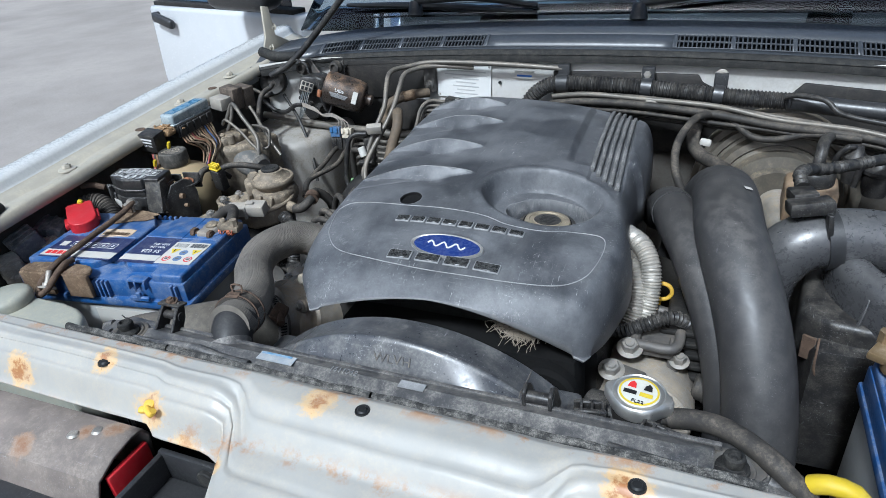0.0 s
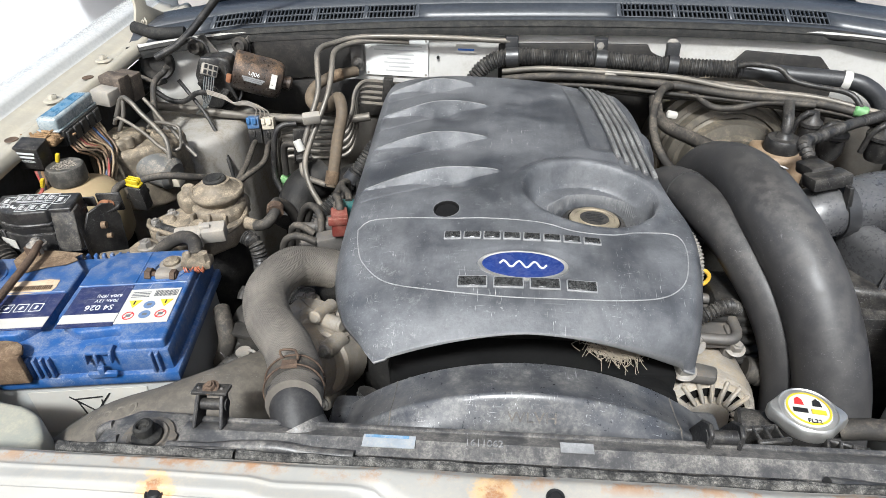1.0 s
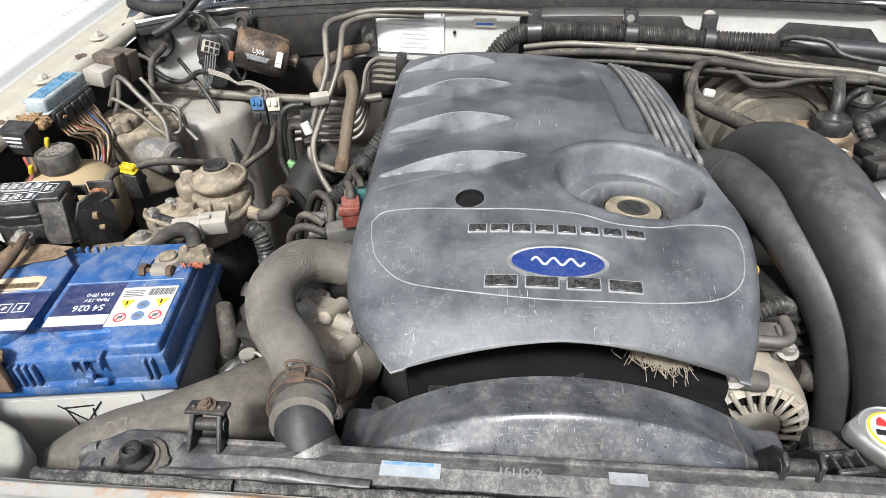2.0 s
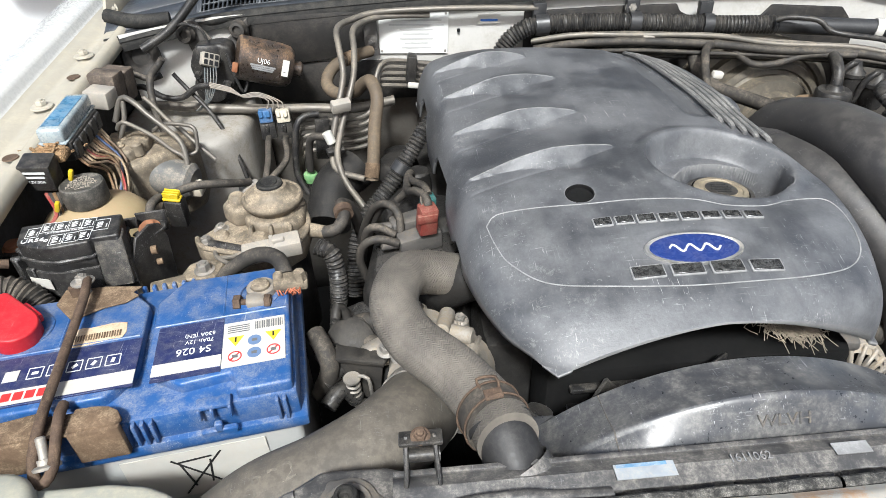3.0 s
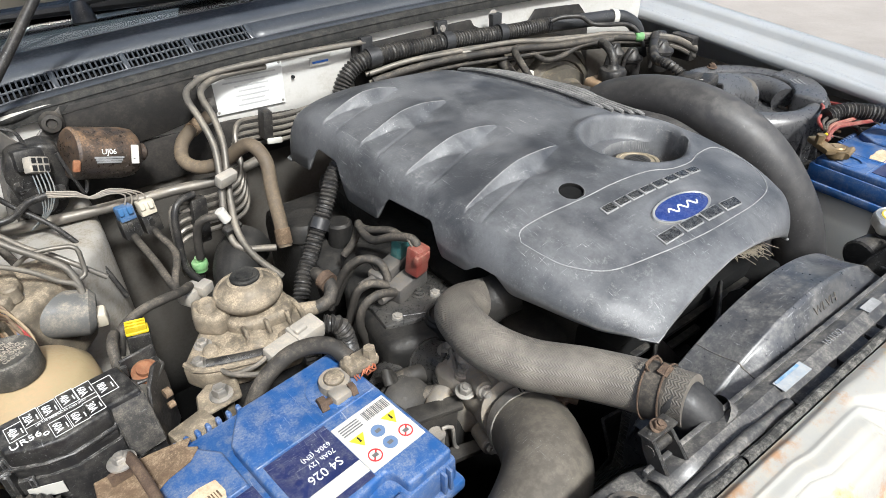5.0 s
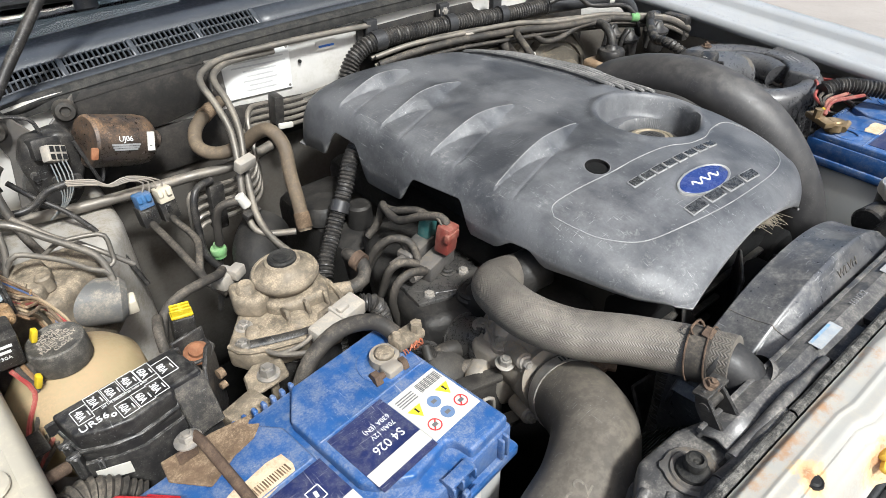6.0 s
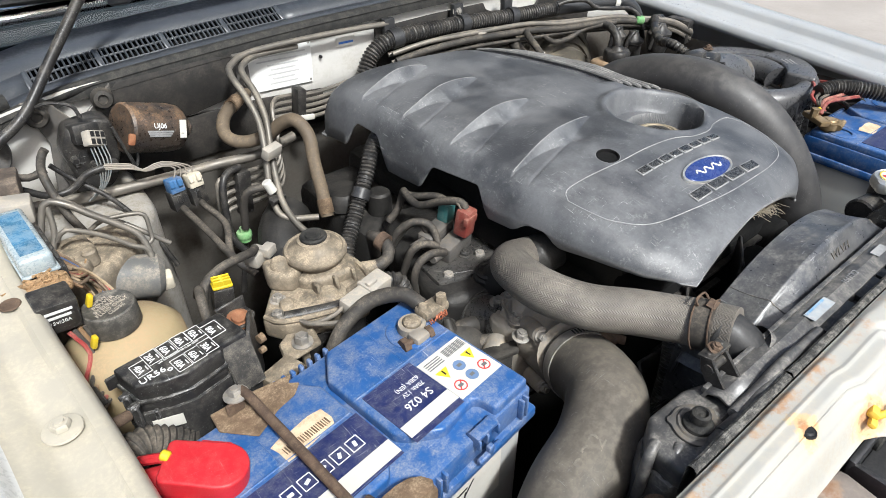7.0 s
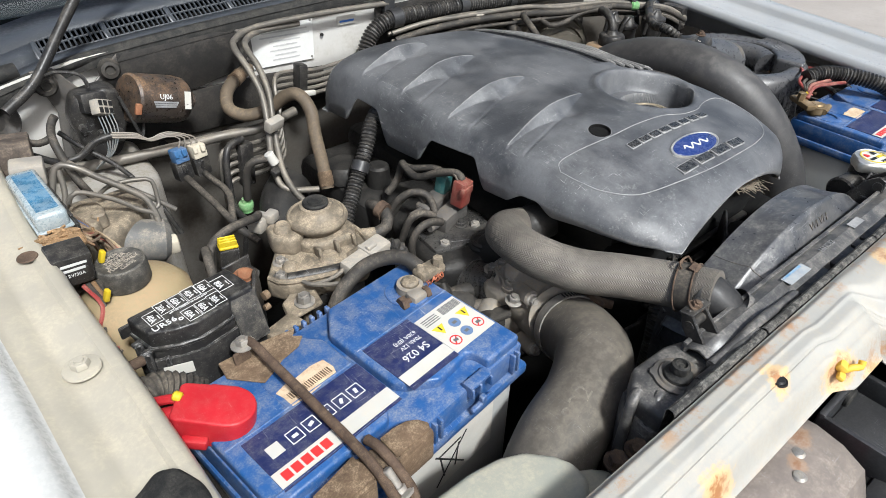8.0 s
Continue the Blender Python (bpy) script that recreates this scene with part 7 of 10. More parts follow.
for k in range(3):
    part("print_line", plate((0.034 - 0.003 * k, 0.0022), on_can(0.032, 84 + 5 * k, 0.0006), 0.0005), M_EDGE, can, "faint white print" if k == 0 else "")
part("can_tag", plate((0.009, 0.022), on_can(0.062, 78, 0.0006), 0.0008), M_LABEL, can)
lettering("9", 0.009, on_can(0.062, 90, 0.0016) @ pose(0, 0, 0, 0, 0, 90), M_INK, can)
bm = bm_new()
gm = Matrix.Translation((-0.547, 1.078, 1.010)) @ pose(0, 0, 0, -20, 26, 30)
box(bm, (0.024, 0.012, 0.018), gm, 0.002)
wm_plug = part("plug", bm, M_PLUG_GREY, wm, "dusty grey-brown plug")
for q in range(6):
    part("plug_socket", plate((0.0048, 0.0060), gm @ Matrix.Translation((-0.0072 + 0.0072 * (q % 3), -0.0062, -0.0042 + 0.0084 * (q // 3))) @ pose(0, 0, 0, 90, 0, 0), 0.0008), M_INK, wm_plug)
bm = bm_new()
for k, q in enumerate((-0.0075, -0.004, 0.0, 0.004, 0.0075)):
    tube(bm, [(-0.547 + q, 1.073, 1.002), (-0.548 + q, 1.060, 0.985), (-0.556 + q * 0.5, 1.058, 0.962), (-0.575 + 0.3 * q, 1.062 + 0.2 * q, 0.945)], 0.0008, 6, 0.006)
part("plug_lead", bm, wire_mat((0.075, 0.10, 0.115), "pale_blue_wire"), wm_plug)
bm = bm_new()
tube(bm, [(-0.524, 1.085, 1.015), (-0.518, 1.078, 0.985), (-0.512, 1.082, 0.960), (-0.505, 1.088, 0.975), (-0.510, 1.090, 0.995)], 0.0022, 8, 0.005)
tube(bm, [(-0.590, 1.118, 1.046), (-0.575, 1.105, 1.052), (-0.555, 1.10, 1.045), (-0.550, 1.098, 1.030)], 0.0022, 8, 0.005)
part("lead", bm, M_BLACK, wm)

# ---- engine mass under the cover ----
eng = thing("engine", "dark dirty diesel engine below the cover", "engine", (-0.06, 0.8, 0.5))
bm = bm_new()
span(bm, -0.235, 0.085, 0.60, 1.06, 0.52, 0.905, 0.02)
part("block", bm, M_IRON, eng)
bm = bm_new()
span(bm, -0.19, 0.05, 0.585, 1.05, 0.86, 0.945, 0.015)
part("rocker_cover", bm, M_IRON, eng)


# ---- bulkhead, plates, pipes ----
M_STAMP = painted("faint_stamp", (0.42, 0.42, 0.41))
vin = thing("data_plate", "riveted aluminium data plate with faint stamped rows", "data plate", (-0.264, 1.160, 1.003))
vm = Matrix.Translation((-0.264, 1.1645, 1.004)) @ pose(0, 0, 0, 90, 3, 0)
bm = bm_new()
box(bm, (0.104, 0.064, 0.001), vm, 0.0003, 1)
part("plate", bm, surface("data_plate_metal", (0.62, 0.62, 0.60), 0.45, dust=0.15, vary=0.05), vin)
for k in range(7):
    bm = bm_new()
    box(bm, ((0.075, 0.082, 0.05, 0.04, 0.05, 0.035, 0.045)[k], 0.0022, 0.0004), vm @ Matrix.Translation((0.004, 0.018 - 0.0068 * k, 0.0008)), 0)
    part("stamped_line", bm, M_STAMP, vin)
bm = bm_new()
lathe(bm, [(0.006, 0), (0.006, 0.0005), (0, 0.0007)], vm @ Matrix.Translation((-0.037, 0.0265, 0.0005)) @ Matrix.Diagonal((1, 0.5, 1, 1)), 20)
part("oval_mark", bm, M_INK, vin)
for x, y in ((-0.048, 0.028), (0.048, 0.028), (-0.048, -0.028), (0.048, -0.028)):
    bm = bm_new()
    lathe(bm, [(0, 0.0016), (0.0016, 0.0012), (0.0022, 0.0002)], vm @ Matrix.Translation((x, y, 0)), 12)
    part("rivet", bm, M_STEEL, vin)
st = thing("paint_code_sticker", "small white sticker with faint print on the bulkhead", "sticker", (-0.13, 1.163, 1.02))
part("sheet", plate((0.034, 0.014), Matrix.Translation((-0.150, 1.1645, 1.018)) @ pose(0, 0, 0, 90, 2, 0)), M_LABEL, st)
part("print_bar", plate((0.026, 0.003), Matrix.Translation((-0.150, 1.1637, 1.016)) @ pose(0, 0, 0, 90, 2, 0)), M_INK_BLUE, st)
bm = bm_new()
rod(bm, (-0.196, 1.1665, 1.003), (-0.196, 1.1632, 1.003), 0.0025, None, 12)
single("bulkhead_stud", bm, M_INK, "tiny dark stud hole in the white bulkhead", "stud")
bm = bm_new()
span(bm, -0.338, -0.318, 1.150, 1.166, 0.985, 1.040, 0.002)
hexbolt(bm, (-0.328, 1.149, 1.000), (0, -1, 0), 0.005)
single("pipe_bracket", bm, M_ALU_GREY, "grey bolted bracket beside the data plate", "bracket")


def hose_thing(name, pts, r, mat, label, category="hose", n=12, step=0.006, radius=None):
    bm = bm_new()
    tube(bm, pts, r, n, step, radius)
    return single(name, bm, mat, label, category)


hose_thing("refrigerant_pipe", [(-0.08, 1.150, 1.034), (-0.20, 1.146, 1.041), (-0.31, 1.142, 1.043), (-0.352, 1.122, 1.040), (-0.370, 1.085, 1.040), (-0.368, 1.058, 1.022), (-0.365, 1.036, 0.994), (-0.374, 1.010, 0.962), (-0.384, 0.992, 0.930), (-0.388, 0.977, 0.903), (-0.381, 0.962, 0.889), (-0.345, 0.945, 0.884)], 0.0043, M_TUBE, "dusty metal pipe looping off the bulkhead", "pipe")
hose_thing("refrigerant_pipe", [(-0.24, 1.152, 1.032), (-0.306, 1.143, 1.036), (-0.339, 1.119, 1.036), (-0.350, 1.094, 1.032), (-0.349, 1.068, 1.016), (-0.352, 1.042, 0.989), (-0.364, 1.016, 0.957), (-0.374, 0.991, 0.932), (-0.380, 0.968, 0.908), (-0.372, 0.950, 0.880), (-0.35, 0.93, 0.85)], 0.0043, M_TUBE, "second dusty metal pipe beside its twin", "pipe")
bm = bm_new()
box(bm, (0.026, 0.012, 0.016), Matrix.Translation((-0.370, 0.999, 0.966)) @ pose(0, 0, 0, 20, 0, 20), 0.002)
single("pipe_clip", bm, M_PLUG_GREY, "pale grey clip round two pipes", "clip")
bm = bm_new()
box(bm, (0.024, 0.010, 0.008), Matrix.Translation((-0.383, 0.977, 0.912)) @ pose(0, 0, 0, 20, 0, 20), 0.002)
single("pipe_clip", bm, M_BLACK, "black strap round two pipes", "clip")
bm = bm_new()
rod(bm, (-0.392, 0.982, 0.938), (-0.386, 0.979, 0.922), 0.0065, None, 12, 0.001)
single("pipe_joint", bm, M_LABEL, "white plastic joint on the pipe", "joint")

hh = thing("heater_hose", "brownish dusty heater hose with rusty clips", "hose", (-0.35, 1.03, 0.9))
bm = bm_new()
tube(bm, [(-0.330, 1.150, 0.985), (-0.362, 1.122, 0.986), (-0.386, 1.102, 0.978), (-0.394, 1.083, 0.964), (-0.380, 1.064, 0.957), (-0.354, 1.046, 0.965), (-0.338, 1.028, 0.984), (-0.327, 1.009, 0.992), (-0.321, 0.990, 0.976), (-0.327, 0.972, 0.945), (-0.331, 0.954, 0.915), (-0.336, 0.938, 0.885)], 0.0086, 20, 0.005)
part("hose", bm, surface("brown_dusty_rubber", (0.085, 0.066, 0.047), 0.6, dust=0.4, dust_colour=(0.19, 0.145, 0.095), vary=0.12, scale=22), hh)
for p0, p1 in (((-0.352, 1.131, 0.986), (-0.368, 1.117, 0.985)), ((-0.333, 0.948, 0.905), (-0.336, 0.938, 0.889))):
    bm = bm_new()
    tube(bm, [p0, p1], 0.0098, 20, 0.004)
    part("hose_clip", bm, M_RUST_PLATE, hh, "rusty clip")

for k in range(5):
    pts = [(-0.10, 1.150, 0.965 - 0.009 * k), (-0.223, 1.130, 0.966 - 0.009 * k), (-0.285, 1.114, 0.980 - 0.0095 * k), (-0.310 - 0.004 * k, 1.102, 0.984 - 0.009 * k), (-0.322 + 0.0, 1.088, 0.972 - 0.010 * k), (-0.327, 1.072, 0.945 - 0.012 * k), (-0.340, 1.058, 0.925 - 0.0115 * k), (-0.375, 1.045, 0.924 - 0.0115 * k), (-0.425, 1.033, 0.934 - 0.012 * k), (-0.438, 1.03, 0.920 - 0.012 * k), (-0.442, 1.028, 0.86 - 0.006 * k)]
    t = hose_thing("brake_pipe", pts, 0.0032, M_TUBE, "thin dark metal pipe in a stacked bundle", "pipe", 8)
    tagged(t, group="stacked pipes")
bm = bm_new()
box(bm, (0.020, 0.014, 0.062), Matrix.Translation((-0.405, 1.032, 0.905)) @ pose(0, 0, 0, 0, 6, 10), 0.003)
single("pipe_holder", bm, M_BLACK, "dusty black holder clasping the stacked pipes", "clip")
bm = bm_new()
box(bm, (0.014, 0.022, 0.040), Matrix.Translation((-0.272, 1.104, 0.972)) @ pose(0, 0, 0, 0, 8, 0), 0.003)
single("pipe_holder", bm, M_BLACK, "black holder on the pipes behind the cover", "clip")
bm = bm_new()
box(bm, (0.022, 0.006, 0.008), Matrix.Translation((-0.268, 1.092, 0.950)) @ pose(0, 0, 0, 0, 8, 0), 0.002)
single("white_tag", bm, M_LABEL, "small white plastic tag below the holder", "tag")
hose_thing("vacuum_hose", [(-0.405, 1.028, 0.944), (-0.424, 1.022, 0.944), (-0.435, 1.015, 0.934), (-0.441, 1.008, 0.903), (-0.443, 1.0, 0.865), (-0.43, 0.99, 0.84)], 0.0045, M_BLACK, "thin black hose bent over the pipes")
hose_thing("vacuum_hose", [(-0.386, 0.981, 0.930), (-0.411, 0.990, 0.928), (-0.420, 0.996, 0.910), (-0.424, 1.0, 0.872)], 0.0052, M_RUBBER, "short rubber hose ending in a green cap")
bm = bm_new()
lathe(bm, [(0, 0), (0.0080, 0), (0.0080, 0.005), (0.0096, 0.0055), (0.0100, 0.007), (0.0100, 0.012), (0.0092, 0.0135), (0.005, 0.014), (0.0045, 0.020), (0, 0.020)], Matrix.Translation((-0.426, 1.004, 0.852)), 28)
single("green_cap", bm, M_GREEN, "bright green plastic valve cap", "valve cap")
hose_thing("drain_hose", [(-0.426, 1.005, 0.852), (-0.430, 1.01, 0.82), (-0.44, 1.02, 0.76)], 0.004, M_BLACK, "thin hose below the green cap")

M_WIRE_DULL = surface("dusty_wire_sheath", (0.22, 0.20, 0.175), 0.5, dust=0.4, dust_colour=(0.25, 0.21, 0.16), vary=0.2)
# long pipe and looms on the bulkhead
hose_thing("bulkhead_pipe", [(-0.665, 1.085, 0.948), (-0.635, 1.090, 0.944), (-0.55, 1.085, 0.936), (-0.462, 1.080, 0.932), (-0.413, 1.075, 0.932), (-0.36, 1.07, 0.930), (-0.30, 1.08, 0.935)], 0.0068, M_TUBE, "long dusty pipe across the bulkhead", "pipe")
hose_thing("wiring_loom", [(-0.66, 1.07, 0.975), (-0.640, 1.06, 0.985), (-0.615, 1.06, 0.968), (-0.591, 1.06, 0.966), (-0.569, 1.06, 0.979), (-0.550, 1.058, 0.982)], 0.0041, M_BLACK, "taped black wiring loom by the wiper motor", "wiring loom")
for k in range(4):
    hose_thing("plug_wire", [(-0.555 + 0.002 * k, 1.058, 0.981 + 0.0015 * k), (-0.522, 1.058, 0.970 + 0.002 * k), (-0.508 - 0.001 * k, 1.058, 0.962 + 0.001 * k), (-0.488, 1.057, 0.962 + 0.002 * k), (-0.475 + 0.006 * k, 1.056, 0.955 - 0.001 * k), (-0.482 + 0.0085 * k, 1.055, 0.938)], 0.0010, M_WIRE_DULL, "thin pale wire to the plug pair", "wire", 6)
hose_thing("wiring_loom", [(-0.600, 1.052, 1.024), (-0.607, 1.050, 1.016), (-0.613, 1.025, 1.007), (-0.609, 1.0, 0.976), (-0.60, 0.985, 0.95)], 0.0045, M_RUBBER, "black loom dropping past the wing", "wiring loom")
hose_thing("wiring_loom", [(-0.668, 1.05, 1.012), (-0.644, 1.05, 1.008), (-0.625, 1.05, 0.999), (-0.607, 1.05, 1.003)], 0.0041, M_RUBBER, "taped loom joining from the wing", "wiring loom")
hose_thing("wiring_loom", [(-0.600, 1.075, 0.995), (-0.585, 1.07, 0.975), (-0.555, 1.05, 0.945), (-0.53, 1.03, 0.90), (-0.515, 1.01, 0.85)], 0.0030, M_BLACK, "black loom slanting down the tower", "wiring loom")


def plug_pair(x, z, mat, label):
    t = thing("wiring_plug", label, "connector", (x, 1.055, z - 0.04))
    bm = bm_new()
    box(bm, (0.019, 0.017, 0.018), Matrix.Translation((x, 1.053, z)) @ pose(0, 0, 0, -10, 0, 8), 0.002)
    for q in (-0.005, 0.005):
        box(bm, (0.006, 0.004, 0.010), Matrix.Translation((x + q, 1.044, z + 0.006)) @ pose(0, 0, 0, -10, 0, 8), 0.001, 1)
    part("coloured_head", bm, mat, t)
    bm = bm_new()
    box(bm, (0.021, 0.019, 0.026), Matrix.Translation((x, 1.054, z - 0.021)) @ pose(0, 0, 0, -10, 0, 8), 0.002)
    box(bm, (0.006, 0.004, 0.012), Matrix.Translation((x, 1.044, z - 0.016)), 0.001, 1)
    part("black_body", bm, M_BLACK, t)
    bm = bm_new()
    tube(bm, [(x, 1.052, z - 0.03), (x + 0.001, 1.030, z - 0.030), (x + 0.006, 0.985, z - 0.036), (-0.472, 0.925, 0.893), (-0.46, 0.89, 0.88)], 0.0044, 12, 0.006)
    part("sleeve", bm, M_RUBBER, t)
    return t


plug_pair(-0.482, 0.935, M_PLUG_BLUE, "blue-topped wiring plug standing beside a cream one")
plug_pair(-0.458, 0.934, M_PLUG_WHITE, "cream-topped wiring plug standing beside a blue one")

# suspension tower and the pump below the wing
tower = thing("suspension_tower", "dusty white pressed suspension tower below the wing", "suspension tower", (-0.57, 1.03, 0.6))
bm = bm_new()
prism(bm, [(-0.70, 0.975), (-0.60, 0.985), (-0.535, 1.005), (-0.51, 1.05), (-0.505, 1.17), (-0.70, 1.17)], 0.55, 0.925, None, 0.016, 4)
part("turret", bm, M_TOWER, tower)
bm = bm_new()
lathe(bm, [(0.004, 0), (0.0065, 0.0004), (0.0065, 0.001), (0.0, 0.001)], along((-0.470, 1.1655, 0.90), (-0.470, 1.16, 0.90)), 16)
part("grommet", bm, M_INK, tower)

pump = thing("brake_unit", "dusty tan casting with a grey can and looping pipes", "hydraulic unit", (-0.61, 0.93, 0.85))
bm = bm_new()
prism(bm, [(-0.668, 0.895), (-0.610, 0.890), (-0.578, 0.915), (-0.555, 0.945), (-0.56, 0.985), (-0.668, 0.985)], 0.86, 0.955, None, 0.010, 4)
prism(bm, [(-0.655, 0.905), (-0.615, 0.900), (-0.600, 0.93), (-0.605, 0.960), (-0.655, 0.960)], 0.95, 0.968, None, 0.005, 3)
box(bm, (0.07, 0.05, 0.02), Matrix.Translation((-0.595, 0.96, 0.925)) @ pose(0, 0, 0, 0, 8, 0), 0.005)
for q in range(3):
    rod(bm, (-0.65 + 0.02 * q, 0.915, 0.955), (-0.65 + 0.02 * q, 0.915, 0.972), 0.008, 0.007, 12, 0.002)
part("casting", bm, M_ALU_TAN, pump)
bm = bm_new()
rod(bm, (-0.606, 0.922, 0.928), (-0.552, 0.910, 0.915), 0.0235, None, 36, 0.006)
rod(bm, (-0.612, 0.923, 0.930), (-0.600, 0.921, 0.927), 0.027, None, 36, 0.002)
part("can", bm, surface("blue_grey_dusty_can", (0.085, 0.088, 0.090), 0.45, dust=1.0, dust_colour=(0.21, 0.185, 0.15), vary=0.3, scale=45, up=0.7), pump, "blue-grey metal can")
for pts, r in (([(-0.640, 0.95, 0.985), (-0.626, 0.955, 1.012), (-0.610, 0.948, 1.009), (-0.595, 0.940, 0.996), (-0.575, 0.932, 0.979), (-0.561, 0.925, 0.965), (-0.557, 0.918, 0.950), (-0.557, 0.911, 0.930), (-0.557, 0.91, 0.90)], 0.0052), ([(-0.625, 0.955, 1.009), (-0.628, 0.947, 0.986), (-0.639, 0.938, 0.961), (-0.642, 0.93, 0.940)], 0.0045), ([(-0.630, 0.927, 0.985), (-0.620, 0.925, 0.995), (-0.591, 0.922, 0.977), (-0.571, 0.918, 0.958), (-0.557, 0.915, 0.946), (-0.556, 0.91, 0.91)], 0.0038), ([(-0.600, 0.955, 0.968), (-0.584, 0.950, 0.978), (-0.558, 0.946, 0.977), (-0.546, 0.942, 0.973), (-0.546, 0.937, 0.956), (-0.548, 0.933, 0.946), (-0.558, 0.93, 0.944)], 0.0036), ([(-0.612, 0.985, 1.0), (-0.600, 0.980, 0.988), (-0.585, 0.970, 0.974), (-0.569, 0.960, 0.965), (-0.552, 0.948, 0.952), (-0.53, 0.94, 0.93)], 0.0042)):
    bm = bm_new()
    tube(bm, pts, r * 0.68, 10, 0.005)
    part("pipe", bm, M_TUBE, pump)
bm = bm_new()
box(bm, (0.026, 0.016, 0.018), Matrix.Translation((-0.557, 0.909, 0.909)) @ pose(0, 0, 0, 10, 0, -10), 0.003)
part("pale_clip", bm, M_PLUG_WHITE, pump, "cream clip")

# ---- relay strip by the wing ----
rel = thing("relay_strip", "relay strip with a cloudy blue lid and coloured wires", "relay box", (-0.665, 0.91, 0.97))
RM = Matrix.Translation((-0.6555, 0.877, 1.0145)) @ pose(0, 0, 0, 2, 0, 93)
bm = bm_new()
box(bm, (0.090, 0.028, 0.022), RM @ Matrix.Translation((0, -0.002, -0.009)), 0.003)
for k in range(5):
    box(bm, (0.014, 0.004, 0.018), RM @ Matrix.Translation((-0.034 + 0.017 * k, -0.0165, -0.010)), 0.001, 1)
part("base", bm, M_BLACK, rel)
bm = bm_new()
box(bm, (0.094, 0.026, 0.017), RM @ Matrix.Translation((0, 0.001, 0.0105)), 0.004, 3)
box(bm, (0.097, 0.029, 0.003), RM @ Matrix.Translation((0, 0.001, 0.0025)), 0.001, 1)
lid = part("lid", bm, surface("cloudy_clear_plastic", (0.26, 0.31, 0.33), 0.2, dust=0.5, dust_colour=(0.36, 0.36, 0.34), vary=0.2, scale=70, spec=0.8, coat=0.4), rel, "cloudy clear plastic lid")
M_FUSE_BLUE = surface("blue_seen_through_plastic", (0.035, 0.13, 0.23), 0.2, dust=0.55, dust_colour=(0.22, 0.28, 0.32), vary=0.4, scale=110, coat=0.4)
for k in range(4):
    part("blue_block", plate((0.0185, 0.0175), RM @ Matrix.Translation((-0.030 + 0.0195 * k, 0.001, 0.0191)), 0.0005), M_FUSE_BLUE, lid, "blue block under the lid" if k == 0 else "")
rng = random.Random(14)
bm = bm_new()
box(bm, (0.022, 0.036, 0.012), RM @ Matrix.Translation((-0.058, 0.002, -0.004)), 0.005, 3)
for k in range(60):
    q = RM @ Matrix.Translation((-0.058 + rng.gauss(0, 0.006), 0.002 + rng.gauss(0, 0.010), 0.002 + rng.uniform(-0.004, 0.002))) @ pose(0, 0, 0, rng.uniform(-25, 25), rng.uniform(-25, 25), rng.uniform(0, 180))
    box(bm, (rng.uniform(0.003, 0.010), rng.uniform(0.001, 0.003), rng.uniform(0.001, 0.003)), q, 0)
part("mud_clump", bm, surface("dry_mud", (0.36, 0.23, 0.12), 0.95, vary=0.5, scale=160, bump=1.0, grain=0.003), rel, "dry straw-brown mud clump")
WIRE = [((0.26, 0.03, 0.03), "red_wire"), ((0.07, 0.14, 0.06), "green_wire"), ((0.19, 0.11, 0.055), "brown_wire"), ((0.27, 0.20, 0.12), "tan_wire"), ((0.03, 0.03, 0.03), "black_wire"), ((0.05, 0.09, 0.20), "blue_wire"), ((0.12, 0.08, 0.05), "muddy_wire")]
rng = random.Random(4)
for k in range(14):
    c, nm = WIRE[(2, 6, 3, 2, 0, 2, 6, 3, 2, 6, 5, 2, 6, 3)[k]]
    a = RM @ Vector((-0.036 + 0.0055 * k, -0.012, -0.016))
    bm = bm_new()
    tube(bm, [a, a + Vector((0.010 + rng.uniform(0, 0.004), -0.004, -0.012)), (-0.622 + rng.uniform(-0.006, 0.006), 0.862 + 0.003 * k, 0.965 + rng.uniform(-0.01, 0.01)), (-0.612 + rng.uniform(-0.008, 0.008), 0.835 + 0.002 * k, 0.940 + rng.uniform(-0.012, 0.008)), (-0.63, 0.83, 0.90)], 0.0015, 6, 0.008)
    part("wire", bm, wire_mat(c, nm), rel)
bm = bm_new()
box(bm, (0.030, 0.026, 0.022), Matrix.Translation((-0.650, 0.958, 1.014)) @ pose(0, 0, 0, 0, 6, -10), 0.003)
single("grey_relay", bm, M_PLUG_GREY, "pale grey relay behind the relay strip", "relay")
for k, (x, y, z) in enumerate(((-0.655, 0.995, 1.012), (-0.652, 1.022, 1.006))):
    bm = bm_new()
    box(bm, (0.034, 0.026, 0.040), Matrix.Translation((x, y, z)) @ pose(0, 0, 0, 0, 6, -8), 0.003)
    single("brown_relay", bm, surface("brown_dusty_plastic_%d" % k, (0.05, 0.04, 0.035), 0.6, dust=0.6, dust_colour=(0.2, 0.16, 0.12), vary=0.2), "dusty brown relay block on the wing side", "relay", group="relay blocks")
wr = thing("relay", "black relay with a printed rating beside the wing", "relay", (-0.657, 0.79, 0.99))
WM = Matrix.Translation((-0.657, 0.795, 1.004)) @ pose(0, 0, 0, 8, 6, 4)
bm = bm_new()
box(bm, (0.030, 0.026, 0.030), WM, 0.002)
part("case", bm, M_BLACK, wr)
for k in range(2):
    part("print_bar", plate((0.020 - 0.003 * k, 0.0026), WM @ Matrix.Translation((0, -0.0131, 0.008 - 0.0052 * k)) @ pose(0, 0, 0, 90, 0, 0), 0.0003), M_INK_WHITE, wr)
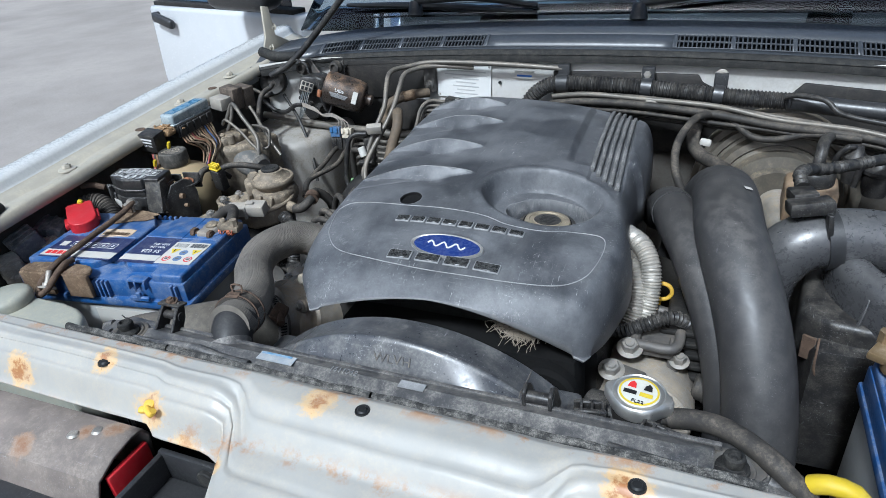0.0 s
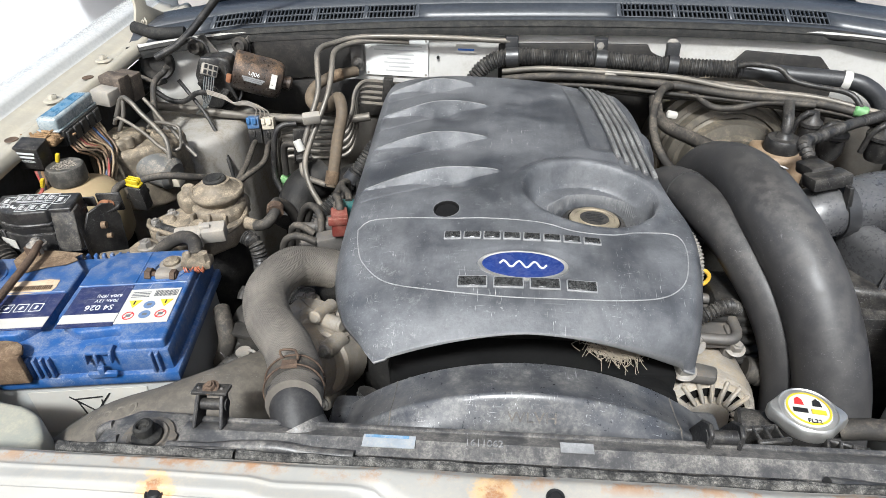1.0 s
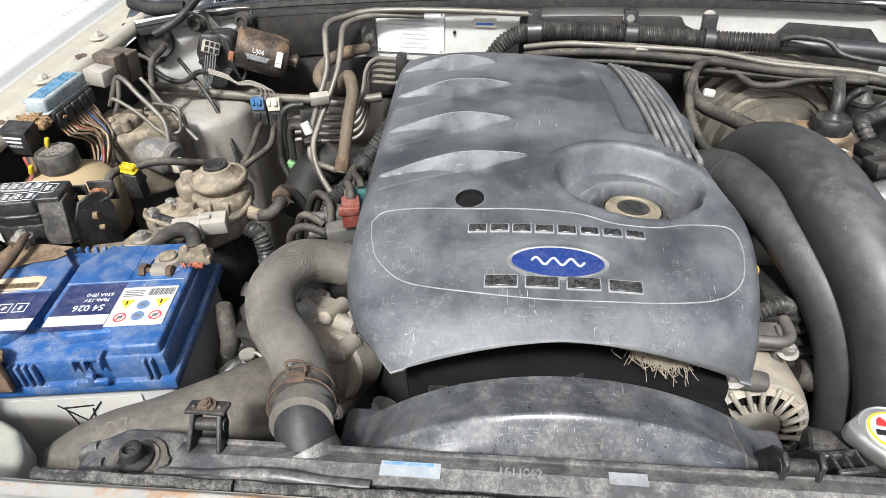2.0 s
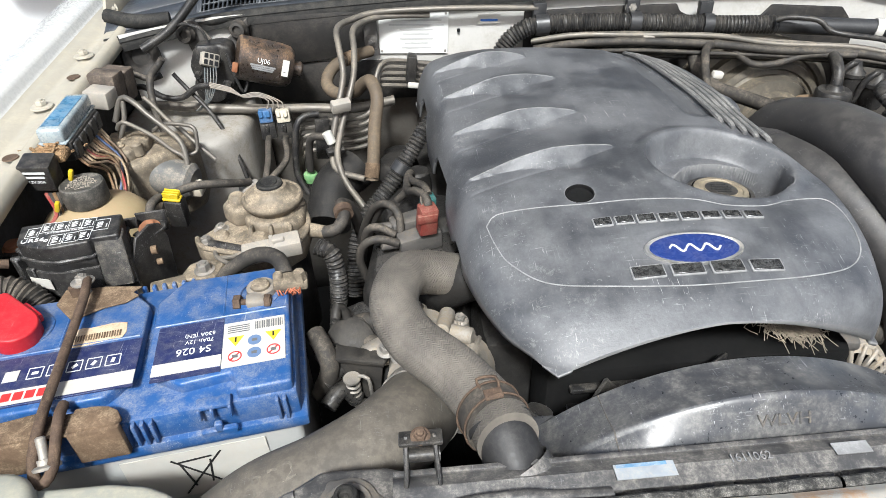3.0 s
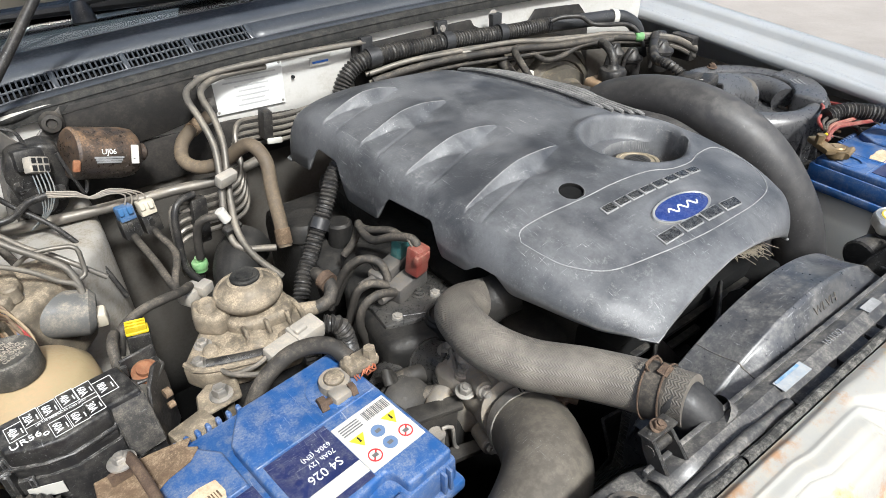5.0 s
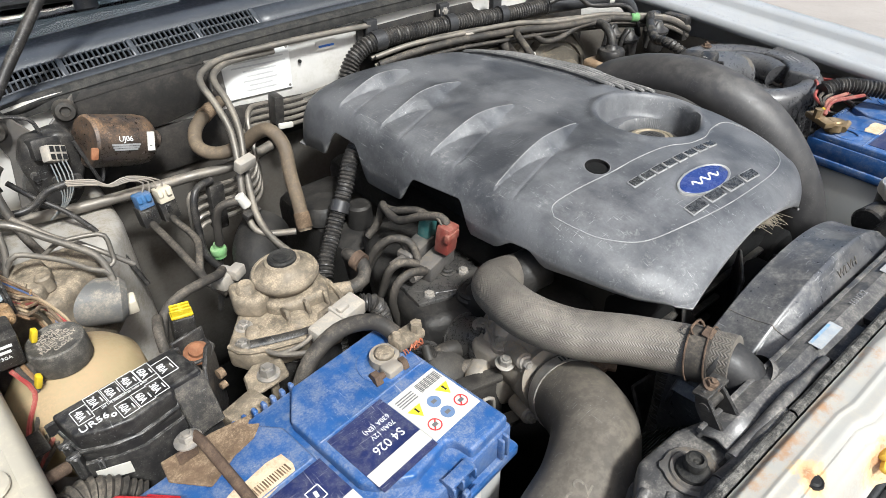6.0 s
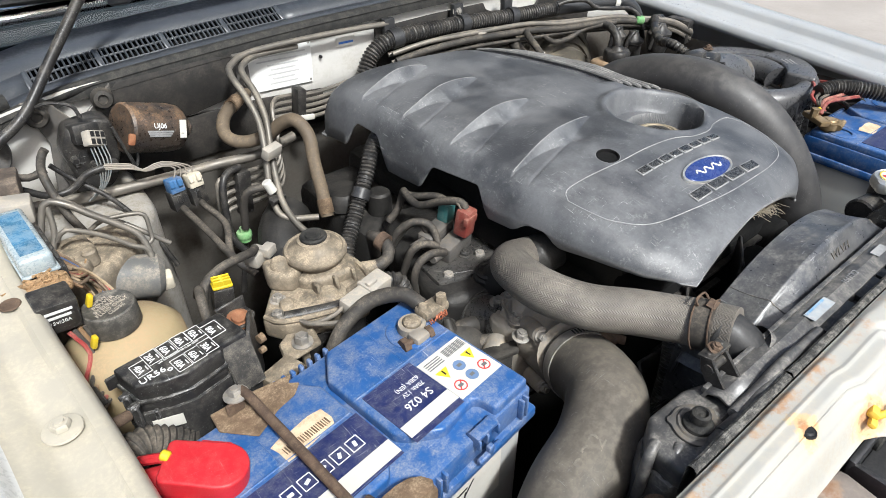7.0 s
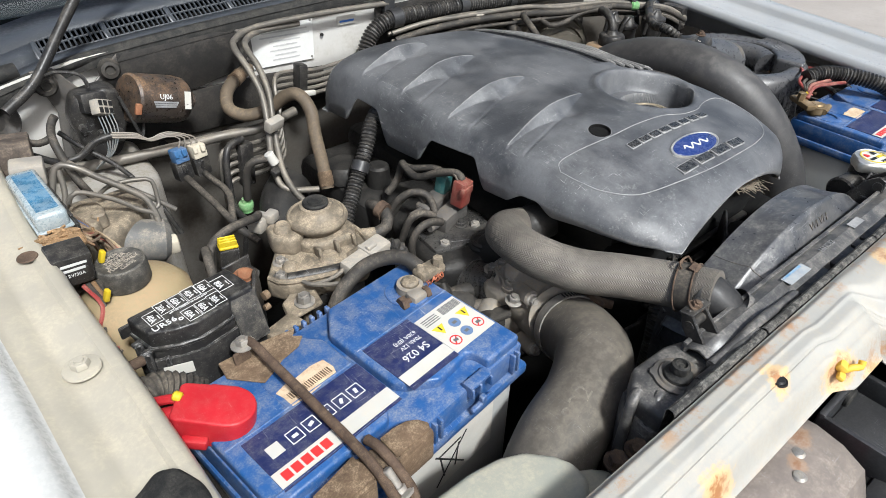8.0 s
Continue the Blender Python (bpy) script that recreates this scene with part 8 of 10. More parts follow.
lettering("12V/30A", 0.0045, WM @ Matrix.Translation((0, -0.0132, -0.003)) @ pose(0, 0, 0, 90, 0, 0), M_INK_WHITE, wr, "rating", 0.0002)
for p in ((-0.642, 0.772, 0.976), (-0.632, 0.800, 0.996)):
    bm = bm_new()
    box(bm, (0.0045, 0.006, 0.012), Matrix.Translation(p) @ pose(0, 0, 0, 8, 20, 10), 0.0015)
    single("yellow_terminal", bm, M_YELLOW, "small yellow crimp terminal by the relay", "crimp terminal", group="crimp terminals")
rng = random.Random(9)
for k in range(6):
    c, nm = WIRE[(0, 4, 2, 4, 0, 4)[k]]
    hose_thing("loose_wire", [(-0.655 + 0.004 * k, 0.785, 0.985), (-0.648 + 0.003 * k, 0.775, 0.965 - 0.004 * k), (-0.660 + 0.004 * k, 0.757, 0.953 - 0.003 * k), (-0.668, 0.74, 0.94 - 0.004 * k)], 0.0019, wire_mat(c, nm), "thin loose wire below the relay", "wire", 6)

# ---- yellow plug, bracket and cables round the fuel filter ----
yp = thing("yellow_plug", "yellow-topped black plug near the fuel filter", "connector", (-0.532, 0.782, 0.94))
bm = bm_new()
box(bm, (0.018, 0.010, 0.003), Matrix.Translation((-0.531, 0.780, 0.9725)) @ pose(0, 0, 0, 10, 6, -8), 0.0008, 1)
for q in (-0.0035, 0.0, 0.0035):
    box(bm, (0.016, 0.0016, 0.008), Matrix.Translation((-0.531, 0.780, 0.9765)) @ pose(0, 0, 0, 10, 6, -8) @ Matrix.Translation((0, q, 0)), 0.0005, 1)
box(bm, (0.003, 0.009, 0.007), Matrix.Translation((-0.531, 0.780, 0.976)) @ pose(0, 0, 0, 10, 6, -8), 0.0005, 1)
part("lock", bm, M_YELLOW, yp)
bm = bm_new()
box(bm, (0.019, 0.015, 0.036), Matrix.Translation((-0.532, 0.785, 0.953)) @ pose(0, 0, 0, 10, 6, -8), 0.003)
part("body", bm, M_BLACK, yp)
hose_thing("sleeved_cable", [(-0.55, 0.79, 0.945), (-0.540, 0.802, 0.962), (-0.520, 0.812, 0.966), (-0.498, 0.820, 0.963), (-0.480, 0.832, 0.955), (-0.470, 0.85, 0.945)], 0.0046, M_RUBBER, "dusty sleeved cable curving to the fuel filter", "cable")
hose_thing("sleeved_cable", [(-0.555, 0.765, 0.955), (-0.553, 0.775, 0.968), (-0.548, 0.795, 0.965), (-0.545, 0.82, 0.94)], 0.0046, M_RUBBER, "dusty cable looping behind the fuse box", "cable")
bm = bm_new()
box(bm, (0.024, 0.018, 0.016), Matrix.Translation((-0.470, 0.850, 0.935)) @ pose(0, 0, 0, 0, 0, 30), 0.003)
box(bm, (0.016, 0.012, 0.012), Matrix.Translation((-0.458, 0.845, 0.940)) @ pose(0, 0, 0, 0, 0, 30), 0.002)
single("grey_plug", bm, M_PLUG_GREY, "dusty grey plug behind the fuel filter", "connector")
br = thing("filter_bracket", "sand-dusted bracket with a nut and a square relay", "bracket", (-0.50, 0.705, 0.91))
bm = bm_new()
prism(bm, [(-0.518, 0.697), (-0.480, 0.700), (-0.476, 0.722), (-0.500, 0.730), (-0.512, 0.722)], 0.924, 0.929, None, 0.0015, 1)
box(bm, (0.008, 0.006, 0.05), Matrix.Translation((-0.488, 0.722, 0.905)), 0.002)
part("strap", bm, M_ALU_TAN, br)
bm = bm_new()
hexbolt(bm, (-0.494, 0.710, 0.929), (0, 0, 1), 0.0068, 0.009, 0.010)
part("nut", bm, M_STEEL, br)
bm = bm_new()
box(bm, (0.034, 0.026, 0.024), Matrix.Translation((-0.524, 0.690, 0.918)) @ pose(0, 0, 0, 0, 0, 16), 0.003)
part("square_block", bm, M_ALU_TAN, br)

neg = thing("earth_cable", "black battery earth cable with a copper-frayed clamp end", "cable", (-0.396, 0.645, 0.955))
bm = bm_new()
tube(bm, [(-0.402, 0.650, 0.962), (-0.410, 0.668, 0.968), (-0.430, 0.685, 0.962), (-0.452, 0.690, 0.950), (-0.470, 0.688, 0.935), (-0.485, 0.683, 0.91), (-0.49, 0.68, 0.87)], 0.0072, 14, 0.006)
part("cable", bm, M_RUBBER, neg)
bm = bm_new()
box(bm, (0.030, 0.017, 0.010), Matrix.Translation((-0.397, 0.642, 0.962)) @ pose(0, 0, 0, 0, 6, 8), 0.003)
rod(bm, (-0.388, 0.640, 0.964), (-0.388, 0.640, 0.974), 0.006, 0.005, 6)
rod(bm, (-0.407, 0.642, 0.964), (-0.407, 0.642, 0.972), 0.005, 0.004, 12, 0.001)
part("lug", bm, M_ALU_TAN, neg, "sandy metal lug")
bm = bm_new()
rng = random.Random(2)
for k in range(24):
    q = Vector((-0.398 + rng.uniform(-0.009, 0.009), 0.637 + rng.uniform(-0.004, 0.004), 0.953))
    tube(bm, [q, q + Vector((rng.uniform(-0.003, 0.003), -0.003, 0.004)), q + Vector((rng.uniform(-0.004, 0.004), -0.001, 0.008))], 0.0006, 5, 0.004)
part("copper_strands", bm, surface("copper_strands", (0.45, 0.16, 0.09), 0.5, metal=0.6, vary=0.2), neg)

# corrugated conduits by the battery
cw = thing("corrugated_conduit", "grey-brown corrugated conduit curling beside the red boot", "conduit", (-0.63, 0.65, 0.9))
bm = bm_new()
tube(bm, [(-0.618, 0.652, 0.940), (-0.632, 0.659, 0.952), (-0.648, 0.660, 0.960), (-0.663, 0.650, 0.960), (-0.669, 0.634, 0.950), (-0.662, 0.617, 0.932), (-0.650, 0.602, 0.905), (-0.643, 0.590, 0.86), (-0.640, 0.58, 0.78)], 0.015, 20, 0.0011, radius=ribbed(0.0132, 0.0044, 0.0012))
part("conduit", bm, M_RUBBER, cw)
hose_thing("red_wire_lead", [(-0.631, 0.621, 0.974), (-0.641, 0.629, 0.976), (-0.652, 0.640, 0.970)], 0.0036, M_RED, "short red wire into the boot", "wire", 8)
bm = bm_new()
rod(bm, (-0.635, 0.623, 0.978), (-0.639, 0.6275, 0.980), 0.0038, None, 12, 0.001)
single("yellow_terminal", bm, M_YELLOW, "yellow crimp sleeve beside the red boot", "crimp terminal", group="crimp terminals")
hose_thing("orange_wire", [(-0.672, 0.660, 0.984), (-0.660, 0.668, 0.984), (-0.645, 0.676, 0.978)], 0.0042, M_RUSTY, "rust-orange pipe stub by the wing", "pipe")
# Muddy and dusty plug colours, raised to make up for missing light.
M_CLUTTER = surface("brightened_muddy_connector_plastic", (0.34, 0.31, 0.26), 0.75, dust=0.7, dust_colour=(0.48, 0.42, 0.33), vary=0.3, scale=120, bump=0.5, grain=0.001)
M_NAVY_GREY = surface("brightened_dusty_grey_plug", (0.11, 0.115, 0.125), 0.45, dust=0.6, dust_colour=(0.36, 0.335, 0.29), vary=0.25, scale=90)
for at, size, turn, mat, label in (
        ((-0.688, 0.6075, 0.935), (0.040, 0.030, 0.036), (14, 10, 18), M_NAVY_GREY, "dusty dark grey connector block between wing and battery"),
        ((-0.682, 0.5863, 0.918), (0.032, 0.028, 0.034), (10, -8, 12), M_CLUTTER, "mud-caked tan connector under the wing flange"),
        ((-0.688, 0.5627, 0.94), (0.030, 0.036, 0.036), (18, 16, -12), M_NAVY_GREY, "black connector with a torn tape end beside the wing"),
        ((-0.6778, 0.5355, 0.905), (0.026, 0.024, 0.030), (25, 10, 40), M_CLUTTER, "muddy plug hanging beside the battery"),
        ((-0.6844, 0.5296, 0.925), (0.030, 0.026, 0.026), (5, 20, -25), M_CLUTTER, "pale dust-caked plug beside the washer bottle"),
        ((-0.675, 0.5296, 0.88), (0.020, 0.022, 0.034), (0, 12, 10), M_NAVY_GREY, "dark sleeve end of a taped loom")):
    t = thing("wing_connector", label, "connector", (at[0], at[1], at[2] - 0.02), "wing connectors")
    m = Matrix.Translation(at) @ pose(0, 0, 0, *turn)
    bm = bm_new()
    box(bm, size, m, 0.003)
    box(bm, (size[0] * 0.7, size[1] * 1.14, size[2] * 0.35), m @ Matrix.Translation((0, 0, -size[2] * 0.2)), 0.002)
    part("housing", bm, mat, t)
    bm = bm_new()
    box(bm, (size[0] * 1.08, size[1] * 1.08, 0.005), m @ Matrix.Translation((0, 0, -size[2] * 0.48)), 0.0015, 1)
    part("collar", bm, M_CLUTTER, t)
    for q in (-0.3, 0.0, 0.3):
        bm = bm_new()
        box(bm, (0.003, size[1] * 1.06, size[2] * 0.5), m @ Matrix.Translation((size[0] * q, 0, size[2] * 0.28)), 0.0008, 1)
        part("rib", bm, mat, t)
hose_thing("bent_strap", [(-0.6986, 0.6321, 0.945), (-0.687, 0.6347, 0.93), (-0.6792, 0.6367, 0.915), (-0.6721, 0.6383, 0.9)], 0.0052, M_RUBBER, "dull grey strap bending behind the connectors", "strap", 10)
rng = random.Random(21)
for k in range(7):
    j = lambda a: tuple(v + rng.uniform(-0.004, 0.004) for v in a)
    c, nm = WIRE[(0, 0, 0, 0, 0, 2, 0)[k]]
    hose_thing("loose_wire", [j((-0.7051, 0.5697, 0.92)), j((-0.6896, 0.5618, 0.92)), j((-0.6802, 0.5535, 0.915)), j((-0.6688, 0.5578, 0.905)), j((-0.6679, 0.579, 0.89))], 0.0017, wire_mat(c, nm), "thin red wire in the bundle beside the battery", "wire", 6)
hose_thing("loose_wire", [(-0.6652, 0.5286, 0.905), (-0.6707, 0.5425, 0.915), (-0.6651, 0.5511, 0.92), (-0.6582, 0.5639, 0.91), (-0.6521, 0.565, 0.885)], 0.0010, wire_mat((0.5, 0.49, 0.46), "white_wire"), "thin white wire arching beside the battery", "wire", 6)
for k in range(10):
    a = Vector((-0.6862, 0.6017, 0.915)).lerp(Vector((-0.693, 0.5328, 0.905)), k / 9.0) + Vector((rng.uniform(-0.006, 0.006), rng.uniform(-0.008, 0.008), rng.uniform(-0.006, 0.006)))
    c, nm = WIRE[(4, 6, 3, 4, 6, 4, 3, 6, 4, 6)[k]]
    hose_thing("loose_wire", [a, a + Vector((0.006, -0.012, -0.012)), a + Vector((rng.uniform(0, 0.02), -0.03, -0.035)), a + Vector((rng.uniform(0, 0.025), -0.045, -0.09))], 0.0030, wire_mat(c, nm), "muddy loom wire beside the battery", "wire", 8)

# ---- washer bottle ----
wb = thing("washer_bottle", "milky white washer bottle before the battery", "washer bottle", (-0.51, 0.47, 0.75))
bm = bm_new()
prism(bm, [(-0.590, 0.398), (-0.452, 0.398), (-0.436, 0.412), (-0.436, 0.428), (-0.442, 0.440), (-0.457, 0.456), (-0.475, 0.464), (-0.500, 0.468), (-0.590, 0.468)], 0.72, 0.944, None, 0.013, 4)
prism(bm, [(-0.455, 0.398), (-0.418, 0.400), (-0.406, 0.410), (-0.418, 0.423), (-0.438, 0.434), (-0.455, 0.436)], 0.72, 0.927, None, 0.009, 3)
part("bottle", bm, M_WASHER, wb)
bm = bm_new()
lathe(bm, [(0.0, 0.0), (0.024, 0), (0.0275, 0.003), (0.0285, 0.012), (0.0270, 0.016), (0.023, 0.0185), (0.010, 0.0200), (0, 0.0205)], Matrix.Translation((-0.566, 0.446, 0.938)) @ pose(0, 0, 0, 0, -4, 0), 40)
box(bm, (0.020, 0.013, 0.006), Matrix.Translation((-0.591, 0.459, 0.946)) @ pose(0, 0, 0, 0, 0, 30), 0.002)
part("cap", bm, M_WASHER, wb, "milky snap cap")
bl = thing("disposal_label", "white battery label printed with a crossed bin", "sticker", (-0.46, 0.515, 0.85))
lm = BAT @ Matrix.Translation((-0.095, 0.0050, 0.866)) @ pose(0, 0, 0, 90, 0, 0)
part("sheet", plate((0.115, 0.055), lm), M_LABEL, bl)
bm = bm_new()
for x0, y0, x1, y1 in ((-0.020, 0.020, 0.018, -0.020), (-0.018, -0.024, 0.020, 0.022), (-0.016, 0.016, 0.012, 0.018), (-0.014, 0.014, -0.008, -0.016), (0.010, 0.014, 0.006, -0.014)):
    d = Vector((x1 - x0, y1 - y0, 0))
    box(bm, (d.length, 0.0016, 0.0004), lm @ Matrix.Translation(((x0 + x1) / 2, (y0 + y1) / 2, 0.0009)) @ pose(0, 0, 0, 0, 0, math.degrees(math.atan2(d.y, d.x))), 0)
part("bin_sign", bm, M_INK, bl)

bm = bm_new()
lathe(bm, [(0.0, -0.004), (0.012, -0.004), (0.016, 0.002), (0.024, 0.006), (0.027, 0.002), (0.027, -0.012), (0.024, -0.02)], along((-0.652, 1.118, 1.006), (-0.640, 1.09, 1.012)), 32)
single("round_grommet", bm, M_SOUND, "large dusty black rubber grommet in the wing corner", "grommet")


# ---- engine, battery side ----
M_IRON_SHEEN = surface("oily_dark_casting", (0.036, 0.035, 0.034), 0.26, metal=0.2, dust=0.30, dust_colour=(0.11, 0.098, 0.08), vary=0.3, scale=70, bump=0.5, grain=0.001, up=0.7, spec=0.8)


def eng_part(name, build, mat, label=""):
    bm = bm_new()
    build(bm)
    return part(name, bm, mat, eng, label)


def b_manifold(bm):
    prism(bm, [(-0.345, 0.69), (-0.300, 0.675), (-0.235, 0.67), (-0.225, 0.86), (-0.290, 0.88), (-0.330, 0.80)], 0.83, 0.905, None, 0.014, 3)
    tube(bm, [(-0.235, 0.80, 0.885), (-0.28, 0.79, 0.885), (-0.315, 0.765, 0.86), (-0.325, 0.73, 0.82)], 0.026, 18)


def b_thermo(bm):
    rod(bm, (-0.276, 0.693, 0.870), (-0.276, 0.693, 0.911), 0.022, 0.018, 28, 0.003)
    lathe(bm, [(0.0, 0.0), (0.0165, 0.0), (0.0165, 0.002), (0.0135, 0.004), (0.012, 0.002), (0, 0.002)], Matrix.Translation((-0.276, 0.693, 0.911)), 28)
    tube(bm, [(-0.276, 0.693, 0.89), (-0.262, 0.672, 0.915), (-0.240, 0.660, 0.935), (-0.22, 0.655, 0.94)], 0.022, 22)
    tube(bm, [(-0.285, 0.70, 0.885), (-0.30, 0.665, 0.875), (-0.312, 0.64, 0.86), (-0.33, 0.62, 0.82)], 0.020, 18)


def b_throttle(bm):
    prism(bm, [(-0.318, 0.612), (-0.262, 0.585), (-0.238, 0.600), (-0.245, 0.640), (-0.295, 0.660), (-0.322, 0.648)], 0.835, 0.905, None, 0.008, 3)
    rod(bm, (-0.255, 0.612, 0.872), (-0.266, 0.578, 0.888), 0.036, 0.034, 32, 0.003)
    rod(bm, (-0.295, 0.640, 0.900), (-0.275, 0.600, 0.917), 0.010, 0.009, 16, 0.002)
    rod(bm, (-0.268, 0.632, 0.905), (-0.252, 0.602, 0.915), 0.008, None, 14, 0.002)
    box(bm, (0.05, 0.018, 0.022), Matrix.Translation((-0.283, 0.622, 0.905)) @ pose(0, 0, 0, 20, 10, -40), 0.004)


def b_actuator(bm):
    m = along((-0.352, 0.655, 0.868), (-0.356, 0.632, 0.892))
    lathe(bm, [(0, -0.012), (0.018, -0.010), (0.022, 0.0), (0.026, 0.003), (0.026, 0.008), (0.022, 0.011), (0.021, 0.016), (0.024, 0.018), (0.024, 0.021), (0.018, 0.025), (0.008, 0.027), (0, 0.027)], m, 32)
    box(bm, (0.040, 0.004, 0.046), Matrix.Translation((-0.345, 0.611, 0.868)) @ pose(0, 0, 0, -8, 6, -14), 0.0015)
    prism(bm, [(-0.372, 0.612), (-0.322, 0.600), (-0.315, 0.614), (-0.365, 0.630)], 0.888, 0.894, None, 0.002, 2)
    prism(bm, [(-0.352, 0.588), (-0.312, 0.580), (-0.308, 0.592), (-0.350, 0.604)], 0.842, 0.849, None, 0.002, 2)
    tube(bm, [(-0.366, 0.652, 0.905), (-0.364, 0.660, 0.912), (-0.358, 0.662, 0.903), (-0.356, 0.655, 0.885)], 0.0050, 12)


def b_spring(bm):
    tube(bm, [(-0.352 + 0.0058 * math.cos(a), 0.601 + 0.0058 * math.sin(a), 0.874 - a * 0.0009) for a in [0.5 * k for k in range(62)]], 0.0013, 6, 0.003)
    tube(bm, [(-0.346, 0.601, 0.880), (-0.337, 0.598, 0.878), (-0.335, 0.597, 0.852), (-0.328, 0.594, 0.844)], 0.0018, 8)
    lathe(bm, [(0, 0), (0.008, 0), (0.008, 0.002), (0, 0.002)], Matrix.Translation((-0.352, 0.601, 0.876)), 20)


def b_disc(bm):
    rod(bm, (-0.274, 0.700, 0.88), (-0.274, 0.695, 0.907), 0.019, 0.018, 28, 0.002)
    lathe(bm, [(0.0, 0.001), (0.0115, 0.001), (0.012, 0.003), (0.0165, 0.003), (0.0175, 0.0)], along((-0.274, 0.695, 0.907), (-0.274, 0.690, 0.93)), 28)
    prism(bm, [(-0.330, 0.715), (-0.300, 0.705), (-0.245, 0.700), (-0.240, 0.760), (-0.300, 0.775), (-0.325, 0.765)], 0.89, 0.909, None, 0.004, 2)


def b_port(bm):
    rod(bm, (-0.340, 0.694, 0.866), (-0.362, 0.676, 0.874), 0.017, 0.015, 24, 0.003)
    lathe(bm, [(0.0, 0.0), (0.015, 0.0), (0.015, 0.002), (0.010, 0.003), (0.009, 0.0015), (0, 0.0015)], along((-0.362, 0.676, 0.874), (-0.372, 0.668, 0.878)), 24)


def b_lid(bm):
    prism(bm, [(-0.329, 0.757), (-0.292, 0.781), (-0.244, 0.772), (-0.240, 0.735), (-0.265, 0.713), (-0.284, 0.706), (-0.309, 0.718), (-0.322, 0.735)], 0.9035, 0.9095, None, 0.002, 3)
    prism(bm, [(-0.325, 0.755), (-0.290, 0.776), (-0.248, 0.768), (-0.245, 0.737), (-0.266, 0.718), (-0.284, 0.711), (-0.306, 0.722), (-0.318, 0.737)], 0.835, 0.905, None, 0.008, 3)


def b_elbow(bm):
    tube(bm, [(-0.262, 0.735, 0.872), (-0.290, 0.722, 0.872), (-0.312, 0.712, 0.873), (-0.330, 0.707, 0.876)], 0.022, 24, 0.004, radius=lambda s, t: 0.026 - 0.006 * min(1.0, 1.6 * s / t))
    lathe(bm, [(0.012, 0.0035), (0.0135, 0.005), (0.0195, 0.005), (0.0205, 0.003), (0.0205, -0.004)], along((-0.330, 0.707, 0.876), (-0.338, 0.704, 0.878)), 28)
    lathe(bm, [(0, 0.002), (0.0135, 0.003)], along((-0.330, 0.707, 0.876), (-0.338, 0.704, 0.878)), 28)


def b_cross_pipe(bm):
    tube(bm, [(-0.285, 0.720, 0.872), (-0.298, 0.695, 0.874), (-0.302, 0.670, 0.878), (-0.296, 0.645, 0.884), (-0.289, 0.625, 0.888)], 0.0235, 28, 0.005)
    for p, q in (((-0.300, 0.682, 0.876), (-0.301, 0.676, 0.877)), ((-0.298, 0.652, 0.882), (-0.296, 0.645, 0.884))):
        tube(bm, [p, q], 0.0262, 28, 0.003)


def b_breather(pts):
    return lambda bm: tube(bm, pts, 0.0085, 16, 0.004)


eng_part("casting_lid", b_lid, M_IRON_SHEEN, "oily dark casting with a flat lid")
eng_part("lid_bolt", lambda bm: hexbolt(bm, (-0.275, 0.7357, 0.9095), (0, 0, 1), 0.0058, 0.005, 0.008), M_IRON_SHEEN)
eng_part("lid_bolt", lambda bm: hexbolt(bm, (-0.302, 0.757, 0.9095), (0, 0, 1), 0.0058, 0.005, 0.008), M_IRON_SHEEN)
eng_part("water_elbow", b_elbow, M_IRON_SHEEN, "dark elbow with an open round end")
eng_part("cross_pipe", b_cross_pipe, M_IRON_SHEEN, "oily dark pipe with raised rings")
for pts in ([(-0.352, 0.690, 0.850), (-0.350, 0.678, 0.872), (-0.338, 0.668, 0.884), (-0.322, 0.664, 0.882), (-0.312, 0.662, 0.868)], [(-0.356, 0.668, 0.855), (-0.350, 0.652, 0.874), (-0.336, 0.640, 0.882), (-0.318, 0.633, 0.878), (-0.308, 0.632, 0.866)]):
    eng_part("breather_pipe", b_breather(pts), M_RUBBER, "short dusty bent pipe")
for x, y, z, r in ((-0.306, 0.622, 0.902, 0.0085), (-0.262, 0.596, 0.904, 0.0085), (-0.250, 0.632, 0.903, 0.0080), (-0.288, 0.652, 0.903, 0.0090)):
    eng_part("casting_boss", lambda bm: rod(bm, (x, y, z - 0.02), (x, y, z + 0.008), r + 0.002, r, 16, 0.002), M_ALU, "sandy cast boss")
for k in range(4):
    a, b = (-0.312 + 0.018 * k, 0.626 - 0.008 * k), (-0.300 + 0.016 * k, 0.652 - 0.006 * k)
    eng_part("casting_web", lambda bm: prism(bm, [(a[0], a[1]), (a[0] + 0.004, a[1]), (b[0] + 0.004, b[1]), (b[0], b[1])], 0.900, 0.912, None, 0.001, 1), M_ALU)
eng_part("side_port", lambda bm: rod(bm, (-0.322, 0.630, 0.880), (-0.340, 0.618, 0.884), 0.014, 0.012, 20, 0.003), M_ALU, "short sandy side port")
eng_part("water_port", b_disc, M_IRON_SHEEN, "oily dark casting with a round plug")
eng_part("blanked_port", b_port, M_IRON_SHEEN, "dull round blanked port")
for x, y in ((-0.306, 0.622), (-0.262, 0.596), (-0.250, 0.632), (-0.288, 0.652)):
    eng_part("boss_bolt", lambda bm: hexbolt(bm, (x, y, 0.909), (0, -0.1, 1), 0.0055, 0.006, 0.0075), M_STEEL)
def b_inlet(bm):
    tube(bm, [(-0.288, 0.643, 0.885), (-0.281, 0.585, 0.890), (-0.289, 0.564, 0.897)], 0.033, 32, 0.006, radius=lambda s, t: 0.030 + 0.004 * s / t)


TB = along((-0.281, 0.577, 0.884), (-0.2875, 0.558, 0.890))


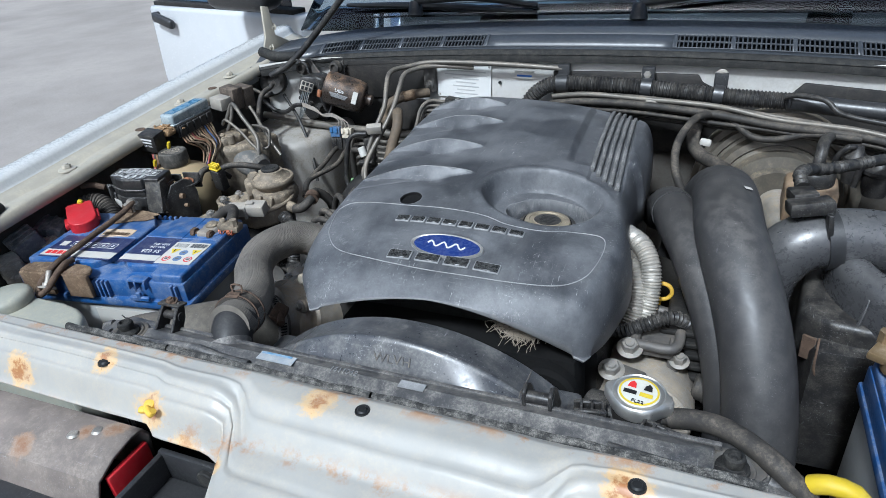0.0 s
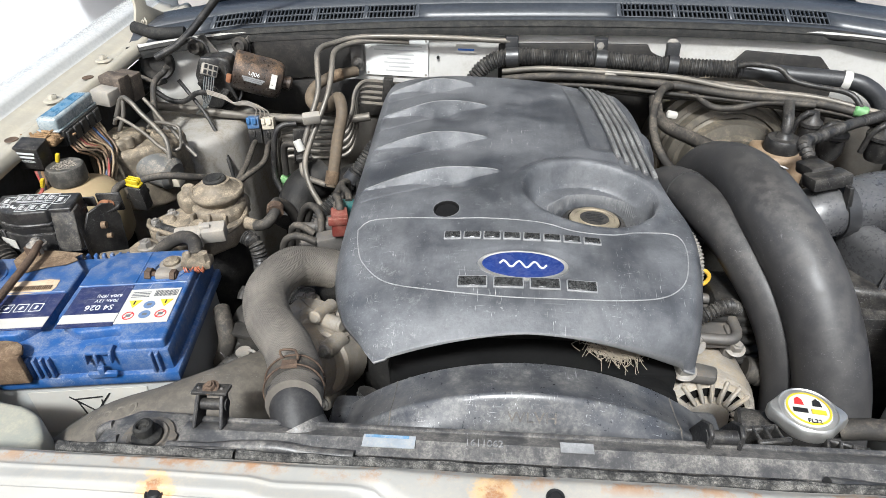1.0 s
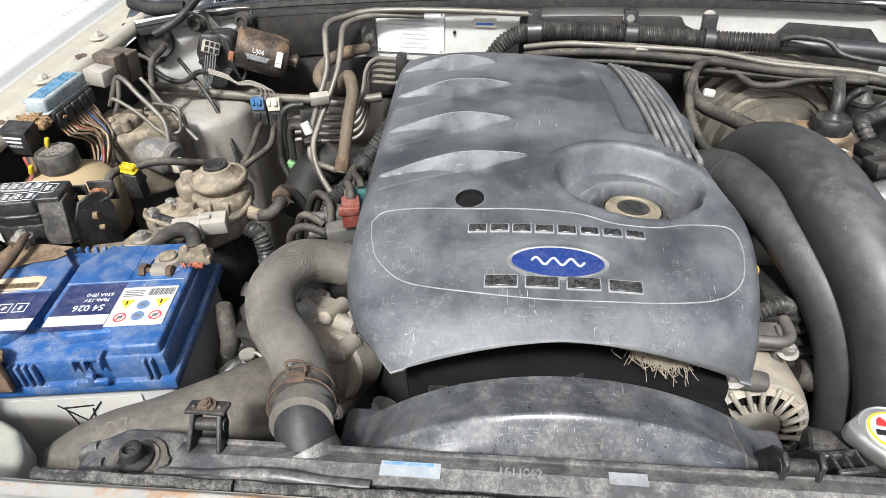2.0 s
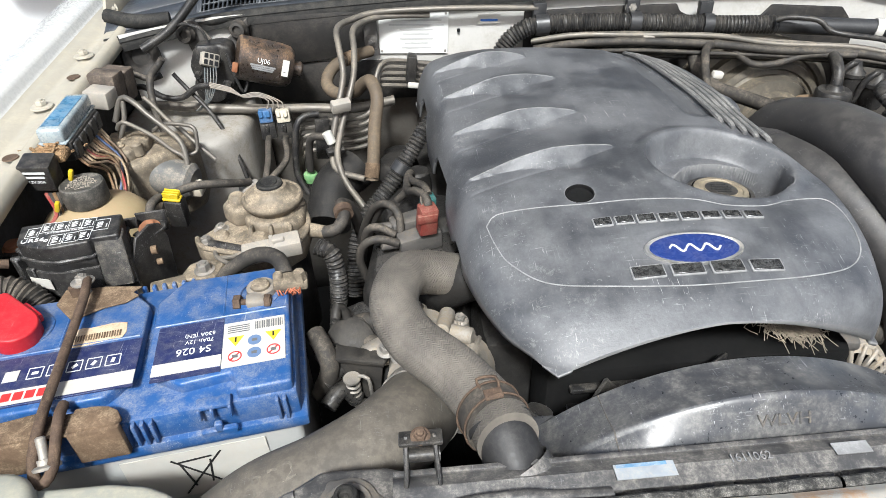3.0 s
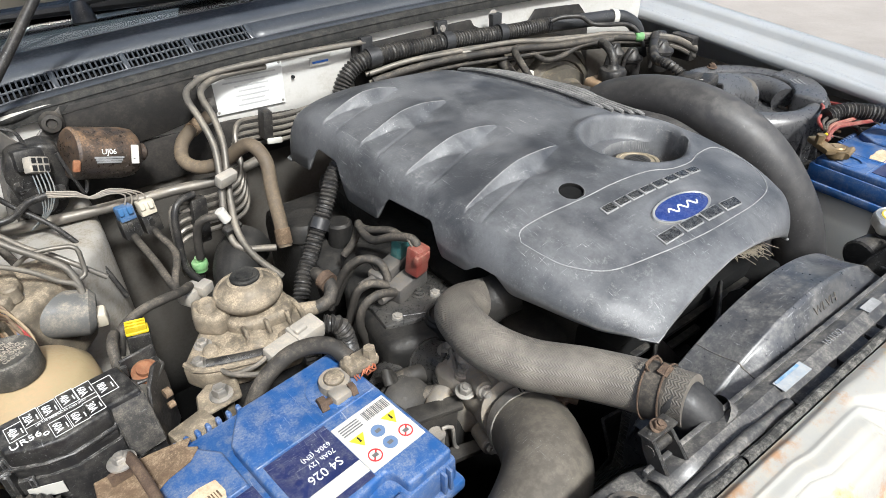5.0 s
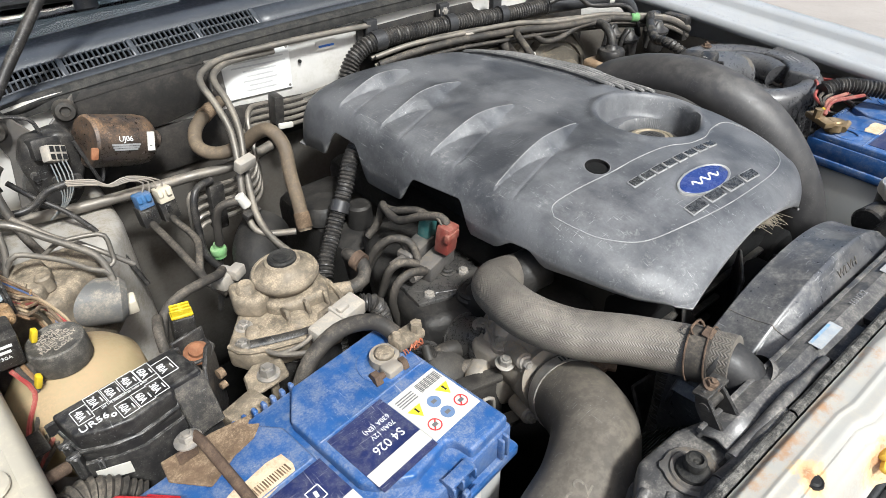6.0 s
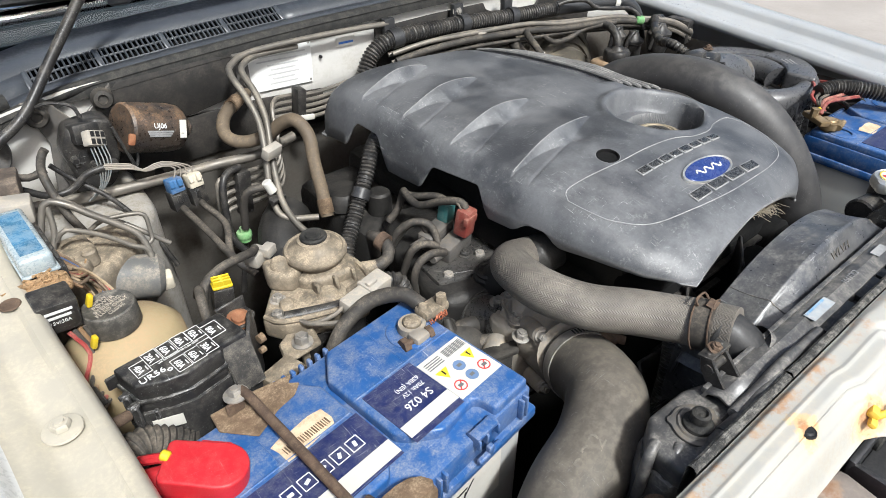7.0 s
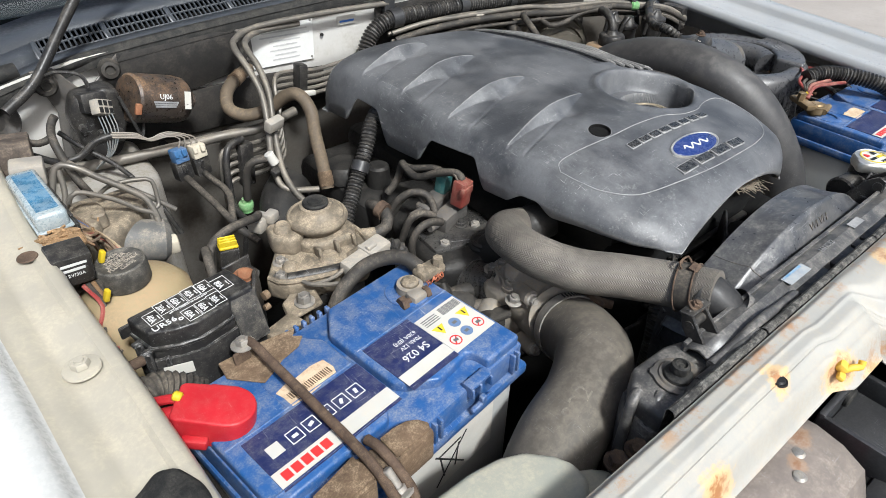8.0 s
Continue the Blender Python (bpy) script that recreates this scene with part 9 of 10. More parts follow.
def b_flange(bm):
    """A square-shouldered throttle flange, its barrel and the ribs behind it."""
    lathe(bm, [(0.033, 0.010), (0.036, 0.006), (0.036, -0.040), (0.030, -0.055), (0, -0.055)], TB, 36)
    box(bm, (0.060, 0.060, 0.010), TB @ Matrix.Rotation(radians(12), 4, "Z"), 0.004, 2)
    for q in range(4):
        m = TB @ Matrix.Rotation(radians(45 + 90 * q), 4, "Z")
        rod(bm, m @ Vector((0.041, 0, -0.022)), m @ Vector((0.041, 0, 0.007)), 0.0095, 0.0085, 18, 0.0015)
        box(bm, (0.014, 0.004, 0.030), m @ Matrix.Translation((0.040, 0, -0.030)), 0.001, 1)
    rod(bm, TB @ Vector((-0.020, 0.040, -0.030)), TB @ Vector((0.030, 0.044, -0.022)), 0.0085, 0.0075, 18, 0.002)
    rod(bm, TB @ Vector((0.000, 0.048, -0.050)), TB @ Vector((0.004, 0.050, -0.010)), 0.0075, 0.0065, 16, 0.002)


eng_part("inlet_pipe", b_inlet, M_ALU, "sandy cast inlet pipe")
eng_part("throttle_flange", b_flange, M_ALU, "sandy square flange with bosses")
for q in range(4):
    eng_part("flange_screw", lambda bm: hexbolt(bm, (TB @ Matrix.Rotation(radians(45 + 90 * q), 4, "Z") @ Vector((0.041, 0, 0.007)))[:], (TB.to_3x3() @ Vector((0, 0, 1)))[:], 0.0048, 0.006, 0.0068), M_STEEL)
eng_part("inlet_manifold", b_manifold, M_IRON)
eng_part("thermostat_housing", b_thermo, M_IRON, "dark thermostat elbow")
eng_part("throttle_body", b_throttle, M_ALU, "dusty alloy throttle body")
# Actuator colour is lowered to carry the shade that falls there.
M_ACTUATOR = surface("shade_darkened_actuator", (0.032, 0.030, 0.028), 0.5, metal=0.3, dust=0.5, dust_colour=(0.065, 0.058, 0.048), vary=0.3, scale=90, bump=0.4)
eng_part("vacuum_actuator", b_actuator, M_ACTUATOR, "dull grey vacuum actuator")
eng_part("return_spring", b_spring, M_STEEL)
for x, y, z in ((-0.318, 0.604, 0.906), (-0.300, 0.655, 0.905), (-0.247, 0.592, 0.905), (-0.313, 0.720, 0.905), (-0.286, 0.760, 0.906), (-0.262, 0.726, 0.906)):
    eng_part("flange_bolt", lambda bm: hexbolt(bm, (x, y, z), (0, -0.15, 1), 0.0062, 0.007, 0.009), M_STEEL)


def b_rear(bm):
    span(bm, -0.325, -0.22, 0.86, 1.05, 0.70, 0.885, 0.02)
    rod(bm, (-0.300, 0.955, 0.88), (-0.300, 0.955, 0.905), 0.030, 0.026, 24, 0.004)
    rod(bm, (-0.275, 0.905, 0.88), (-0.275, 0.905, 0.915), 0.017, 0.015, 18, 0.003)
    tube(bm, [(-0.36, 1.00, 0.87), (-0.39, 0.97, 0.86), (-0.40, 0.92, 0.83)], 0.03, 18)


eng_part("pump_housing", b_rear, M_IRON)

sol = thing("solenoid_valves", "bank of vacuum solenoid valves with arched hoses", "solenoid valve", (-0.29, 0.755, 0.92))
for k, (x, y, z, mt) in enumerate(((-0.281, 0.748, 0.920, M_ALU_GREY), (-0.288, 0.772, 0.925, M_ALU_GREY))):
    bm = bm_new()
    box(bm, (0.046, 0.020, 0.022), Matrix.Translation((x, y, z)) @ pose(0, 0, 0, 4, -4, 16), 0.003)
    rod(bm, (x - 0.022, y - 0.006, z + 0.002), (x - 0.040, y - 0.011, z + 0.004), 0.0055, None, 12, 0.001)
    part("valve_body", bm, mt, sol)
bm = bm_new()
box(bm, (0.019, 0.017, 0.032), Matrix.Translation((-0.272, 0.740, 0.951)) @ pose(0, 0, 0, 6, 4, 16), 0.0025)
box(bm, (0.021, 0.006, 0.010), Matrix.Translation((-0.272, 0.732, 0.957)) @ pose(0, 0, 0, 6, 4, 16), 0.0015)
part("red_plug", bm, M_OXBLOOD, sol, "dark red wiring plug")
bm = bm_new()
box(bm, (0.016, 0.015, 0.026), Matrix.Translation((-0.270, 0.775, 0.945)) @ pose(0, 0, 0, 6, 4, 16), 0.0025)
part("green_plug", bm, M_TEAL, sol, "dark green wiring plug")
for pts in ([(-0.348, 0.800, 0.885), (-0.340, 0.795, 0.912), (-0.328, 0.787, 0.938), (-0.314, 0.776, 0.950), (-0.302, 0.764, 0.946), (-0.300, 0.754, 0.930), (-0.304, 0.745, 0.918)], [(-0.340, 0.805, 0.885), (-0.330, 0.797, 0.915), (-0.318, 0.787, 0.940), (-0.306, 0.776, 0.945), (-0.300, 0.768, 0.930)], [(-0.345, 0.765, 0.885), (-0.340, 0.760, 0.912), (-0.334, 0.755, 0.932), (-0.322, 0.750, 0.938), (-0.306, 0.746, 0.930)], [(-0.338, 0.742, 0.870), (-0.345, 0.739, 0.905), (-0.338, 0.738, 0.926), (-0.322, 0.737, 0.932), (-0.303, 0.737, 0.925)]):
    bm = bm_new()
    tube(bm, pts, 0.0044, 14, 0.004)
    part("arched_hose", bm, M_RUBBER, sol)
bm = bm_new()
tube(bm, [(-0.270, 0.742, 0.966), (-0.272, 0.748, 0.972), (-0.280, 0.770, 0.966), (-0.290, 0.800, 0.950), (-0.288, 0.828, 0.952), (-0.284, 0.838, 0.948), (-0.290, 0.842, 0.925), (-0.303, 0.845, 0.91)], 0.0046, 12, 0.005)
tube(bm, [(-0.268, 0.775, 0.958), (-0.272, 0.790, 0.960), (-0.284, 0.815, 0.953), (-0.288, 0.830, 0.952)], 0.0042, 12, 0.005)
part("taped_lead", bm, M_RUBBER, sol)
bm = bm_new()
for q in range(4):
    tube(bm, [(-0.276 + 0.003 * q, 0.741, 0.965), (-0.277 + 0.003 * q, 0.746, 0.972), (-0.275 + 0.001 * q, 0.756, 0.970)], 0.0012, 6, 0.003)
part("bare_wires", bm, wire_mat((0.03, 0.03, 0.03), "black_wire"), sol)

hose_thing("ribbed_loom", [(-0.205, 0.965, 0.960), (-0.236, 0.950, 0.968), (-0.261, 0.937, 0.957), (-0.281, 0.923, 0.933), (-0.307, 0.910, 0.900), (-0.326, 0.897, 0.881), (-0.343, 0.883, 0.866), (-0.360, 0.860, 0.835), (-0.365, 0.83, 0.78)], 0.010, M_BLACK, "ribbed black wiring conduit entering below the cover", "conduit", 14, 0.0012, ribbed(0.0098, 0.0048, 0.0012))
bm = bm_new()
for p0, p1 in (((-0.292, 0.917, 0.919), (-0.300, 0.913, 0.909)),):
    tube(bm, [p0, p1], 0.0125, 16, 0.004)
single("loom_clip", bm, M_BLACK_CLEAN, "black strap round the ribbed conduit", "clip")
hose_thing("fuel_hose", [(-0.380, 0.757, 0.932), (-0.366, 0.756, 0.936), (-0.358, 0.768, 0.944), (-0.362, 0.788, 0.946), (-0.352, 0.805, 0.925), (-0.345, 0.81, 0.88)], 0.0068, M_RUBBER, "sandy rubber fuel hose with a brown clip")
bm = bm_new()
tube(bm, [(-0.358, 0.769, 0.944), (-0.360, 0.778, 0.946)], 0.0102, 16, 0.003)
single("hose_clip", bm, M_RUSTY, "small rust-brown clip on the fuel hose", "clip")
hose_thing("ribbed_hose", [(-0.385, 0.735, 0.930), (-0.372, 0.728, 0.925), (-0.368, 0.722, 0.90), (-0.372, 0.715, 0.86), (-0.38, 0.70, 0.80)], 0.009, M_BLACK, "black ribbed hose dropping behind the battery", "hose", 14, 0.0011, ribbed(0.0085, 0.0042, 0.0011))
hose_thing("ribbed_loom", [(-0.200, 0.515, 0.92), (-0.207, 0.507, 0.90), (-0.214, 0.50, 0.86), (-0.225, 0.495, 0.80)], 0.0095, M_BLACK, "ribbed black conduit dropping in front of the cover", "conduit", 14, 0.0011, ribbed(0.0090, 0.0045, 0.0012))
hose_thing("coolant_hose", [(-0.385, 0.64, 0.90), (-0.375, 0.62, 0.895), (-0.372, 0.61, 0.88), (-0.385, 0.61, 0.85)], 0.009, M_RUBBER, "short dark hose between battery and throttle body")
for k in range(3):
    hose_thing("pipe_stub", [(-0.375 - 0.004 * k, 0.585 + 0.02 * k, 0.86 + 0.008 * k), (-0.362, 0.60 + 0.02 * k, 0.865 + 0.006 * k), (-0.35, 0.60 + 0.02 * k, 0.85)], 0.008, M_IRON_SHEEN, "dull metal pipe stub between battery and engine", "pipe")

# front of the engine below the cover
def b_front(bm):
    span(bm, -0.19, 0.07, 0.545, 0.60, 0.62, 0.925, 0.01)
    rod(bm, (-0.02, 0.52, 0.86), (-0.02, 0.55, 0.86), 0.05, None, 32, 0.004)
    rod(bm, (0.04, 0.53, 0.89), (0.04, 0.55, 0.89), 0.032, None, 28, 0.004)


# Belt cover takes the gap colour, so its shade is painted in.
eng_part("belt_cover", b_front, M_GAP_DARK, "ribbed belt cover, near-black for the shade of its gap")
for k in range(5):
    eng_part("belt_cover_rib", lambda bm: span(bm, -0.17, 0.04, 0.538, 0.547, 0.905 - 0.024 * k, 0.910 - 0.024 * k, 0.002), M_BLACK)

# dry grass nest under the cover lip
rng = random.Random(5)
bm = bm_new()
for k in range(420):
    a = Vector((rng.gauss(0.014, 0.011), 0.556 + rng.uniform(-0.008, 0.010), 0.951 - rng.uniform(0, 0.006)))
    b = a + Vector((rng.gauss(0, 0.004), rng.gauss(-0.004, 0.008), -rng.uniform(0.0005, 0.005)))
    tube(bm, [a, (a + b) / 2 + Vector((rng.gauss(0, 0.004), rng.gauss(0, 0.004), 0)), b], 0.00028, 4, 0.02, caps=False)
single("grass_nest", bm, M_FUZZ, "tuft of dry grass caught under the cover lip", "dry grass", "stuff", smooth=0)

# ---- engine, intake side ----
alt = thing("alternator", "dusty alloy alternator with slotted end shield", "alternator", (0.125, 0.64, 0.75))
AM = along((0.125, 0.70, 0.800), (0.127, 0.60, 0.812))
bm = bm_new()
lathe(bm, [(0, 0), (0.050, 0), (0.054, 0.01), (0.054, 0.080), (0.050, 0.094), (0.040, 0.102)], AM, 40)
part("body", bm, M_ALU, alt)
bm = bm_new()
lathe(bm, [(0.046, 0.099), (0.050, 0.097), (0.052, 0.090)], AM, 40)
lathe(bm, [(0.0, 0.105), (0.022, 0.105), (0.024, 0.100), (0.024, 0.090)], AM, 32)
part("end_rim", bm, M_ALU, alt)
for k in range(20):
    bm = bm_new()
    a = 2 * math.pi * k / 20
    box(bm, (0.026, 0.0045, 0.006), AM @ Matrix.Rotation(a, 4, "Z") @ Matrix.Translation((0.036, 0, 0.102)) @ pose(0, 0, 0, 0, 14, 0), 0.0015, 1)
    part("vent_bar", bm, M_ALU, alt)
bm = bm_new()
lathe(bm, [(0.0, 0.0955), (0.047, 0.0955), (0.047, 0.088)], AM, 32)
part("dark_winding", bm, M_GAP_DARK, alt)
bm = bm_new()
prism(bm, [(0.108, 0.64), (0.150, 0.64), (0.156, 0.665), (0.152, 0.70), (0.112, 0.705)], 0.870, 0.882, None, 0.004, 2)
tube(bm, [(0.112, 0.642, 0.884), (0.150, 0.640, 0.886), (0.156, 0.668, 0.886), (0.150, 0.698, 0.886), (0.114, 0.702, 0.886), (0.112, 0.644, 0.884)], 0.0055, 10)
prism(bm, [(0.085, 0.60), (0.125, 0.595), (0.130, 0.612), (0.085, 0.625)], 0.862, 0.874, None, 0.004, 2)
box(bm, (0.012, 0.02, 0.05), Matrix.Translation((0.152, 0.655, 0.86)), 0.003)
part("adjuster_bracket", bm, M_ALU_GREY, alt, "grey cast bracket")
for x, y, z, r in ((0.108, 0.635, 0.882, 0.009), (0.094, 0.605, 0.874, 0.009), (0.158, 0.648, 0.865, 0.007)):
    bm = bm_new()
    hexbolt(bm, (x, y, z), (0, -0.3, 1), r, 0.009, r * 1.5)
    part("bracket_bolt", bm, M_STEEL, alt)
dip = thing("dipstick", "yellowed looped oil dipstick handle", "dipstick", (0.128, 0.72, 0.85))
bm = bm_new()
tube(bm, [(0.131 + 0.0105 * math.cos(a), 0.719, 0.903 + 0.0105 * math.sin(a)) for a in [-1.9 + 0.32 * k for k in range(20)]], 0.0024, 10, 0.003)
tube(bm, [(0.128, 0.719, 0.893), (0.127, 0.719, 0.875), (0.124, 0.72, 0.83)], 0.0036, 10, 0.004)
part("handle", bm, M_YELLOW_OLD, dip)
for pts, label in (([(0.085, 0.75, 0.955), (0.104, 0.732, 0.952), (0.116, 0.716, 0.937), (0.119, 0.704, 0.912), (0.116, 0.692, 0.885), (0.110, 0.68, 0.86)], "silver foil-sleeved conduit beside the cover"), ([(0.088, 0.735, 0.935), (0.102, 0.712, 0.918), (0.105, 0.692, 0.897), (0.100, 0.675, 0.87)], "second silver sleeved conduit beside the cover")):
    hose_thing("foil_conduit", pts, 0.0085, surface("foil_sleeve_%d" % len(pts), (0.44, 0.42, 0.38), 0.45, metal=0.6, dust=0.3, vary=0.1), label, "conduit", 16, 0.001, ribbed(0.0108, 0.0034, 0.0009))
hose_thing("ribbed_loom", [(0.075, 0.66, 0.884), (0.098, 0.655, 0.888), (0.118, 0.657, 0.898), (0.145, 0.665, 0.908), (0.165, 0.68, 0.89)], 0.0075, M_BLACK, "short ribbed black conduit by the alternator", "conduit", 14, 0.0011, ribbed(0.0072, 0.0042, 0.0011))
cooler = thing("finned_cooler", "dark finned housing behind the alternator", "cooler", (0.165, 0.70, 0.78))
bm = bm_new()
span(bm, 0.14, 0.19, 0.67, 0.74, 0.78, 0.90, 0.006)
part("housing", bm, M_IRON, cooler)
for k in range(7):
    bm = bm_new()
    span(bm, 0.135, 0.195, 0.655 + 0.002 * k, 0.690, 0.805 + 0.013 * k, 0.811 + 0.013 * k, 0.002)
    part("fin", bm, M_IRON, cooler)
bm = bm_new()
rod(bm, (0.175, 0.65, 0.835), (0.205, 0.645, 0.83), 0.014, None, 20, 0.002)
rod(bm, (0.186, 0.649, 0.834), (0.193, 0.648, 0.833), 0.0165, None, 20, 0.002)
single("hose_joint", bm, M_RUBBER, "dark clamped hose joint below the intake hose", "joint")

# ---- rear corner on the intake side ----
bo = thing("brake_booster", "large dusty brown brake servo dome at the bulkhead", "brake servo", (0.265, 1.10, 0.87))
bm = bm_new()
BM = along((0.262, 1.155, 0.862), (0.262, 1.0, 0.872))
lathe(bm, [(0.118, 0.0), (0.118, 0.045), (0.121, 0.048), (0.121, 0.053), (0.112, 0.056), (0.110, 0.068), (0.102, 0.070), (0.100, 0.066), (0.095, 0.068), (0.092, 0.084), (0.082, 0.087), (0.080, 0.083), (0.074, 0.086), (0.070, 0.104), (0.055, 0.108), (0.050, 0.118), (0.0, 0.12)], BM, 56)
part("dome", bm, surface("sandy_grey_servo", (0.085, 0.078, 0.066), 0.4, metal=0.4, dust=0.6, dust_colour=(0.22, 0.18, 0.125), vary=0.15, scale=30, up=0.8), bo)
bm = bm_new()
rod(bm, (0.264, 1.04, 0.868), (0.275, 0.93, 0.868), 0.028, 0.022, 24, 0.003)
part("master_cylinder", bm, M_ALU, bo)
bf = thing("brake_reservoir", "brown translucent brake fluid reservoir with black cap", "fluid reservoir", (0.295, 0.98, 0.89))
bm = bm_new()
prism(bm, [(0.262, 0.945), (0.325, 0.95), (0.330, 1.01), (0.265, 1.015)], 0.885, 0.936, None, 0.008, 3)
part("bottle", bm, M_BROWN_RES, bf)
bm = bm_new()
lathe(bm, [(0.0, 0.0), (0.0225, 0.0), (0.0235, 0.003), (0.0235, 0.015), (0.0205, 0.019), (0.012, 0.020), (0.008, 0.026), (0.004, 0.028), (0, 0.028)], Matrix.Translation((0.297, 0.978, 0.935)), 64, lambda k, r, h: 1.0 - (0.03 if k % 2 and r > 0.023 else 0.0))
part("cap", bm, M_BLACK, bf)
bm = bm_new()
tube(bm, [(0.297, 0.978, 0.960), (0.299, 0.985, 0.975), (0.302, 1.0, 0.985), (0.31, 1.02, 0.985)], 0.0075, 12, 0.005)
part("lead", bm, M_BLACK, bf)

ml = thing("main_loom", "thick ribbed wiring loom strapped along the bulkhead", "wiring loom", (0.1, 1.12, 0.98))
bm = bm_new()
tube(bm, [(-0.145, 1.13, 0.955), (-0.132, 1.135, 0.984), (-0.110, 1.137, 1.004), (-0.078, 1.135, 1.014), (-0.009, 1.132, 1.014), (0.060, 1.128, 1.012), (0.168, 1.118, 1.006), (0.269, 1.106, 1.004)], 0.0125, 18, 0.0013, radius=ribbed(0.0122, 0.0052, 0.0014))
part("conduit", bm, M_BLACK, ml)
bm = bm_new()
tube(bm, [(0.262, 1.107, 1.004), (0.331, 1.092, 1.002), (0.400, 1.080, 0.999), (0.430, 1.070, 0.993), (0.455, 1.06, 0.970), (0.465, 1.05, 0.92)], 0.0125, 18, 0.006)
part("smooth_hose", bm, M_BLACK_CLEAN, ml)
for p0, p1 in (((-0.085, 1.136, 1.013), (-0.066, 1.135, 1.014)), ((0.052, 1.1285, 1.0125), (0.068, 1.1275, 1.0115)), ((0.160, 1.119, 1.007), (0.174, 1.1175, 1.006))):
    bm = bm_new()
    tube(bm, [p0, p1], 0.0152, 18, 0.004)
    box(bm, (0.020, 0.012, 0.045), Matrix.Translation((p0[0] + 0.008, p0[1] + 0.016, p0[2] + 0.006)), 0.002)
    part("strap", bm, M_BLACK_CLEAN, ml)
bm = bm_new()
tube(bm, [(0.400, 1.080, 0.999), (0.410, 1.077, 0.998)], 0.0142, 18, 0.003)
part("white_ring", bm, M_LABEL, ml, "white clip ring")
for x in (0.059, 0.168):
    bm = bm_new()
    hexbolt(bm, (x, 1.142, 1.030), (0, -1, 0.1), 0.0062, 0.006, 0.010)
    single("bulkhead_bolt", bm, M_STEEL, "dusty bolt with washer above the loom", "bolt", group="bulkhead bolts")
for k in range(7):
    dz, dy = (0.0, -0.006, 0.009, -0.013, -0.019, 0.004, -0.026)[k], (0.0, 0.012, 0.010, 0.0, 0.012, 0.022, 0.02)[k]
    rng = random.Random(30 + k)
    pts = [(-0.09, 1.115 + dy, 0.985 + dz), (-0.03, 1.10 + dy, 0.995 + dz), (0.052, 1.088 + dy, 0.997 + dz + rng.uniform(-0.003, 0.003)), (0.164, 1.072 + dy, 0.992 + dz), (0.248, 1.058 + dy * 0.8, 0.985 + dz * 0.8 + rng.uniform(-0.004, 0.004)), (0.344, 1.036 + dy * 0.6, 0.982 + dz * 0.7), (0.402, 1.018 + dy * 0.5, 0.975 + dz * 0.6), (0.47, 0.99, 0.965 + dz * 0.5), (0.52, 0.97, 0.94 + dz * 0.5)]
    hose_thing("bulkhead_pipe", pts, (0.0058, 0.004, 0.0042, 0.0032, 0.0032, 0.004, 0.003)[k], M_TUBE if k % 3 else M_RUBBER, "dusty grey pipe in the bundle along the bulkhead", "pipe", 10)
hose_thing("vacuum_hose", [(0.19, 1.072, 0.984), (0.205, 1.066, 0.972), (0.222, 1.062, 0.963), (0.250, 1.056, 0.964), (0.292, 1.048, 0.977), (0.350, 1.03, 0.98)], 0.005, M_RUBBER, "sagging rubber vacuum hose under the pipe bundle")
hose_thing("vacuum_hose", [(0.255, 1.09, 1.016), (0.272, 1.082, 1.021), (0.303, 1.066, 1.020), (0.318, 1.056, 1.008), (0.340, 1.044, 1.004), (0.388, 1.032, 0.998), (0.403, 1.018, 0.985), (0.415, 1.01, 0.96)], 0.0038, M_BLACK, "thin black hose looping over the pipes")
hose_thing("looped_hose", [(0.185, 1.082, 0.989), (0.166, 1.078, 0.991), (0.143, 1.055, 0.993), (0.128, 1.020, 0.985), (0.120, 0.990, 0.972), (0.121, 0.960, 0.954), (0.132, 0.930, 0.937), (0.150, 0.900, 0.93), (0.165, 0.89, 0.92)], 0.0058, M_RUBBER, "dusty rubber hose hanging in a loop behind the intake")
hose_thing("servo_hose", [(0.141, 1.12, 0.985), (0.141, 1.085, 0.972), (0.140, 1.052, 0.955), (0.152, 1.018, 0.949), (0.180, 0.985, 0.946), (0.205, 0.945, 0.944), (0.22, 0.91, 0.93)], 0.0098, M_RUBBER, "thick rubber servo hose running under the intake")
for x, y, z in ((0.145, 1.10, 0.985), (0.072, 1.10, 0.992)):
    bm = bm_new()
    box(bm, (0.016, 0.010, 0.026), Matrix.Translation((x, y, z)) @ pose(0, 0, 0, 0, 4, 0), 0.002)
    box(bm, (0.018, 0.012, 0.008), Matrix.Translation((x, y - 0.004, z + 0.008)), 0.002)
    single("pipe_clip", bm, M_PLUG_GREY, "pale plastic clip on the pipe bundle", "clip", group="bundle clips")
bm = bm_new()
box(bm, (0.016, 0.010, 0.010), Matrix.Translation((0.157, 1.035, 0.962)) @ pose(0, 0, 0, 0, 10, 0), 0.003)
single("white_pad", bm, M_LABEL, "small white foam pad behind the cover", "pad")
bm = bm_new()
rod(bm, (0.398, 1.020, 0.978), (0.414, 1.014, 0.975), 0.0085, None, 16, 0.002)
single("green_cap", bm, M_GREEN, "pale green joint on the bundled pipes", "joint")
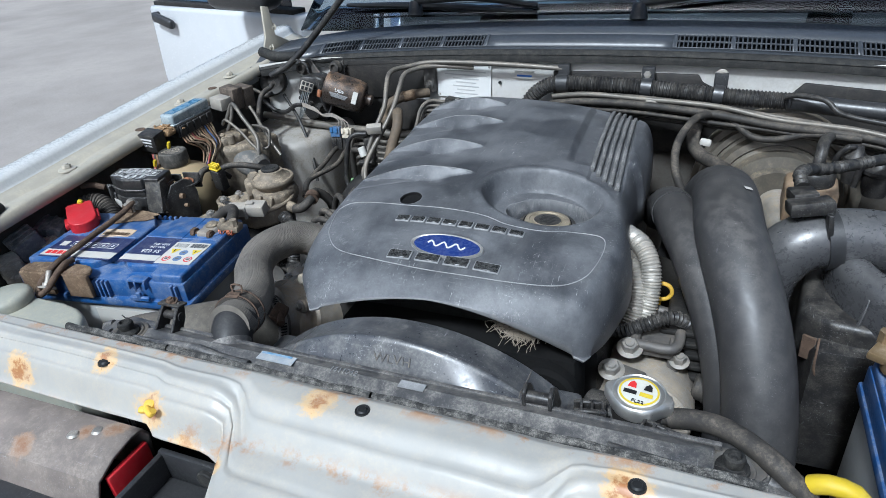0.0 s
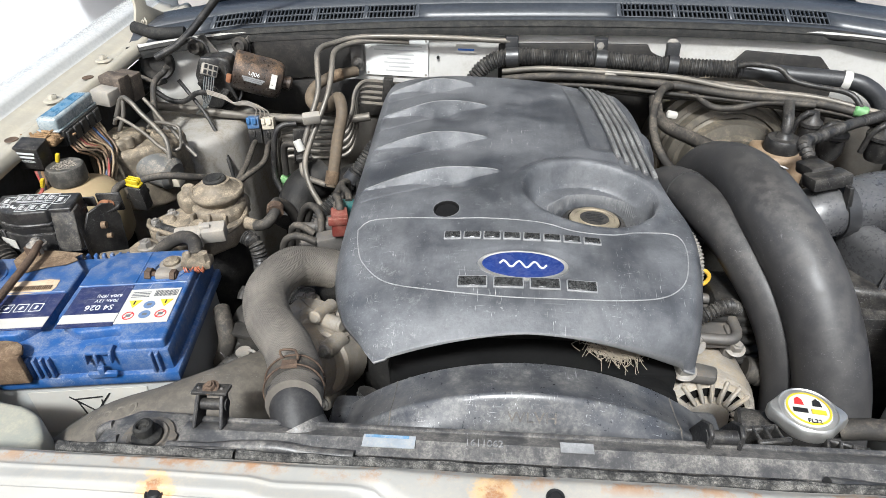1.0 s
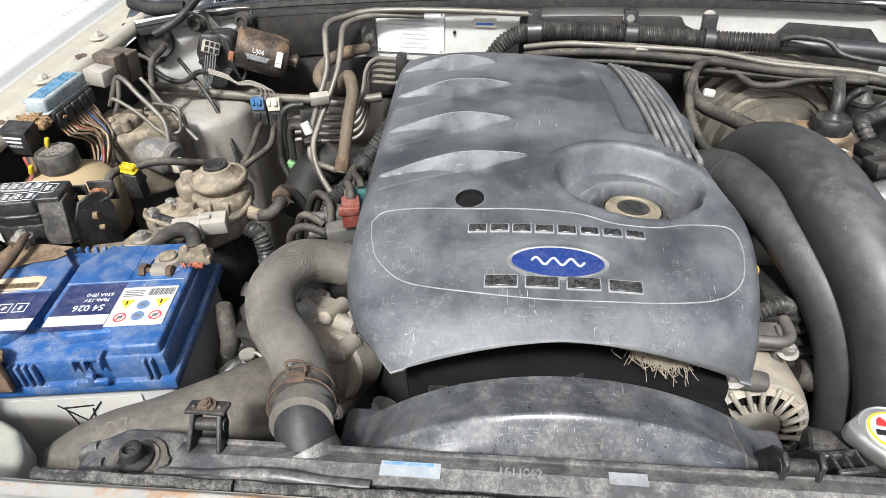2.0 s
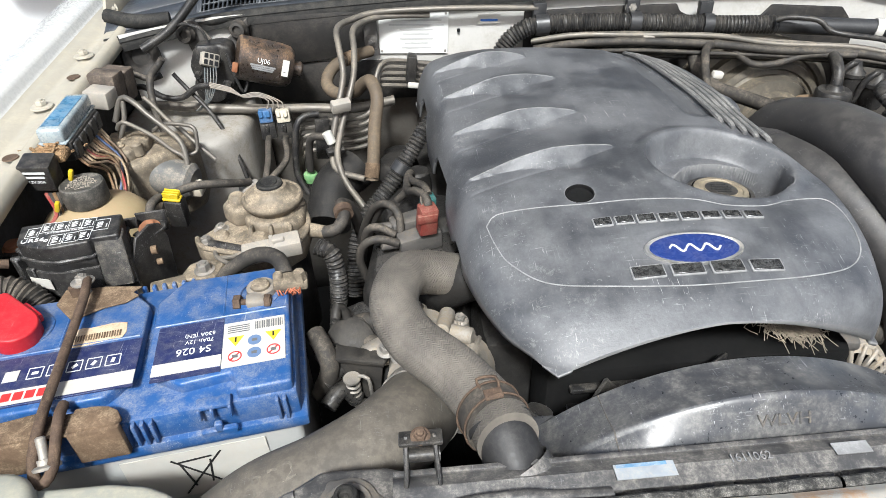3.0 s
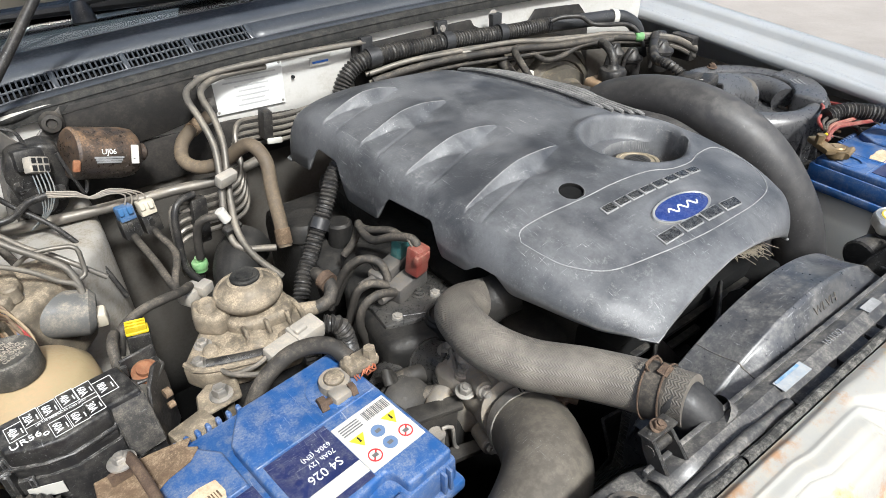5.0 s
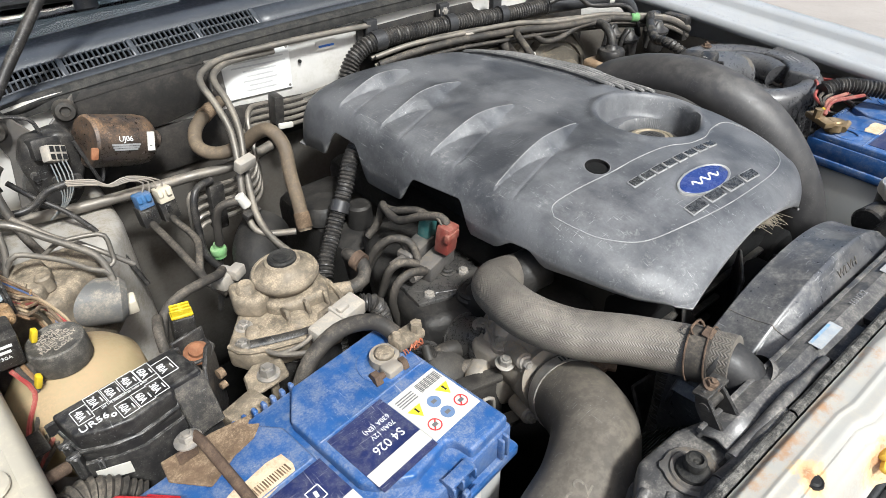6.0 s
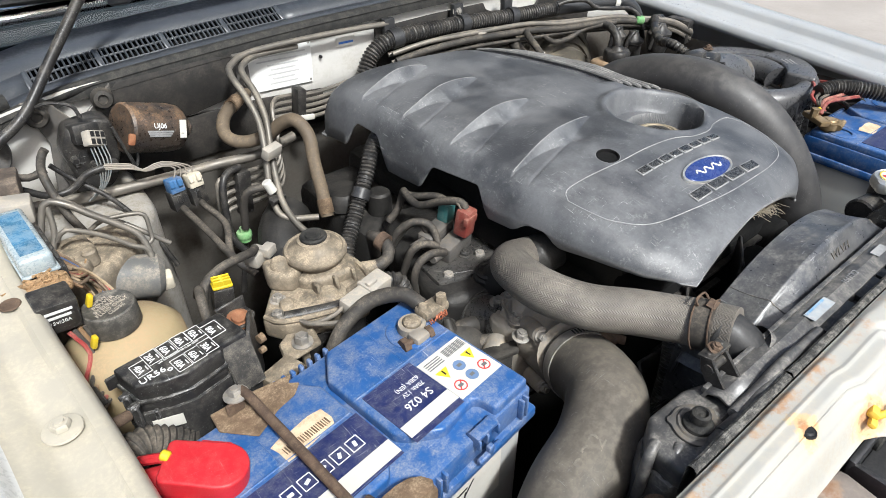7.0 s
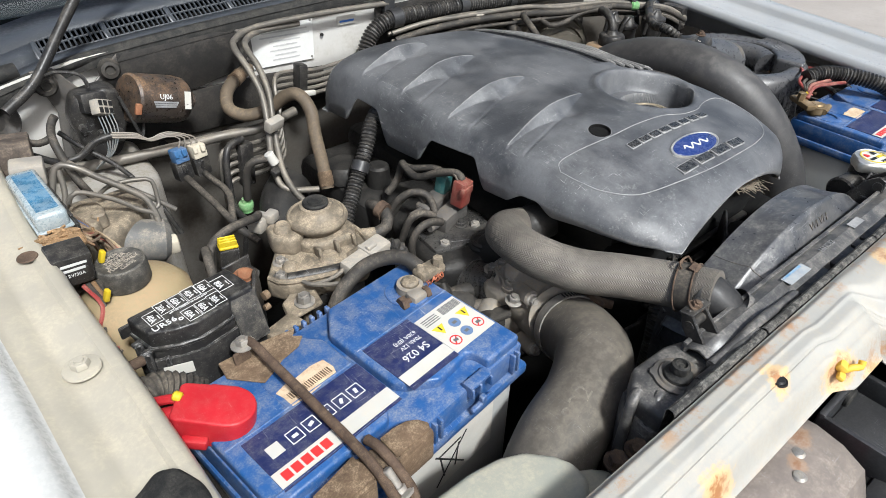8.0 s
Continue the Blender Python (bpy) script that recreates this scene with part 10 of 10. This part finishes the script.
for k, (x, y, z, r) in enumerate(((0.372, 1.00, 0.945, 0.017), (0.432, 0.985, 0.950, 0.020), (0.462, 1.01, 0.955, 0.018), (0.345, 1.015, 0.955, 0.013))):
    v = thing("vacuum_valve", "black vacuum valve with hose stubs behind the air filter", "valve", (x, y, z - 0.03), "vacuum valves")
    bm = bm_new()
    lathe(bm, [(0, -0.03), (r * 0.8, -0.03), (r, -0.02), (r, 0.0), (r * 1.15, 0.002), (r * 1.15, 0.007), (r * 0.7, 0.012), (r * 0.45, 0.022), (0, 0.023)], Matrix.Translation((x, y, z)), 28)
    part("body", bm, M_BLACK, v)
    bm = bm_new()
    tube(bm, [(x, y, z + 0.018), (x - 0.012, y - 0.006, z + 0.022), (x - 0.022, y - 0.004, z + 0.008), (x - 0.025, y, z - 0.02)], 0.004, 10)
    part("stub", bm, M_BLACK, v)
bm = bm_new()
span(bm, 0.505, 0.525, 0.97, 1.02, 0.92, 0.965, 0.004)
single("wing_box", bm, M_BLACK, "small black box on the far wing side", "control box")

# second battery's terminal and leads
tb = thing("battery_terminal", "brass-coloured clamp with yellow tag on the far battery", "battery terminal", (0.328, 0.626, 0.895))
bm = bm_new()
rod(bm, (0.335, 0.613, 0.915), (0.335, 0.613, 0.938), 0.010, 0.009, 20, 0.002)
lathe(bm, [(0.0095, 0), (0.015, 0), (0.015, 0.010), (0.0095, 0.010)], Matrix.Translation((0.335, 0.613, 0.925)), 24)
box(bm, (0.045, 0.016, 0.008), Matrix.Translation((0.326, 0.631, 0.935)) @ pose(0, 0, 0, 0, 0, 60), 0.002)
rod(bm, (0.328, 0.598, 0.930), (0.355, 0.603, 0.930), 0.0045, None, 10)
rod(bm, (0.324, 0.635, 0.937), (0.324, 0.635, 0.950), 0.006, None, 6)
part("clamp", bm, surface("dull_brass", (0.20, 0.14, 0.07), 0.45, metal=0.6, dust=0.4, vary=0.2), tb)
bm = bm_new()
box(bm, (0.010, 0.008, 0.008), Matrix.Translation((0.343, 0.635, 0.942)), 0.002)
part("yellow_tag", bm, M_YELLOW, tb)
for k, (c, nm) in enumerate((((0.17, 0.02, 0.02), "dull_red_wire"), ((0.22, 0.06, 0.05), "faded_red_wire"), ((0.03, 0.03, 0.03), "black_wire"), ((0.03, 0.03, 0.03), "black_wire"), ((0.45, 0.04, 0.04), "red_wire"))):
    hose_thing("battery_lead", [(0.333 + 0.004 * k, 0.630, 0.940), (0.360, 0.634 + 0.006 * k, 0.950), (0.400, 0.625 + 0.012 * k, 0.948), (0.45, 0.62 + 0.02 * k, 0.94), (0.49, 0.64 + 0.03 * k, 0.92)], 0.003 if k < 2 else 0.0024, wire_mat(c, nm), "battery lead across the far battery", "cable", 8)
hose_thing("ribbed_loom", [(0.385, 0.660, 0.950), (0.41, 0.650, 0.955), (0.44, 0.625, 0.953), (0.47, 0.58, 0.945), (0.50, 0.54, 0.92)], 0.0115, M_BLACK, "ribbed black conduit above the far battery", "conduit", 16, 0.0013, ribbed(0.011, 0.0055, 0.0014))
rng = random.Random(77)
for k in range(8):
    a = Vector((0.505, 0.62 + 0.03 * k, 0.925 - rng.uniform(0, 0.02)))
    c, nm = WIRE[(0, 4, 4, 0, 4, 2, 4, 4)[k]]
    hose_thing("loose_wire", [a, a + Vector((-0.02, -0.03, rng.uniform(-0.02, 0.01))), a + Vector((-0.05, rng.uniform(-0.06, 0.02), rng.uniform(-0.03, 0.01))), a + Vector((-0.02, -0.10, -0.03))], 0.0028, wire_mat(c, nm), "loose wire along the far inner wing", "wire", 6)

# ---- front corner: lamp bracket, tray, hooks ----
hl = thing("lamp_bracket", "faded brown lamp housing back with rivets", "lamp housing", (-0.29, 0.30, 0.85))
bm = bm_new()
strip(bm, [(0.347, 0.905), (0.350, 0.928), (0.345, 0.938), (0.333, 0.940), (0.312, 0.937), (0.293, 0.928), (0.283, 0.905), (0.280, 0.86)], [(lambda x: (lambda a, b: (x, a - 0.02 * max(0.0, (-0.25 - x)), b)))(-0.450 + 0.0185 * k) for k in range(11)])
solid(part("shell", bm, M_HEADLAMP, hl), 0.003)
# Filler block: the dark inside of the housing is its colour.
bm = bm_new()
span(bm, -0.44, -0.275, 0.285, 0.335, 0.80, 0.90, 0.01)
part("dark_core", bm, M_GAP_DARK, hl)
for x, y in ((-0.300, 0.318), (-0.318, 0.308)):
    bm = bm_new()
    lathe(bm, [(0, 0.0015), (0.004, 0.001), (0.0055, -0.001)], Matrix.Translation((x, y + 0.012, 0.9395)) @ pose(0, 0, 0, -8, 0, 0), 16)
    part("rivet", bm, M_STEEL, hl)
bm = bm_new()
span(bm, -0.268, -0.262, 0.300, 0.343, 0.86, 0.925, 0.002)
part("red_edge", bm, M_RED, hl, "red reflector edge")
tray = thing("lamp_tray", "open black plastic tray beside the lamp housing", "tray", (-0.19, 0.27, 0.88))
bm = bm_new()
span(bm, -0.236, -0.158, 0.268, 0.333, 0.896, 0.902, 0.002)
part("floor", bm, M_BLACK_CLEAN, tray)
for x0, x1, y0, y1, zt in ((-0.241, -0.235, 0.268, 0.338, 0.928), (-0.161, -0.155, 0.268, 0.338, 0.922), (-0.241, -0.155, 0.333, 0.339, 0.930)):
    bm = bm_new()
    span(bm, x0, x1, y0, y1, 0.895, zt, 0.002)
    part("wall", bm, M_BLACK_CLEAN, tray)
bm = bm_new()
rod(bm, (-0.190, 0.334, 0.916), (-0.190, 0.329, 0.916), 0.009, None, 20, 0.001)
part("round_plug", bm, M_SEAL, tray)
bm = bm_new()
tube(bm, [(-0.24, 0.27, 0.90), (-0.20, 0.262, 0.902), (-0.23, 0.255, 0.89)], 0.012, 14)
span(bm, -0.46, -0.20, 0.225, 0.288, 0.86, 0.905, 0.008)
single("lamp_trim", bm, M_BLACK_CLEAN, "black plastic trim below the lamp housing", "trim panel")
yh = thing("bonnet_stop_clip", "aged yellow plastic clip on the crossmember", "clip", (-0.235, 0.338, 0.965))
bm = bm_new()
box(bm, (0.010, 0.009, 0.008), Matrix.Translation((-0.235, 0.341, 0.977)) @ pose(0, 0, 0, 25, 0, 15), 0.003)
tube(bm, [(-0.237, 0.339, 0.976), (-0.232, 0.335, 0.979), (-0.226, 0.332, 0.978), (-0.223, 0.333, 0.982)], 0.0028, 10, 0.003)
box(bm, (0.009, 0.006, 0.005), Matrix.Translation((-0.241, 0.338, 0.973)) @ pose(0, 0, 0, 25, 0, 15), 0.002)
part("clip", bm, M_YELLOW_OLD, yh)
bm = bm_new()
tube(bm, [(0.243, 0.418, 0.972), (0.252, 0.416, 0.978), (0.266, 0.414, 0.977), (0.275, 0.412, 0.966)], 0.0065, 12, 0.005)
single("yellow_dipstick_loop", bm, M_YELLOW, "bright yellow plastic pull loop beside the radiator", "pull loop")
for x, y, z in ((-0.392, 0.405, 0.940), (-0.408, 0.410, 0.935)):
    bm = bm_new()
    rod(bm, (x, y, z), (x - 0.003, y - 0.002, z + 0.012), 0.006, None, 6)
    lathe(bm, [(0, 0), (0.009, 0), (0.009, 0.002), (0, 0.002)], Matrix.Translation((x, y, z)), 20)
    single("rusty_nut", bm, M_RUSTY, "rust-red nut on the radiator side bracket", "nut", group="bracket nuts")
bm = bm_new()
prism(bm, [(-0.70, 0.50), (-0.690, 0.505), (-0.655, 0.478), (-0.637, 0.460), (-0.604, 0.430), (-0.575, 0.392), (-0.70, 0.392)], 0.984, 0.990, None, 0.002, 2)
single("wing_front_panel", bm, M_WING, "white painted corner panel joining wing and crossmember", "panel", "structure")
bm = bm_new()
prism(bm, [(-0.712, 0.43), (-0.712, 0.525), (-0.700, 0.533), (-0.686, 0.538), (-0.672, 0.548), (-0.660, 0.543), (-0.652, 0.522), (-0.654, 0.490), (-0.660, 0.43)], 1.000, 1.016, None, 0.006, 4)
single("wing_end_cap", bm, M_SEAL, "dark rubber cap over the wing's front end", "rubber cap")
fins = thing("cooler_fins", "dark fins of the cooler below the hose", "cooler", (-0.20, 0.48, 0.70))
for k in range(14):
    bm = bm_new()
    span(bm, -0.30 + 0.001 * k, -0.10, 0.462 + 0.0035 * k, 0.4630 + 0.0035 * k, 0.70, 0.88 - 0.004 * k, 0)
    part("fin", bm, M_BLACK, fins)
